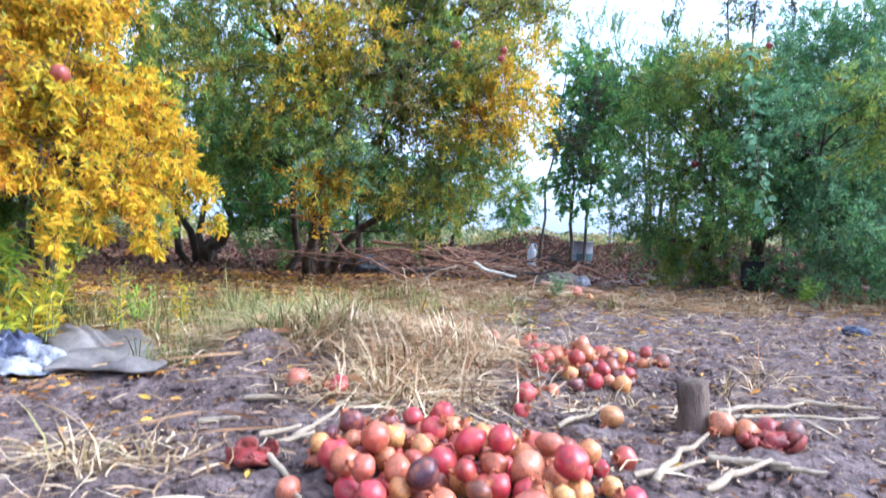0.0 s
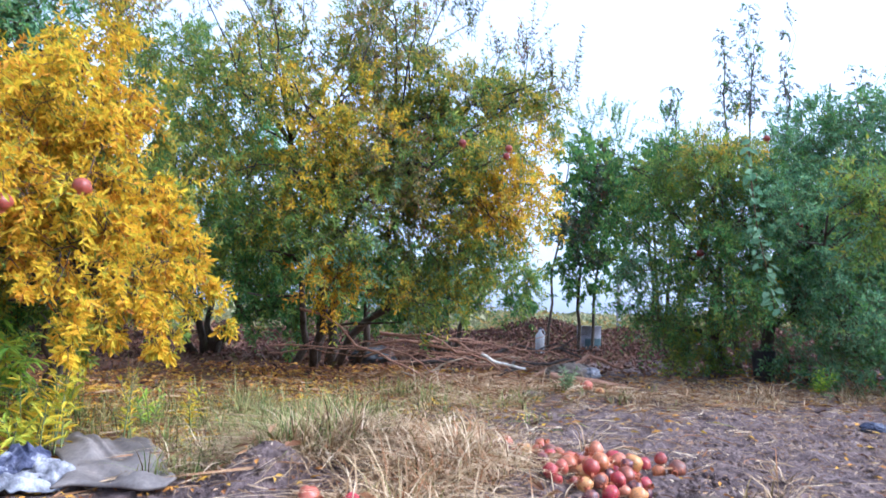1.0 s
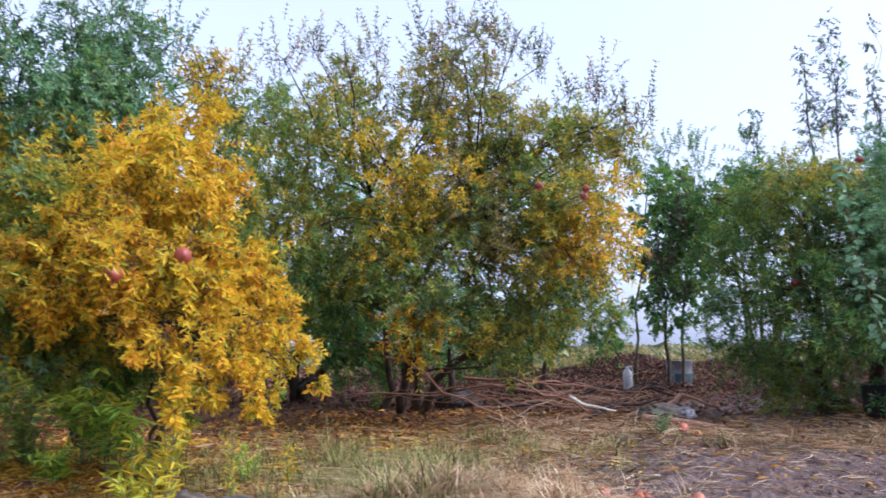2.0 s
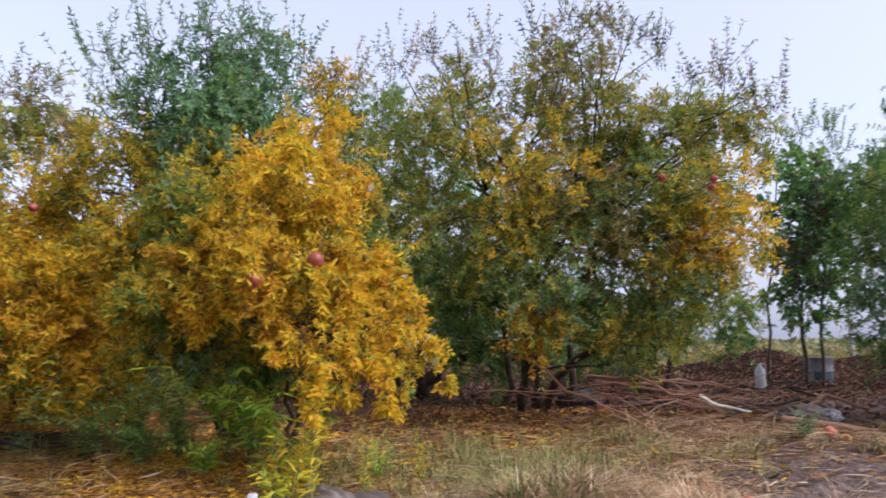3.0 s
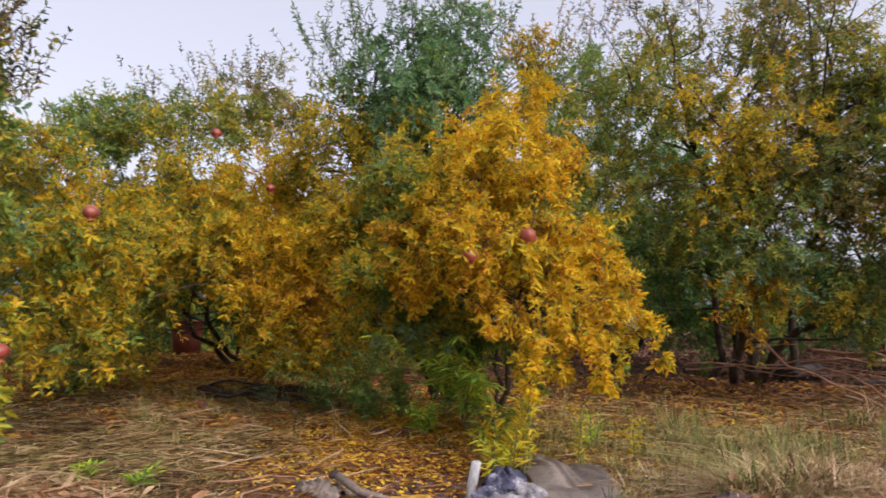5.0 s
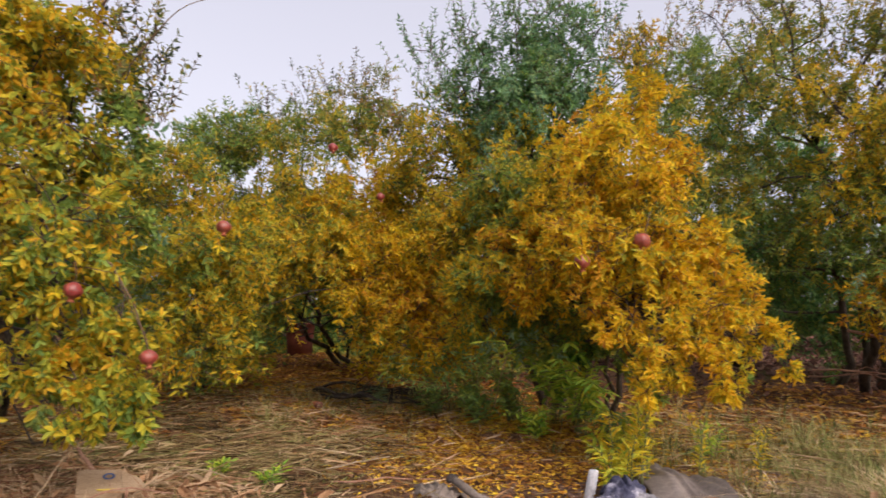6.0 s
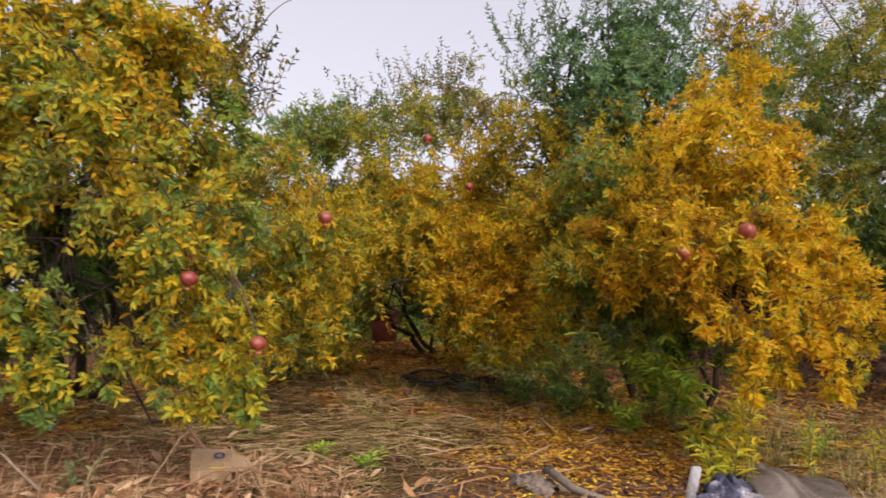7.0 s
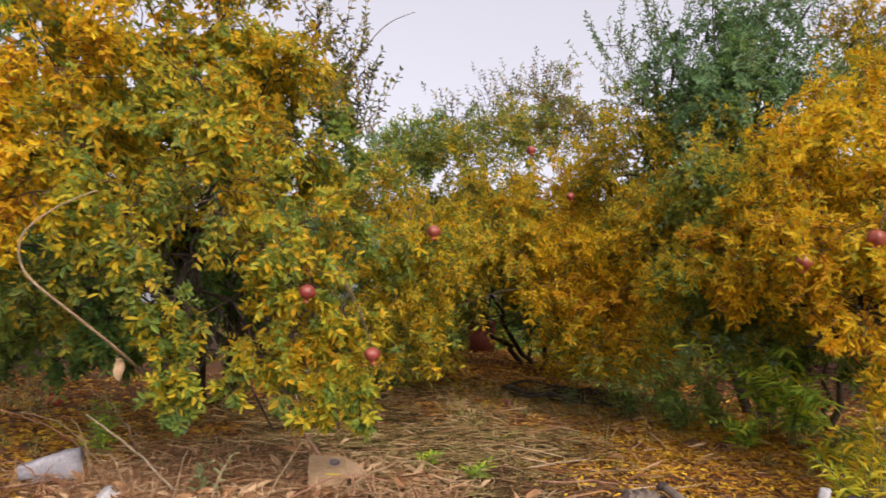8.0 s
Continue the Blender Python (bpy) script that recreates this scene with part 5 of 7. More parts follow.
def draped(name, mat, root, where, size, mound, seed, folds=0.03, turn=0.6, label=""):
    """A piece of cloth dropped in a heap: a sheet over a mound, gathered into sharp long folds."""
    rnd = np.random.default_rng(seed)
    n = 56
    u, v = np.meshgrid(np.linspace(-1, 1, n), np.linspace(-1, 1, n), indexing="ij")
    edge = 1 + 0.12 * np.sin(5 * u + seed) * np.cos(4 * v + 2 * seed) + 0.07 * np.sin(11 * (u - v) + seed)
    X, Y = u * size[0] * edge, v * size[1] * edge
    c, q = math.cos(turn), math.sin(turn)
    a, b = (c * X + q * Y) / size[0], (-q * X + c * Y) / size[0]
    bend = 0.45 * np.sin(2.3 * b + seed) + 0.3 * np.sin(4.1 * b - 2 * a + 2 * seed)
    Z = mound * np.sqrt(np.maximum(0, 1 - 0.8 * (u * u + v * v)))
    fall = 0.35 + 0.65 * np.exp(-0.8 * (u * u + v * v))
    for k in range(4):
        f, ph = rnd.uniform(4, 11), rnd.uniform(0, 6.28)
        Z = Z + folds * rnd.uniform(0.5, 1.0) * (1 - 1.8 * np.sqrt(np.sin(f * (a + 0.3 * bend) + ph + rnd.uniform(-1.2, 1.2) * b) ** 2 + 0.04)) * fall
    Z += folds * 0.5 * np.sin(13 * b + 5 * a + seed) * np.sin(9 * a - seed)
    Z = np.maximum(Z, 0.004 + 0.004 * np.sin(9 * a))
    k = np.arange(n * n).reshape(n, n)
    acc = Acc([mat])
    acc.add(np.stack([X, Y, Z], -1), np.stack([k[:-1, :-1], k[1:, :-1], k[1:, 1:], k[:-1, 1:]], -1))
    ob = under(name, acc.mesh(name, True), root, label)
    ob.matrix_basis = where
    ob.modifiers.new("thick", "SOLIDIFY").thickness = 0.004
    return ob


# cloth bundle with a white tube, on the soil before the golden tree
rags = thing("rag_bundle", "crumpled bundle of grimy white and navy cloth on soil", "rags", on(-0.57, 3.1))
draped("white_rag", CLOTH_WHITE, rags, pose(0.03, -0.1, 0.0, 0, 0, 15), (0.15, 0.13), 0.06, 1, 0.012, 1.2)
draped("navy_rag", CLOTH_BLUE, rags, pose(-0.01, 0.04, 0.02, 0, 0, 35), (0.11, 0.12), 0.13, 2, 0.011, 0.3)
draped("white_rag", CLOTH_WHITE, rags, pose(0.1, -0.02, 0.0, 0, 0, 80), (0.09, 0.12), 0.1, 3, 0.011, 0.9)
draped("dark_rag", CLOTH_BLUE, rags, pose(-0.06, -0.06, 0.0, 0, 0, 120), (0.09, 0.1), 0.07, 4, 0.011, 0.2)
acc = Acc([PLASTIC])
tube(acc, [(0, 0, 0), (0.002, 0, 0.004), (0.008, 0.01, 0.09), (0.012, 0.012, 0.094), (0.03, 0.02, 0.2), (0.03, 0.02, 0.205)], (0.02, 0.024, 0.023, 0.026, 0.024, 0.019), 14)
tagged(new("plastic_tube", acc.mesh("plastic_tube", True)), "short dusty white plastic tube leaning on the rags", "tube").matrix_basis = on(-0.73, 3.02, -0.01)


def muddy_sheet():
    n, mm = 36, 26
    acc = Acc([MUD])
    u, v = np.meshgrid(np.linspace(0, 1, n), np.linspace(0, 1, mm), indexing="ij")
    X = -0.36 + 0.45 * u - 0.3 * v * (1 - 0.25 * u) + 0.04 * np.sin(5 * v) + 0.02 * np.sin(13 * v)
    Y = 2.82 + 0.95 * v + 0.05 * np.sin(6 * u) - 0.08 * u
    Z = rough_rise(X, Y) + 0.045 + 0.022 * np.sin(9 * X + 5 * Y) * np.sin(14 * Y - 6 * X) + 0.02 * np.sin(11 * u + 4 * v) * np.sin(9 * v) + 0.03 * np.exp(-((u - 0.25) / 0.07) ** 2) * (v > 0.5) * np.sin(3.14 * v)
    Z += 0.018 * np.abs(np.sin(17 * u * v + 3 * u)) * smooth01(0.4, 0.8, v)
    a = np.arange(n * mm).reshape(n, mm)
    acc.add(np.stack([X, Y, Z], -1), np.stack([a[:-1, :-1], a[1:, :-1], a[1:, 1:], a[:-1, 1:]], -1))
    ob = tagged(new("muddy_sheet", acc.mesh("muddy_sheet", True)), "mud-caked plastic sheet lying wrinkled on the soil", "tarpaulin")
    s = ob.modifiers.new("thick", "SOLIDIFY")
    s.thickness = 0.012


muddy_sheet()
bag = thing("yellow_bag", "crumpled yellow woven cloth bag on bare soil", "bag", on(-0.9, 2.72))
draped("bag_body", CLOTH_YELLOW, bag, pose(0, 0, 0.0, 0, 0, 10), (0.2, 0.13), 0.075, 5, 0.014, 1.3)
sack = thing("old_sack", "rolled grey-beige sack with a dark knotted end", "sack", on(-1.48, 2.86))
draped("sack_body", SACK, sack, pose(0, 0, 0.0, 0, 0, -12), (0.15, 0.1), 0.07, 6, 0.012, 0.4)
crumpled("knot", 0.028, DARKWOOD, sack, pose(0.07, 0.03, 0.09), (1, 1, 1), 7, 0.2, 30)
acc = Acc([SACK])
tube(acc, [(0.1, 0.0, 0.1), (0.18, -0.02, 0.07), (0.26, -0.06, 0.05), (0.36, -0.05, 0.03), (0.42, -0.02, 0.02)], (0.022, 0.024, 0.02, 0.018, 0.012), 8)
under("rolled_end", acc.mesh("rolled_end", True), sack)


def cardboard():
    root = thing("cardboard_box", "flattened torn cardboard box with a blue ring mark", "cardboard box", pose(-2.82, 1.86, gz(-2.82, 1.86) + 0.105, 18, 0, 56) @ Matrix.Scale(0.76, 4))
    def flap(pts, mat=CARD, name="panel", thick=0.006):
        bm = bmesh.new()
        vs = [bm.verts.new(p) for p in pts]
        f = bm.faces.new(vs)
        bmesh.ops.subdivide_edges(bm, edges=bm.edges[:], cuts=3, use_grid_fill=True)
        for v in bm.verts:
            v.co.z += 0.008 * noise.noise(v.co * 9)
        bmesh.ops.solidify(bm, geom=bm.faces[:], thickness=thick)
        return part(name, bm, mat, root, "", False)
    flap([(-0.14, -0.1, 0.03), (0.13, -0.12, 0.025), (0.12, 0.1, 0.06), (-0.13, 0.11, 0.075)])
    flap([(0.13, -0.12, 0.022), (0.28, -0.08, 0.01), (0.24, 0.04, 0.015), (0.125, 0.1, 0.057)])
    flap([(-0.14, -0.1, 0.027), (0.13, -0.12, 0.022), (0.12, -0.15, -0.03), (-0.13, -0.14, -0.03)])
    flap([(-0.02, -0.088, 0.042), (0.1, -0.098, 0.038), (0.1, -0.088, 0.04), (-0.02, -0.078, 0.045)], MARK_YELLOW, "tape_strip", 0.003)
    bm = bmesh.new()
    ring = []
    for rr in (0.022, 0.036):
        ring.append([bm.verts.new((0.05 + rr * math.cos(k * 0.2618), 0.02 + rr * 0.8 * math.sin(k * 0.2618), 0.066 + 0.16 * rr * math.sin(k * 0.2618) - 0.0)) for k in range(24)])
    for k in range(24):
        bm.faces.new((ring[0][k], ring[0][(k + 1) % 24], ring[1][(k + 1) % 24], ring[1][k]))
    bmesh.ops.solidify(bm, geom=bm.faces[:], thickness=0.003)
    part("ring_mark", bm, MARK_BLUE, root)


cardboard()


def bucket(name, label, x, y, r, h, mat, taper=0.85, handle=True, band=None):
    root = thing(name, label, "bucket", on(x, y, -0.01))
    bm = bmesh.new()
    n = 28
    prof = ((0.0, 0.01), (r * taper, 0.0), (r * (taper + 1) / 2, h * 0.5), (r, h), (r * 1.04, h * 1.005), (r * 1.03, h * 0.985), (r * 0.97, h * 0.98), (r * taper * 0.95, 0.02), (0.0, 0.02))
    rings = []
    for rr, z in prof:
        rings.append([bm.verts.new((max(rr, 1e-4) * math.cos(6.2832 * i / n), max(rr, 1e-4) * math.sin(6.2832 * i / n), z)) for i in range(n)])
    for a, b in zip(rings, rings[1:]):
        for i in range(n):
            bm.faces.new((a[i], a[(i + 1) % n], b[(i + 1) % n], b[i]))
    for v in bm.verts:
        k = 1 + 0.05 * noise.noise(Vector((v.co.x * 4, v.co.y * 4, v.co.z * 3 + x)))
        v.co.x *= k
        v.co.y *= k
    part("body", bm, mat, root)
    if handle:
        acc = Acc([BLACK])
        tube(acc, [(r * math.cos(q), r * 0.25 * math.sin(q), h * 0.97 + r * 0.35 * math.sin(q)) for q in np.linspace(0, math.pi, 12)], [0.006] * 12, 6)
        under("handle", acc.mesh("handle", True), root)
    if band:
        acc = Acc([band])
        a = np.linspace(-2.3, -0.7, 14)
        k = np.arange(14)
        v = np.concatenate([np.stack([r * 1.0 * np.cos(a), r * 1.0 * np.sin(a), a * 0 + h * z], -1) for z in (0.18, 0.55)])
        f = np.stack([k[:-1], k[1:], k[1:] + 14, k[:-1] + 14], -1)
        acc.add(v * [1.03, 1.03, 1], f)
        under("label_patch", acc.mesh("label_patch", True), root)
    return root


bucket("rusty_tin", "rusty dark red tin standing under the yellow tree", -7.02, 8.22, 0.23, 0.5, RUST)
bucket("grey_drum", "pale grey drum with a dark label by the boundary", 6.38, 13.64, 0.25, 0.58, GREYPLASTIC, 0.95, False, TEAL)
bucket("black_tub", "black bucket standing at the foot of the dark tree", 5.32, 6.39, 0.12, 0.32, BLACK, 0.85, True)


def jug():
    root = thing("plastic_jug", "dusty white plastic jug standing on the soil", "jug", on(5.05, 12.9) @ Matrix.Diagonal((0.8, 0.8, 1.25, 1)))
    bm = bmesh.new()
    n = 20
    rings = []
    for rr, z in ((0.001, 0), (0.1, 0.005), (0.115, 0.03), (0.112, 0.2), (0.115, 0.26), (0.09, 0.32), (0.035, 0.37), (0.033, 0.4), (0.001, 0.4)):
        rings.append([bm.verts.new((rr * math.cos(6.2832 * i / n), rr * 0.8 * math.sin(6.2832 * i / n), z)) for i in range(n)])
    for a, b in zip(rings, rings[1:]):
        for i in range(n):
            bm.faces.new((a[i], a[(i + 1) % n], b[(i + 1) % n], b[i]))
    part("body", bm, PLASTIC, root)
    acc = Acc([PLASTIC])
    tube(acc, [(0.03, 0, 0.385), (0.09, 0, 0.39), (0.125, 0, 0.34), (0.11, 0, 0.26)], (0.013, 0.014, 0.014, 0.013), 8)
    under("handle", acc.mesh("handle", True), root)
    acc = Acc([BLUE])
    tube(acc, [(0, 0, 0.4), (0, 0, 0.43)], (0.038, 0.036), 14)
    under("cap", acc.mesh("cap", True), root)


jug()


def concrete_post(x, y, h, r):
    bm = bmesh.new()
    bmesh.ops.create_cube(bm, size=1, matrix=Matrix.Translation((0, 0, h / 2)) @ Matrix.Diagonal((r * 2, r * 2, h, 1)))
    bmesh.ops.bevel(bm, geom=bm.edges[:], offset=r * 0.25, segments=2, affect="EDGES")
    me = bpy.data.meshes.new("fence_post")
    bm.to_mesh(me)
    bm.free()
    me.materials.append(CONCRETE)
    tagged(new("fence_post", me), "slim pale concrete fence post at the field edge", "post", "boundary posts").matrix_basis = pose(x, y, gz(x, y) - 0.1, 1.5, -1, 20)


concrete_post(8.6, 17.0, 1.8, 0.045)

# stump and prunings beside the heap
acc = Acc([REDSTUMP])
rnd = np.random.default_rng(8)
tube(acc, [(0, 0, -0.05), (0, 0, 0.0), (0.005, 0, 0.06), (0.0, 0.005, 0.12), (-0.005, 0.0, 0.165), (-0.005, 0, 0.17)], (0.062, 0.056, 0.05, 0.053, 0.05, 0.03), 11)
stump = tagged(new("stump", acc.mesh("stump", True)), "short dark sawn stump standing in the soil", "stump")
stump.matrix_basis = on(1.93, 1.9)
for k, (x0, y0, x1, y1, r) in enumerate(((0.46, 2.37, 0.72, 2.24, 0.012), (0.34, 2.12, 0.47, 2.04, 0.013), (0.54, 1.93, 0.66, 1.96, 0.012), (0.64, 1.92, 0.8, 2.18, 0.011), (0.8, 2.2, 0.97, 2.35, 0.012),
                                         (0.55, 1.78, 0.66, 1.4, 0.012), (1.8, 1.6, 1.95, 1.45, 0.014), (1.64, 1.36, 1.92, 1.49, 0.013), (1.55, 1.44, 1.9, 1.76, 0.012), (1.52, 1.5, 1.75, 1.54, 0.011),
                                         (2.17, 2.13, 2.55, 2.15, 0.012), (2.55, 2.22, 2.78, 2.05, 0.012), (1.5, 2.0, 1.8, 2.25, 0.01), (1.92, 1.49, 2.02, 1.4, 0.011), (2.1, 2.0, 2.7, 1.95, 0.01), (0.58, 1.86, 0.7, 1.9, 0.012))):
    branch("stalk", "dry pale stalk lying on the soil", "stalk", (x0, y0, gz(x0, y0) + r), (x1, y1, gz(x1, y1) + r + 0.02), r, STICK, 100 + k, 0 if k % 3 else 2, 0.035, 0.0, "dry stalks by the heaps")

# brush pile before the tall tree
for k, (a, b, r, m) in enumerate((((0.5, 7.05, 0.8), (2.0, 6.5, 0.14), 0.016, REDSTICK), ((1.39, 7.71, 0.55), (2.6, 6.9, 0.2), 0.022, REDSTICK), ((1.3, 7.9, 0.4), (2.9, 7.2, 0.12), 0.018, REDSTICK),
                                  ((1.2, 7.4, 0.3), (2.7, 7.0, 0.1), 0.014, REDSTICK), ((2.2, 8.4, 0.5), (3.6, 7.6, 0.2), 0.02, REDSTICK), ((1.8, 8.0, 0.2), (3.9, 7.9, 0.3), 0.03, DARKWOOD),
                                  ((2.0, 7.7, 0.35), (3.4, 8.0, 0.12), 0.014, REDSTICK), ((2.9, 8.5, 0.15), (3.4, 7.4, 0.45), 0.012, REDSTICK), ((2.3, 7.2, 0.1), (3.9, 7.7, 0.2), 0.028, DARKWOOD),
                                  ((1.6, 7.3, 0.15), (3.1, 7.8, 0.3), 0.012, STICK), ((3.1, 7.3, 0.12), (4.2, 7.4, 0.2), 0.03, REDSTICK), ((2.6, 8.3, 0.25), (3.7, 8.6, 0.55), 0.01, REDSTICK))):
    branch("pruned_branch", "reddish pruned branch in the brush pile" if m is REDSTICK else "weathered dark branch in the brush pile", "branch", a, b, r, m, 200 + k, 4, 0.09, 0.05, "brush pile")
rnd = np.random.default_rng(260)
for k in range(15):
    x, y, a, q = 2.1 + rnd.normal(0, 0.55), 7.25 + rnd.normal(0, 0.3), rnd.normal(-0.45, 0.5), rnd.uniform(0.35, 0.8)
    z = 0.18 + rnd.uniform(0, 0.22)
    branch("pruned_branch", "thin reddish pruned branch in the brush pile", "branch", (x - q * math.cos(a), y - q * math.sin(a), z + rnd.uniform(0.0, 0.2)), (x + q * math.cos(a), y + q * math.sin(a), z), rnd.uniform(0.006, 0.013), REDSTICK, 270 + k, 4, 0.05, 0.03, "brush pile")
branch("peeled_branch", "white peeled branch lying across the brush pile", "branch", (2.42, 7.02, 0.37), (2.82, 6.74, 0.24), 0.02, PALEWOOD, 230, 0, 0.04, -0.04)
branch("log", "dark rotten log on straw", "log", (2.5, 5.75, 0.07), (2.95, 5.83, 0.09), 0.06, REDSTUMP, 231, 2, 0.05)
branch("log", "weathered grey-brown log beside the rag bundle", "log", (3.1, 6.75, 0.16), (3.75, 6.35, 0.1), 0.05, REDSTICK, 232, 1, 0.05)
bundle = thing("rag_bundle", "grey crumpled bundle lying beside a log", "rags", on(3.4, 7.0))
crumpled("grey_rag", 0.13, SACK, bundle, pose(0, 0, 0.08), (1.5, 0.9, 0.7), 9, 0.45, 11)
crumpled("grey_rag", 0.08, CLOTH_WHITE, bundle, pose(0.2, -0.06, 0.08), (1.1, 0.9, 0.8), 10, 0.45, 11)
lump = thing("black_sack", "black plastic sack slumped at the foot of the tree", "sack", on(1.45, 9.3))
crumpled("sack_body", 0.2, BLACK, lump, pose(0, 0, 0.08), (1.4, 1.0, 0.8), 11, 0.25, 6)
scrap = thing("blue_scrap", "small scrap of faded blue plastic on litter", "scrap", on(4.5, 4.05))
crumpled("film", 0.06, BLUE, scrap, pose(0, 0, 0.02), (1.3, 1, 0.6), 12)

# dark debris, sticks and stalks on the left
for k in range(14):
    rnd = np.random.default_rng(300 + k)
    x, y, a = -3.55 + rnd.normal(0, 0.35), 5.45 + rnd.normal(0, 0.25), rnd.uniform(-0.5, 0.5)
    branch("charred_branch", "blackened branch in a low debris pile", "branch", (x - 0.45, y, gz(x, y) + rnd.uniform(0.02, 0.1)), (x + 0.45, y + a, gz(x, y) + rnd.uniform(0.02, 0.12)), rnd.uniform(0.01, 0.02), DARKWOOD, 310 + k, 2, 0.07, 0.02, "debris pile")
acc = Acc([TANSTICK])
cane = smooth_line([(-5.24, 2.30, 0.0), (-3.82, 1.42, 0.41), (-3.20, 1.03, 0.63), (-2.97, 0.82, 0.76), (-2.89, 0.65, 0.88), (-2.88, 0.51, 0.99), (-2.87, 0.38, 1.09), (-2.88, 0.35, 1.16), (-2.87, 0.34, 1.24), (-2.86, 0.38, 1.31), (-2.82, 0.48, 1.40), (-2.77, 0.59, 1.46)], 40)
tube(acc, cane - cane[0], np.linspace(0.0085, 0.003, 40), 7)
tagged(new("leaning_cane", acc.mesh("leaning_cane", True)), "long brown cane arching up among yellow leaves", "cane").location = cane[0]
branch("leaning_stick", "dry pale stick leaning over the straw", "stick", (-3.2, 1.2, 0.05), (-3.6, 0.9, 0.42), 0.009, STICK, 341, 0, 0.03)
branch("fallen_stick", "thin dry stick lying on leaf litter", "stick", (-2.35, 2.95, 0.02), (-2.1, 3.35, 0.06), 0.006, STICK, 342, 1, 0.03)
branch("fallen_stick", "reddish twig lying flat on the soil", "stick", (-2.1, 2.75, 0.03), (-1.6, 3.1, 0.03), 0.007, REDSTICK, 343, 0, 0.04)
branch("short_peg", "short broken stake beside the cardboard", "stake", (-2.5, 1.75, -0.05), (-2.5, 1.77, 0.16), 0.012, REDSTICK, 344, 0, 0.02)
branch("fallen_branch", "reddish dry branch behind the cardboard", "branch", (-2.95, 2.05, 0.05), (-3.25, 2.0, 0.25), 0.018, REDSTICK, 345, 1, 0.05)
for k, (x0, y0, z0, x1, y1, z1) in enumerate(((-4.05, 1.46, 0.02, -3.90, 1.01, 0.52), (-4.01, 1.42, 0.02, -3.97, 1.09, 0.46), (-4.05, 1.22, 0.02, -3.82, 0.57, 0.45), (-3.97, 1.20, 0.02, -3.89, 0.68, 0.42), (-3.78, 1.03, 0.02, -3.72, 0.87, 0.39), (-3.53, 1.07, 0.02, -3.62, 1.02, 0.18), (-3.65, 0.77, 0.02, -3.58, 0.52, 0.23),
                                                 (-2.75, 1.4, 0.03, -2.54, 1.6, 0.4), (-2.87, 1.2, 0.02, -2.74, 1.28, 0.3),
                                                 (-2.94, 1.06, 0.02, -2.86, 1.09, 0.34), (-2.68, 1.48, 0.04, -2.3, 1.87, 0.14), (-2.6, 1.7, 0.03, -2.14, 2.03, 0.2), (-3.2, 1.3, 0.02, -2.9, 1.5, 0.16))):
    branch("dry_stalk", "bleached dry weed stalk bending over the straw", "stalk", (x0, y0, z0), (x1, y1, z1), 0.0055 if k % 3 else 0.0045, TANSTICK if k % 4 != 2 else REDSTICK, 350 + k, 1 + k % 2, 0.05, 0.07, "dry weed stalks")


def container(label, x, y, size, mat, spin, tilt, seed):
    """A cracked, dented canister on its side: tapered walls, one end broken open."""
    root = thing("broken_container", label, "container", on(x, y, size[2] * 0.45) @ Euler((radians(tilt), radians(-8), radians(spin)), "ZXY").to_matrix().to_4x4())
    bm = bmesh.new()
    bmesh.ops.create_cube(bm, size=1, matrix=Matrix.Diagonal((*size, 1)))
    bmesh.ops.subdivide_edges(bm, edges=bm.edges[:], cuts=4, use_grid_fill=True)
    for v in bm.verts:
        v.co.z *= 1 - 0.35 * (v.co.x / size[0] + 0.5)
        v.co += Vector((0, noise.noise(v.co * 9 + Vector((seed, 0, 0))), noise.noise(v.co * 9 + Vector((0, seed, 0))))) * size[2] * 0.16
    bmesh.ops.delete(bm, geom=[f for f in bm.faces if f.calc_center_median().x > size[0] * (0.42 + 0.1 * noise.noise(f.calc_center_median() * 30))], context="FACES")
    bmesh.ops.solidify(bm, geom=bm.faces[:], thickness=0.004)
    part("shell", bm, mat, root)


container("broken dusty grey plastic container lying in straw", -4.01, 0.89, (0.3, 0.17, 0.17), GREYPLASTIC, 245, 6, 1)
container("broken white plastic container lying in straw", -3.3, 0.9, (0.14, 0.09, 0.1), PLASTIC, 100, 40, 2)

# a curled brown leaf caught on the leaning stick
acc = Acc([CARD])
u, v = np.meshgrid(np.linspace(-1, 1, 7), np.linspace(0, 1, 9), indexing="ij")
X = 0.035 * u * np.sin(np.pi * np.clip(v * 0.9 + 0.1, 0, 1)) ** 0.6
a = np.arange(63).reshape(7, 9)
acc.add(np.stack([X, 0.02 * np.cos(u * 2.2) + 0.015 * np.sin(v * 7), -0.16 * v], -1), np.stack([a[:-1, :-1], a[1:, :-1], a[1:, 1:], a[:-1, 1:]], -1))
dry = tagged(new("withered_leaf", acc.mesh("withered_leaf", True)), "large curled withered leaf hanging from the leaning stick", "leaf")
dry.matrix_basis = pose(-2.970, 0.798, 0.750, 0, 0, 50) @ Matrix.Scale(0.65, 4)
dry.modifiers.new("thick", "SOLIDIFY").thickness = 0.002


# ---- weeds ----
LEAF_SHAPES = {}


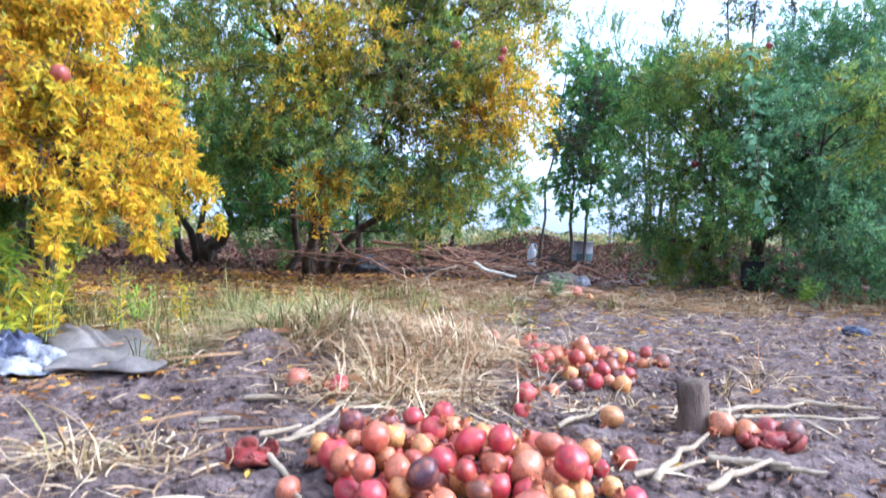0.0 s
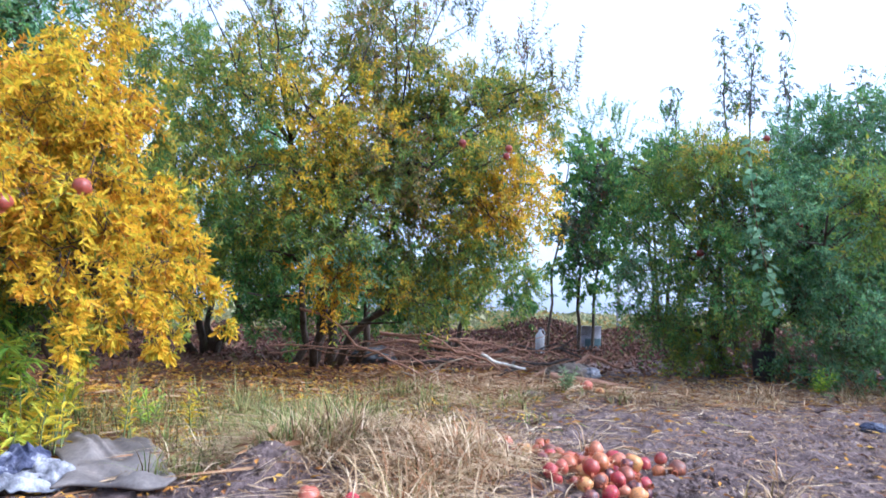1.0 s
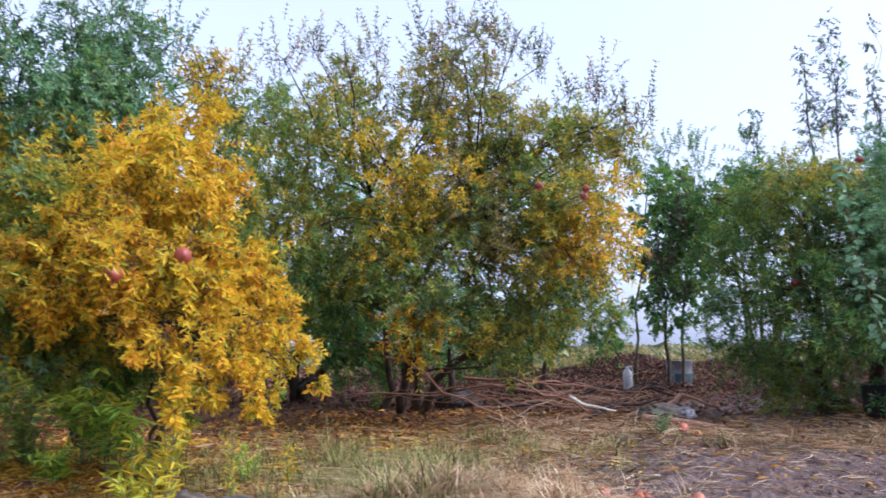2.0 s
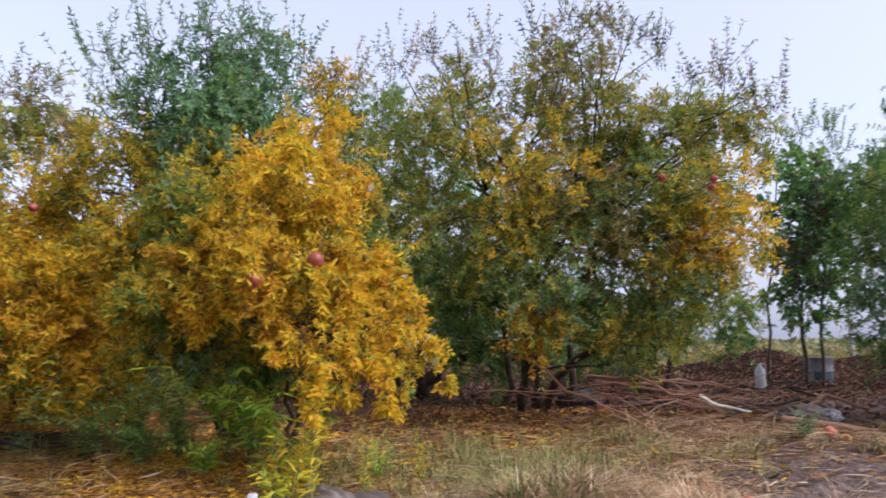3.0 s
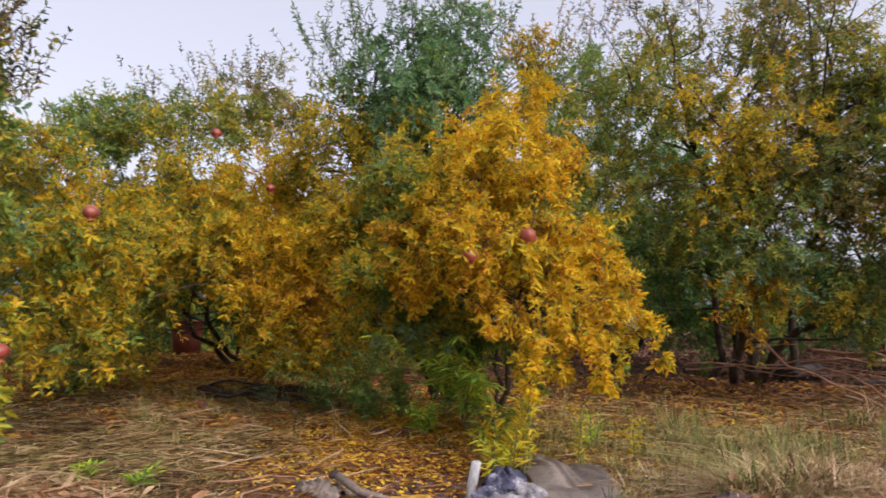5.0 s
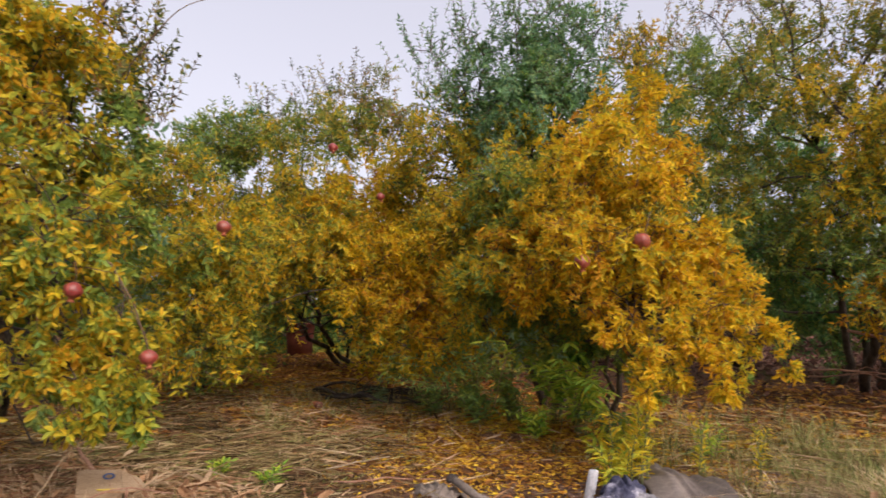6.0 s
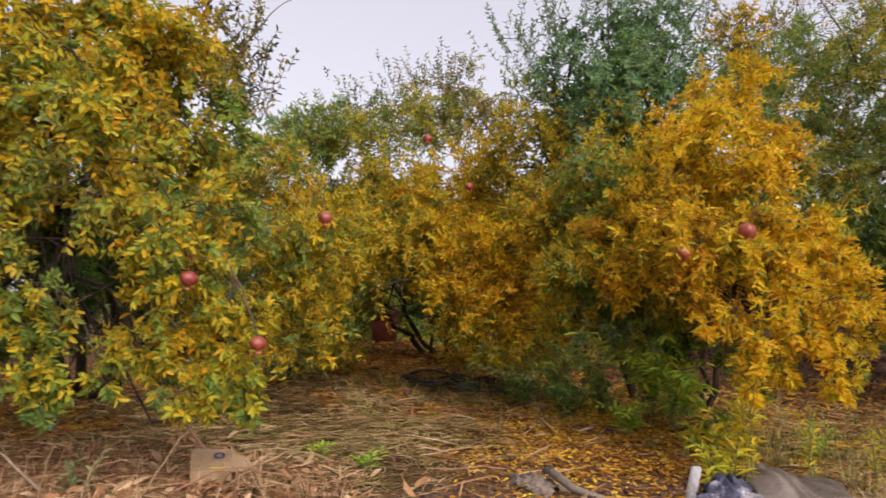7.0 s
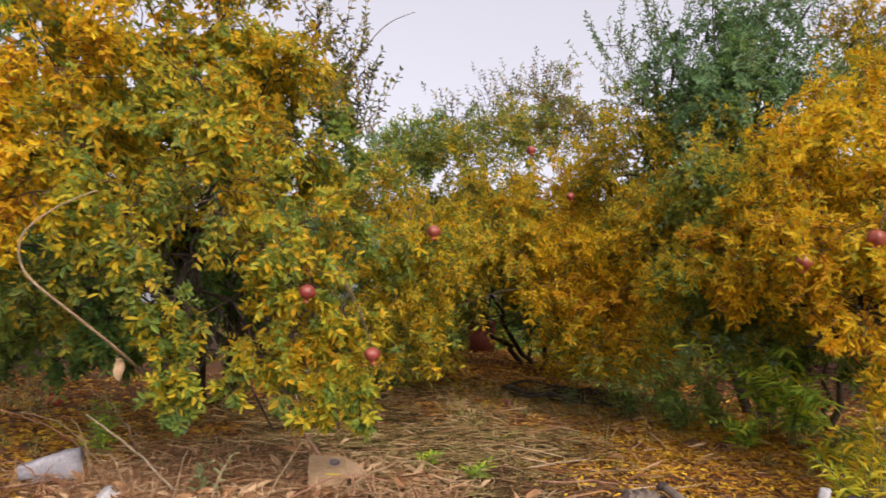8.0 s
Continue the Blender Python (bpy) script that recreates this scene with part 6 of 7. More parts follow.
def weed(x, y, h, tone, seed, label, lean=(0, 0), ln=0.1, stalks=5, per=14, wide=0.35, bare=0.2):
    """A leafy weed: stalks that rise and arch outwards, each with paired lance leaves."""
    rnd = np.random.default_rng(seed)
    root = thing("weed", label, "weed", on(x, y), "weeds under the trees")
    if tone not in LEAF_SHAPES:
        one = Acc([WEED[tone]])
        leaves(one, np.zeros((1, 3)), np.array([[1.0, 0, 0]]), np.array([[0, 0, 1.0]]), np.ones(1), np.full(1, 0.24), 0)
        LEAF_SHAPES[tone] = one.mesh("leaf")
    s = np.linspace(0, 1, 9)[:, None]
    for k in range(stalks):
        a, q = 6.28 * (k + rnd.uniform(-0.3, 0.3)) / stalks, h * rnd.uniform(0.65, 1.1)
        out = np.array([math.cos(a), math.sin(a), 0]) * wide * rnd.uniform(0.3, 1.3) + np.array([lean[0], lean[1], 0])
        bow = min(0.8, float(np.linalg.norm(out)))
        p = np.array([rnd.normal(0, 0.03), rnd.normal(0, 0.03), -0.02]) + out * q * s ** 1.6 + np.array([0, 0, 1.0]) * q * (s * (1 + 0.4 * bow) - 0.75 * bow * s ** 2.4)
        acc = Acc([STEM])
        tube(acc, p, np.linspace(0.0045, 0.0015, 9), 4)
        stalk = under("leafy_stalk", acc.mesh("leafy_stalk"), root)
        for i in range(per):
            t = bare + (1 - bare) * (i // 2 * 2 + 1) / per
            at = [float(np.interp(t, s[:, 0], p[:, c])) for c in range(3)]
            way = Vector([float(np.interp(min(t + 0.06, 1), s[:, 0], p[:, c]) - np.interp(t - 0.06, s[:, 0], p[:, c])) for c in range(3)]).normalized()
            flank = way.cross(Vector((rnd.normal(0, 0.5), rnd.normal(0, 0.5), 1.0))).normalized() * (1 if i % 2 else -1)
            d = (way * 0.6 + flank * 0.85 + Vector((rnd.normal(0, 0.2), rnd.normal(0, 0.2), -0.25 + rnd.normal(0, 0.2)))).normalized()
            side = Vector((rnd.normal(0, 0.3), rnd.normal(0, 0.3), 1.0)).cross(d).normalized()
            z = ln * rnd.uniform(0.7, 1.25) * (1.15 - 0.45 * t)
            leaf = under("leaf", LEAF_SHAPES[tone], stalk)
            leaf.matrix_basis = Matrix.LocRotScale(at, Matrix((d, side, d.cross(side))).transposed(), (z, z, z))


FRESH, DUSKY = "fresh green weed with long drooping leaves under the golden tree", "blue-green feathery weed under the golden tree"
SPROUT, SUCKER = "yellow-green sprouting weed on leaf-strewn soil", "yellow-leaved sucker at the foot of the golden tree"
weed(-1.5, 4.75, 0.9, "fresh", 1, FRESH, (0.25, -0.8), 0.13, 10, 22, 0.4, 0.2)
weed(-1.25, 4.6, 0.7, "fresh", 2, FRESH, (0.25, -0.8), 0.13, 9, 20, 0.4, 0.2)
weed(-2.25, 4.8, 0.75, "dusky", 3, DUSKY, (0, -0.7), 0.085, 14, 26, 0.6, 0.1)
weed(-1.85, 4.7, 0.75, "dusky", 4, DUSKY, (0.05, -0.7), 0.085, 14, 26, 0.6, 0.1)
weed(-2.05, 4.55, 0.5, "dusky", 23, DUSKY, (0, -0.5), 0.08, 12, 20, 0.75, 0.1)
weed(-1.5, 4.35, 0.36, "fresh", 22, "low green weed under the golden tree", (0, -0.3), 0.09, 9, 18, 0.7, 0.1)
weed(-1.0, 4.5, 0.4, "dark", 24, "dark green low weed under the golden tree", (0, -0.3), 0.08, 8, 16, 0.7, 0.1)
weed(-2.6, 4.85, 0.6, "dusky", 25, DUSKY, (-0.1, -0.6), 0.08, 10, 18, 0.75, 0.1)
weed(-0.82, 4.4, 0.38, "lime", 41, "lime weed with long upright leaves on fallen leaves", (0, -0.2), 0.15, 4, 10, 0.5, 0.3)
weed(-0.95, 4.1, 0.34, "lime", 42, "lime weed with long upright leaves on fallen leaves", (0.1, -0.2), 0.13, 5, 10, 0.5, 0.2)
weed(-0.66, 3.42, 0.5, "yellow", 5, SPROUT, (0.05, 0), 0.1, 4, 16, 0.3)
weed(-0.72, 3.36, 0.3, "lime", 6, SPROUT, (0.05, -0.1), 0.1, 6, 12, 0.5)
weed(-0.54, 3.48, 0.6, "yellow", 7, "tall " + SUCKER, (0, 0), 0.095, 3, 20, 0.12)
weed(-0.62, 3.55, 0.4, "yellow", 26, SPROUT, (0, 0), 0.08, 7, 12, 0.4)
weed(-0.3, 3.75, 0.42, "yellow", 8, "slender " + SUCKER, (0, 0), 0.06, 4, 16, 0.2)
weed(-0.05, 3.95, 0.4, "yellow", 9, "slender " + SUCKER, (0, 0), 0.06, 3, 16, 0.2)


def arching_weed(pts, tones, ln, seed, label):
    """A long cane that rises, arches over and droops, with paired lance leaves."""
    rnd = np.random.default_rng(seed)
    root = thing("weed", label, "weed", pose(*pts[0]), "weeds under the trees")
    q = smooth_line(pts, 22) - np.array(pts[0])
    acc = Acc([DRYSTALK])
    tube(acc, q, np.linspace(0.004, 0.0015, 22), 5)
    stalk = under("leafy_stalk", acc.mesh("leafy_stalk", True), root)
    for i in range(9, 22):
        for side in (-1, 1):
            d = Vector(q[min(i + 1, 21)] - q[i - 1]).normalized()
            out = Vector((side * 0.8, -0.35, -0.25)) + d * 0.7 + Vector(rnd.normal(0, 0.38, 3))
            d = out.normalized()
            e = Vector((rnd.normal(0, 0.3), -0.5, 1)).cross(d).normalized()
            k = ln * rnd.uniform(0.7, 1.2)
            leaf = under("leaf", LEAF_SHAPES[tones[int(rnd.integers(len(tones)))]], stalk)
            leaf.matrix_basis = Matrix.LocRotScale(q[i], Matrix((d, e, d.cross(e))).transposed(), (k, k, k))


arching_weed([(-2.1, 4.85, gz(-2.1, 4.85) - 0.02), (-1.80, 4.29, 0.32), (-1.65, 4.12, 0.69), (-1.50, 4.23, 0.80), (-1.34, 4.34, 0.71), (-1.20, 4.36, 0.55), (-1.11, 4.27, 0.39)], ("fresh", "lime", "yellow"), 0.085, 71, "arching green weed cane with paired drooping lance leaves")
arching_weed([(-1.55, 4.64, gz(-1.55, 4.64) - 0.02), (-1.50, 4.59, 0.55), (-1.45, 4.62, 0.76), (-1.36, 4.65, 0.76), (-1.27, 4.67, 0.63), (-1.21, 4.67, 0.44), (-1.16, 4.66, 0.26)], ("fresh", "lime"), 0.11, 72, "arching green weed cane with paired drooping lance leaves")
weed(-0.35, 4.5, 0.3, "fresh", 37, "green sprouting weed at the foot of the golden tree", (0, -0.1), 0.07, 6, 12)
weed(-3.3, 5.0, 0.3, "pale", 11, "grey-green weed in the straw", (0, 0), 0.08, 7)
weed(-2.4, 2.6, 0.14, "fresh", 12, "small green weed growing through straw", (0, 0), 0.07, 9, 10)
weed(-2.75, 2.55, 0.14, "fresh", 13, "small green weed growing through straw", (0, 0), 0.07, 7, 10)
weed(-3.05, 1.28, 0.32, "pale", 14, "pale green weed beside the dry stalks", (0, 0), 0.06, 3)
weed(-4.4, 1.3, 0.4, "fresh", 15, "green weed under the leaning tree", (0, 0), 0.08, 8)
weed(5.35, 5.55, 0.3, "fresh", 16, "pale green weed at the edge of the dark tree", (0, 0), 0.08, 6)
weed(2.85, 5.6, 0.25, "pale", 17, "pale green weed by the rotten log", (0, 0), 0.07, 6)


# ---- ground cover ----
def scatter(rng, boxes):
    """Points strewn in soft-edged patches: centre, half sizes, count."""
    out = []
    for cx, cy, sx, sy, n in boxes:
        out.append(np.stack([cx + rng.normal(0, sx, n), cy + rng.normal(0, sy, n)], -1))
    return np.concatenate(out)


def heights(p):
    return rough_rise(p[:, 0], p[:, 1])


def strands(acc, rng, p, ln, w, mat, loft=0.018):
    """Thin bent stems lying on the ground."""
    n = len(p)
    a = rng.uniform(0, 6.283, n)
    d = np.stack([np.cos(a), np.sin(a), rng.normal(0.02, 0.1, n)], -1)
    side = np.stack([-np.sin(a), np.cos(a), np.zeros(n)], -1)
    c = np.concatenate([p, (heights(p) + np.abs(rng.normal(0, loft, n)) + 0.005)[:, None]], 1)
    bow = (rng.normal(0, 0.16, n) * ln)[:, None]
    up = np.array([0, 0, 1.0]) * (rng.uniform(-0.03, 0.1, n) * ln)[:, None]
    half = d * ln[:, None] * 0.5
    edge = unit(side + np.array([0, 0, 1.0]) * rng.normal(0, 0.6, n)[:, None])
    rows = []
    for q, ww in ((-1, 0.7), (-0.3, 1.0), (0.35, 0.9), (1, 0.25)):
        m = c + half * q + (side * bow + up) * (1 - q * q)
        rows += [m - edge * (w * ww)[:, None], m + edge * (w * ww)[:, None]]
    k = (np.arange(n) * 8)[:, None]
    acc.add(np.stack(rows, 1), np.concatenate([k + np.array([0, 1, 3, 2]), k + np.array([2, 3, 5, 4]), k + np.array([4, 5, 7, 6])], 1).reshape(-1, 4), mat)


def straw_cover():
    rng = np.random.default_rng(41)
    p = scatter(rng, ((1.0, 3.1, 0.35, 0.28, 6500), (1.4, 3.6, 0.8, 0.8, 1000), (3.4, 3.6, 1.2, 1.2, 350), (-2.9, 1.7, 0.6, 0.35, 5500), (-3.3, 1.3, 0.4, 0.3, 4500),
                      (0.9, 4.4, 0.6, 0.6, 1700), (2.8, 6.0, 0.7, 0.4, 4200), (1.4, 2.2, 0.7, 0.5, 200), (-0.05, 1.65, 0.2, 0.18, 700), (5.0, 5.4, 1.2, 0.4, 1300), (0.9, 2.45, 0.25, 0.2, 1200), (2.4, 2.1, 0.4, 0.15, 220), (3.6, 5.6, 1.0, 0.5, 1500)))
    lie = np.sin(3.9 * p[:, 0] + 1.9 * np.sin(2.7 * p[:, 1])) * np.sin(4.7 * p[:, 1] + 1.5 * np.sin(3.3 * p[:, 0])) + rng.normal(0, 0.35, len(p))
    bank = (p[:, 0] > -0.5) & (p[:, 0] < 0.58) & (p[:, 1] > 1.95) & (p[:, 1] < 2.9) & (rng.uniform(0, 1, len(p)) > 0.12)
    p = p[(p[:, 1] > 0.3) & (lie > -0.35) & ~bank]
    acc = Acc([STRAW, HAY])
    dull = ((p[:, 0] < -1) & (p[:, 1] > 1.3) & (rng.uniform(0, 1, len(p)) < 0.6)).astype(int)
    near = np.where(((p[:, 1] < 2.7) & (p[:, 0] > -1)) | ((p[:, 1] < 5) & (p[:, 0] > 1.7)), 0.16, 0.6)
    strands(acc, rng, p, np.minimum(rng.gamma(3.0, 0.06, len(p)).clip(0.04, 0.6), near), rng.uniform(0.0015, 0.0042, len(p)), dull.repeat(3))
    tagged(new("straw", acc.mesh("straw")), "trampled dry straw strewn over the soil", "straw", kind="stuff")


def hay_cover():
    """Weathered grey-tan hay under and before the yellow trees, thinning towards the bare soil."""
    rng = np.random.default_rng(42)
    p = scatter(rng, ((-3.4, 3.2, 0.7, 0.8, 17000), (-4.4, 3.6, 0.8, 0.9, 9000), (-2.9, 2.3, 0.45, 0.3, 6000), (-2.7, 2.9, 0.3, 0.4, 2500), (-4.6, 5.0, 1.2, 0.8, 5000), (-4.2, 2.2, 0.9, 0.8, 3000), (0.2, 4.9, 0.8, 0.6, 4500), (-0.4, 5.8, 1.6, 0.8, 2500)))
    lie = np.sin(2.9 * p[:, 0] + 1.9 * np.sin(2.7 * p[:, 1])) * np.sin(3.7 * p[:, 1] + 1.5 * np.sin(3.3 * p[:, 0])) + rng.normal(0, 0.35, len(p))
    p = p[(lie > -0.4) & (p[:, 1] > 1.2)]
    acc = Acc([HAY, STRAW, GRASS])
    strands(acc, rng, p, rng.gamma(3.0, 0.055, len(p)).clip(0.05, 0.5), rng.uniform(0.0015, 0.0048, len(p)), rng.choice(3, len(p), p=[0.78, 0.1, 0.12]).repeat(3))
    tagged(new("hay", acc.mesh("hay")), "weathered grey-tan hay matted over the soil", "hay", kind="stuff")


def curled_leaves():
    """Large curled brown leaves and scraps of husk among the straw in the foreground."""
    rng = np.random.default_rng(49)
    p = scatter(rng, ((-2.9, 1.5, 0.4, 0.3, 480), (-3.4, 1.1, 0.3, 0.25, 320), (-2.5, 2.1, 0.4, 0.3, 260), (1.0, 3.2, 0.4, 0.4, 60)))
    n = len(p)
    a = rng.uniform(0, 6.283, n)
    d = np.stack([np.cos(a), np.sin(a), rng.normal(0.25, 0.35, n)], -1)
    ln = rng.uniform(0.05, 0.12, n)
    q = np.concatenate([p, (heights(p) + np.abs(rng.normal(0, 0.02, n)) + 0.012)[:, None]], 1)
    acc = Acc([DRYSTALK])
    leaves(acc, q, d, np.tile([0.0, 0, 1], (n, 1)) + rng.normal(0, 0.7, (n, 3)), ln, ln * rng.uniform(0.2, 0.45, n), 0, True, 0.2)
    tagged(new("curled_leaves", acc.mesh("curled_leaves")), "curled brown leaves and husks among the straw", "leaves", kind="stuff")


def chaff():
    """Small broken bits of straw and bark on the bare soil."""
    rng = np.random.default_rng(48)
    p = scatter(rng, ((1.2, 2.0, 0.8, 0.5, 1500), (3.0, 3.2, 1.0, 0.8, 2200), (4.3, 4.3, 0.7, 0.5, 1600), (2.0, 1.8, 0.5, 0.4, 700), (-0.5, 2.8, 0.6, 0.4, 700), (-1.8, 3.0, 0.5, 0.3, 700)))
    n = len(p)
    a = rng.uniform(0, 6.283, n)
    d = np.stack([np.cos(a), np.sin(a), rng.normal(0.1, 0.3, n)], -1)
    ln = rng.gamma(3.0, 0.011, n).clip(0.01, 0.09)
    q = np.concatenate([p, (heights(p) + 0.008)[:, None]], 1)
    acc = Acc([STRAW, DRYSTALK])
    leaves(acc, q, d, np.tile([0.0, 0, 1], (n, 1)) + rng.normal(0, 0.6, (n, 3)), ln, rng.uniform(0.003, 0.01, n), rng.integers(0, 2, n), False)
    tagged(new("chaff", acc.mesh("chaff")), "small broken bits of straw on bare soil", "chaff", kind="stuff")


def blades(acc, rng, p, h, lean, w, mat):
    """Upright bent blades of three joints."""
    n = len(p)
    a = rng.uniform(0, 6.283, n)
    out = np.stack([np.cos(a), np.sin(a), np.zeros(n)], -1)
    side = np.stack([-np.sin(a), np.cos(a), np.zeros(n)], -1)
    b = np.concatenate([p, heights(p)[:, None] - 0.01], 1)
    rows = []
    for t, ww in ((0, 1.0), (0.45, 0.8), (0.8, 0.5), (1.0, 0.08)):
        c = b + out * (lean * h * t * t)[:, None] + np.array([0, 0, 1.0]) * (h * (t - 0.35 * lean * t * t))[:, None]
        rows += [c - side * (w * ww)[:, None], c + side * (w * ww)[:, None]]
    v = np.stack(rows, 1)
    k = (np.arange(n) * 8)[:, None]
    f = np.concatenate([k + np.array([0, 1, 3, 2]), k + np.array([2, 3, 5, 4]), k + np.array([4, 5, 7, 6])], 1).reshape(-1, 4)
    acc.add(v, f, mat)


def tufts(name, label, seed, patches, mat, hmin, hmax, lean, wide=1.0, upright=0.1):
    rng = np.random.default_rng(seed)
    acc = Acc(mat)
    for cx, cy, sx, sy, n in patches:
        c = np.stack([cx + rng.normal(0, sx, n), cy + rng.normal(0, sy, n)], -1)
        lush = np.sin(4.3 * c[:, 0] + 1.7 * np.sin(2.9 * c[:, 1])) * np.sin(5.1 * c[:, 1] + 1.3 * np.sin(3.7 * c[:, 0])) + rng.normal(0, 0.25, n)
        ok = (lush > -0.3) & ~((np.abs(c[:, 0] - 1.25) < 0.2) & (np.abs(c[:, 1] - 3.75) < 0.3)) & ~((c[:, 0] > -0.4) & (c[:, 0] < 0.6) & (c[:, 1] > 1.9) & (c[:, 1] < 2.93))
        c, lush = c[ok], lush[ok]
        n = len(c)
        p = np.repeat(c, 14, 0) + rng.normal(0, 0.022, (n * 14, 2))
        k = len(p)
        blades(acc, rng, p, rng.uniform(hmin, hmax, k) * np.repeat(rng.uniform(0.45, 1.1, n) * (0.85 + 0.5 * lush).clip(0.35, 1.5), 14), rng.uniform(upright, lean, k), rng.uniform(0.0015, 0.0032, k) * wide, rng.integers(0, len(mat), k).repeat(3))
    tagged(new(name, acc.mesh(name)), label, "grass", kind="stuff")


def fallen_leaves():
    rng = np.random.default_rng(43)
    p = scatter(rng, ((-7, 1.6, 1.4, 1.0, 3000), (0.2, 5.8, 1.4, 0.6, 1000), (0.6, 6.5, 1.3, 0.5, 1600), (-3.6, 5.6, 1.3, 0.9, 14000), (-5.6, 6.6, 1.6, 1.2, 12000), (-4.6, 4.2, 1.2, 0.8, 3500), (1.0, 7.4, 1.4, 0.8, 4500), (-4.6, 2.1, 0.9, 0.7, 8000), (-3.6, 1.7, 0.45, 0.4, 2600),
                      (-0.5, 2.8, 0.7, 0.35, 350), (2, 3, 2, 1.5, 500), (5.5, 6.2, 1.6, 0.8, 1800), (-7, 7.8, 2, 1.5, 5000)))
    rest = len(p)
    p = np.concatenate([p, scatter(rng, ((-1.0, 4.6, 0.8, 0.6, 10000), (-2.0, 4.6, 0.7, 0.7, 9500), (-1.0, 3.6, 0.6, 0.25, 900), (-1.7, 3.7, 0.45, 0.4, 1700), (-2.3, 4.1, 0.5, 0.5, 2800), (-1.6, 3.1, 0.5, 0.25, 350), (-0.6, 5.2, 0.7, 0.5, 2600), (0.4, 5.2, 0.7, 0.5, 2600), (-0.3, 4.3, 0.4, 0.4, 900), (-4.2, 1.6, 0.8, 0.6, 8000), (-3.0, 5.4, 0.7, 0.6, 3000)))])
    n = len(p)
    a = rng.uniform(0, 6.283, n)
    d = np.stack([np.cos(a), np.sin(a), rng.normal(0, 0.2, n)], -1)
    ln = rng.uniform(0.03, 0.065, n) * (1 + 0.5 * (np.hypot(p[:, 0], p[:, 1]) > 5))
    q = np.concatenate([p, (heights(p) + np.abs(rng.normal(0, 0.008, n)) + 0.006)[:, None]], 1)
    acc = Acc([LITTER, YLITTER])
    leaves(acc, q, d, np.tile([0.0, 0, 1], (n, 1)) + rng.normal(0, 0.35, (n, 3)), ln, ln * 0.36, (np.arange(n) >= rest).astype(int), False)
    tagged(new("fallen_leaves", acc.mesh("fallen_leaves")), "yellow and brown fallen leaves strewn over the soil", "leaves", kind="stuff")


def clods():
    rng = np.random.default_rng(44)
    bm = bmesh.new()
    bmesh.ops.create_icosphere(bm, subdivisions=1, radius=1)
    vs = np.array([v.co[:] for v in bm.verts])
    fs = np.array([[v.index for v in f.verts] + [f.verts[2].index] for f in bm.faces])
    bm.free()
    me = bpy.data.meshes.new("clods")
    n = 14500
    p = scatter(rng, ((1.6, 2.0, 1.1, 0.8, 9200), (3.6, 3.6, 1.2, 1.0, 1600), (-0.6, 2.7, 0.8, 0.5, 1200), (-1.7, 3.5, 0.5, 0.4, 1500), (1.3, 4.3, 0.6, 0.5, 1000)))
    r = rng.gamma(1.8, 0.0035, n).clip(0.003, 0.028)
    v = vs[None] * rng.uniform(0.55, 1.45, (n, len(vs), 1)) * r[:, None, None] * np.array([1, 1, 0.7]) + np.concatenate([p, (heights(p) + r * 0.3)[:, None]], 1)[:, None, :]
    f = (fs[:, :3][None] + (np.arange(n) * len(vs))[:, None, None]).reshape(-1, 3)
    me.from_pydata(v.reshape(-1, 3).tolist(), [], f.tolist())
    me.materials.append(SOIL)
    me.polygons.foreach_set("use_smooth", [True] * len(me.polygons))
    tagged(new("clods", me), "loose dark clods of earth", "soil", kind="stuff")


def stalk_litter():
    """Brown broken stalks and dry leaves, coarser than the straw."""
    rng = np.random.default_rng(46)
    p = scatter(rng, ((-2.9, 1.8, 0.5, 0.35, 1700), (-3.6, 1.4, 0.4, 0.4, 1300), (-3.2, 3.4, 0.9, 0.9, 500), (-4.2, 4.8, 1.2, 0.9, 700), (-2.2, 4.4, 0.9, 0.5, 200), (3.8, 5.8, 1.2, 0.5, 700), (0.4, 5.6, 1.0, 0.5, 600), (2.4, 6.3, 0.9, 0.5, 700), (2.0, 7.1, 0.55, 0.3, 1000), (0.8, 3.6, 0.8, 0.7, 300), (-1.0, 4.2, 1.2, 0.6, 100)))
    n = len(p)
    a = rng.uniform(0, 6.283, n)
    d = np.stack([np.cos(a), np.sin(a), rng.normal(0.08, 0.15, n)], -1)
    ln = rng.gamma(3.0, 0.06, n).clip(0.06, 0.5)
    q = np.concatenate([p, (heights(p) + np.abs(rng.normal(0, 0.03, n)) + 0.01)[:, None]], 1) - d * ln[:, None] * 0.5
    acc = Acc([DRYSTALK])
    leaves(acc, q, d, np.tile([0.0, 0, 1], (n, 1)) + rng.normal(0, 0.6, (n, 3)), ln, rng.uniform(0.005, 0.013, n), 0, True, 0.03)
    tagged(new("stalk_litter", acc.mesh("stalk_litter")), "broken brown stalks and curled dry leaves on the straw", "litter", kind="stuff")


straw_cover()
hay_cover()
curled_leaves()
chaff()
stalk_litter()
tufts("dry_grass", "standing dry straw-coloured grass between the heaps and trees", 51, ((0.9, 3.05, 0.27, 0.2, 520), (0.62, 2.95, 0.1, 0.07, 60), (0.7, 3.45, 0.3, 0.22, 360), (1.15, 3.35, 0.16, 0.2, 120), (1.2, 4.5, 0.45, 0.4, 70), (0.95, 2.55, 0.18, 0.15, 50), (2.5, 6.2, 0.5, 0.4, 120), (1.3, 2.6, 0.4, 0.3, 25), (5.2, 5.5, 1.0, 0.3, 120), (3.2, 2.6, 0.7, 0.4, 15), (0.02, 1.65, 0.16, 0.12, 26)), [STRAW, STRAW, STRAW, HAY], 0.11, 0.3, 2.6, 1.5, 0.5)
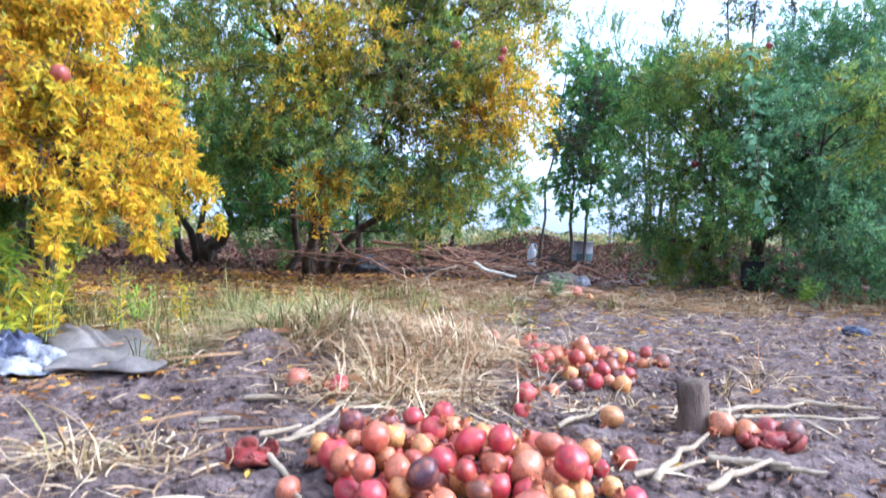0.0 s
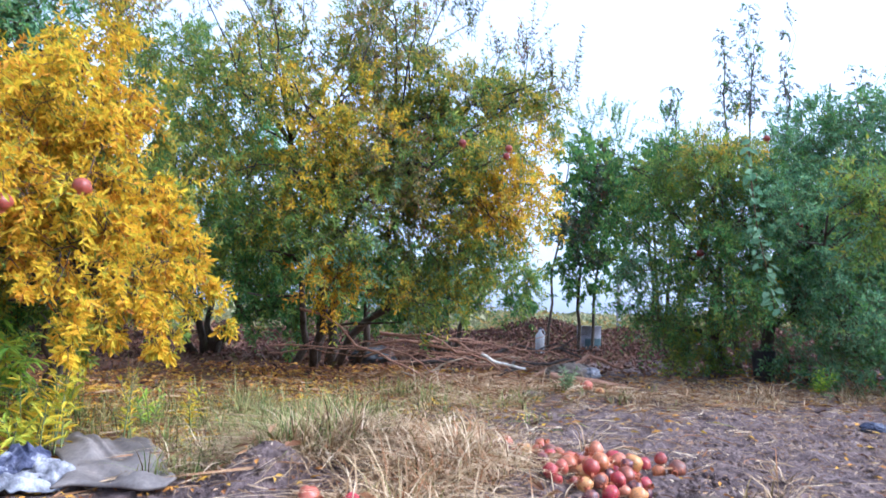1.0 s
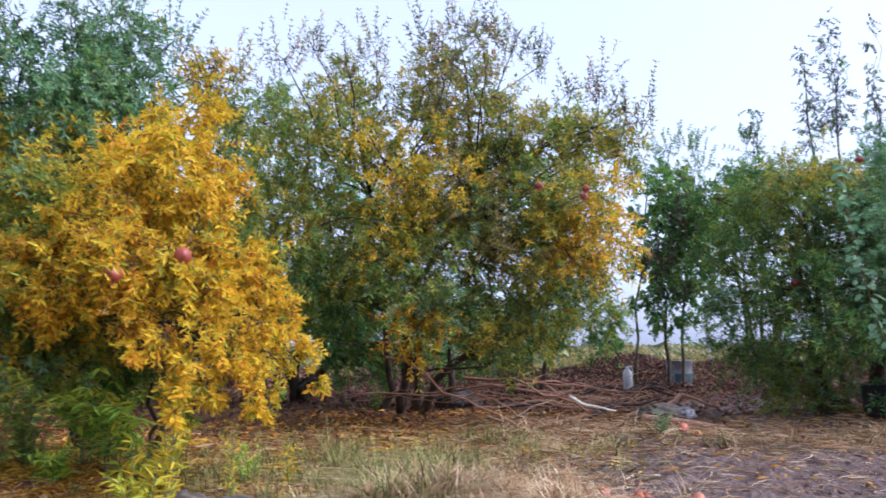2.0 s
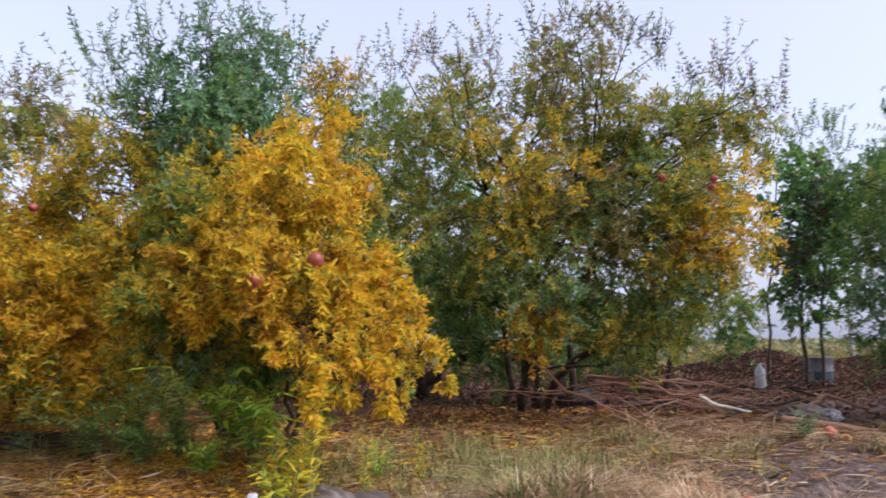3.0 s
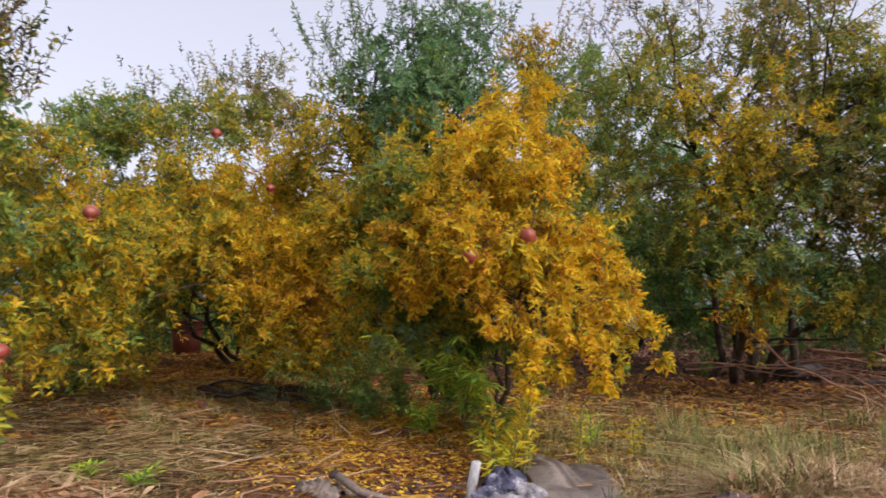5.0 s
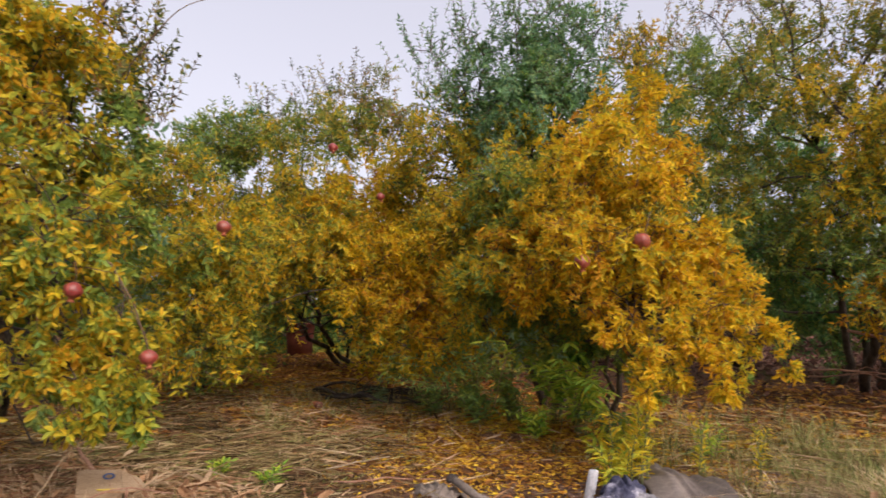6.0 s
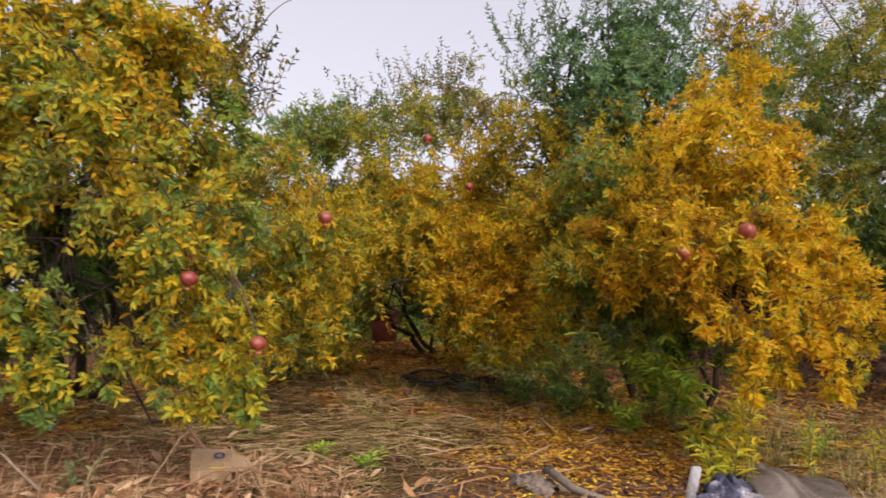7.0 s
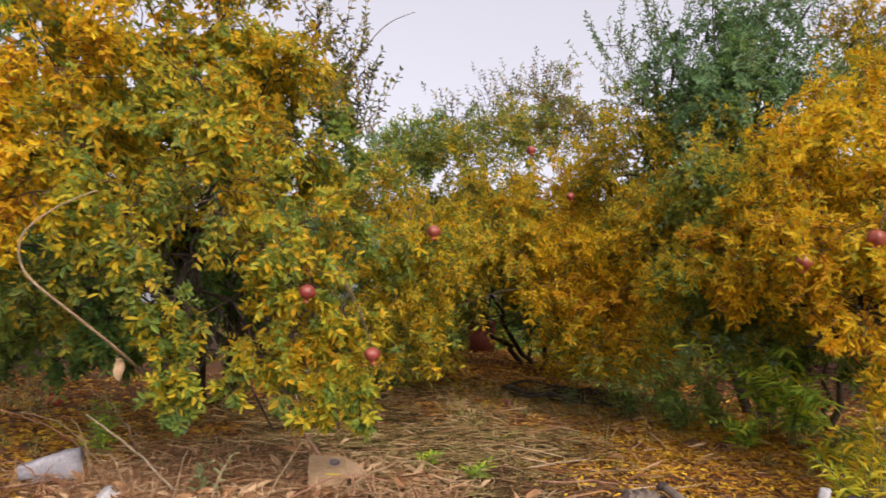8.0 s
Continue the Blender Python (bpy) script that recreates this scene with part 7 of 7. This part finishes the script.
tufts("fading_grass", "half-green tufted grass before the trees", 52, ((0.42, 3.6, 0.2, 0.28, 220), (0.25, 4.5, 0.45, 0.35, 190), (0.9, 4.7, 0.4, 0.3, 90), (1.2, 5.2, 0.5, 0.4, 80), (-2.7, 5.2, 0.9, 0.6, 90), (-3.2, 5.6, 0.4, 0.3, 80), (-0.45, 4.8, 0.5, 0.45, 120), (0.5, 5.6, 0.6, 0.4, 90), (-3.6, 4.2, 0.8, 0.7, 70), (0.0, 5.6, 0.8, 0.4, 60), (2.6, 5.5, 0.4, 0.25, 40), (-6.6, 1.4, 1.2, 0.8, 160), (0.35, 3.12, 0.2, 0.13, 170), (0.55, 3.05, 0.14, 0.08, 60)), [GRASS, GRASS, HAY], 0.1, 0.3, 1.8, 1.35)
tufts("dry_stalk_tangle", "bent reddish-tan dry stalks standing in the straw", 53, ((-3.3, 1.25, 0.25, 0.22, 60), (-3.0, 1.45, 0.25, 0.15, 50), (-3.7, 1.1, 0.25, 0.2, 40), (-2.35, 2.05, 0.15, 0.15, 20), (-3.2, 1.5, 0.4, 0.3, 60)), [DRYSTALK], 0.08, 0.26, 1.7, 1.7)
fallen_leaves()
clods()


# ---- the bank of withered growth at the boundary, and the field beyond ----
def thicket(name, label, category, seed, x0, x1, yc, depth, h, n, ln, mat):
    rng = np.random.default_rng(seed)
    x = rng.uniform(x0, x1, n)
    y = yc - 0.2 * (x - 6) + rng.normal(0, depth, n)
    top = h * (0.55 + 0.45 * np.sin(x * 1.7) * np.sin(x * 0.63 + 1)) * np.exp(-((y - yc + 0.2 * (x - 6)) / (depth * 1.6)) ** 2)
    z = rise(x, y) + rng.uniform(0, 1, n) * top
    a = rng.uniform(0, 6.283, n)
    d = np.stack([np.cos(a), np.sin(a), rng.normal(0.2, 0.5, n)], -1)
    s = ln * rng.uniform(0.5, 1.4, n)
    acc = Acc([mat])
    leaves(acc, np.stack([x, y, z], -1), d, rng.normal(0, 1, (n, 3)) + [0, 0, 0.6], s, s * 0.45, 0, False)
    tagged(new(name, acc.mesh(name)), label, category, kind="stuff")


thicket("withered_hedge", "low bank of withered reddish-brown growth at the boundary", "undergrowth", 61, 1.5, 15, 16.6, 1.1, 0.55, 42000, 0.1, BROWNLEAF)
thicket("withered_hedge", "low withered undergrowth behind the orchard trees", "undergrowth", 62, -16, 2.5, 17.0, 1.8, 0.8, 16000, 0.16, BROWNLEAF)
thicket("withered_litter", "withered stalks and leaves littering the soil behind the brush pile", "litter", 65, -6, 11, 11.5, 2.6, 0.16, 16000, 0.1, BROWNLEAF)
thicket("orchard_undergrowth", "dim leafy undergrowth between the back trees", "undergrowth", 66, -15, -3, 9.0, 1.4, 1.5, 26000, 0.1, LEAF["n"])
thicket("boundary_shrubs", "patchy green shrubs along the boundary", "shrubs", 63, -16, 15, 18.5, 1.2, 1.0, 20000, 0.14, LEAF["b"])


def far_field():
    rng = np.random.default_rng(64)
    n = 60000
    r = 24 * (6.0 ** rng.uniform(0, 1, n))
    a = rng.uniform(-1.1, 1.2, n)
    x, y = r * np.sin(a), r * np.cos(a)
    s = 0.012 * r * rng.uniform(0.6, 1.5, n)
    z = rise(x, y) + rng.uniform(0, 1, n) * (0.7 + 0.5 * np.sin(x * 0.21) * np.sin(y * 0.17))
    b = rng.uniform(0, 6.283, n)
    d = np.stack([np.cos(b), np.sin(b), rng.uniform(0, 1.2, n)], -1)
    acc = Acc([FIELD])
    leaves(acc, np.stack([x, y, z], -1), d, rng.normal(0, 1, (n, 3)), s, s * 0.5, 0, False)
    tagged(new("far_field", acc.mesh("far_field")), "pale green crop field reaching to the horizon", "field", kind="stuff")


far_field()
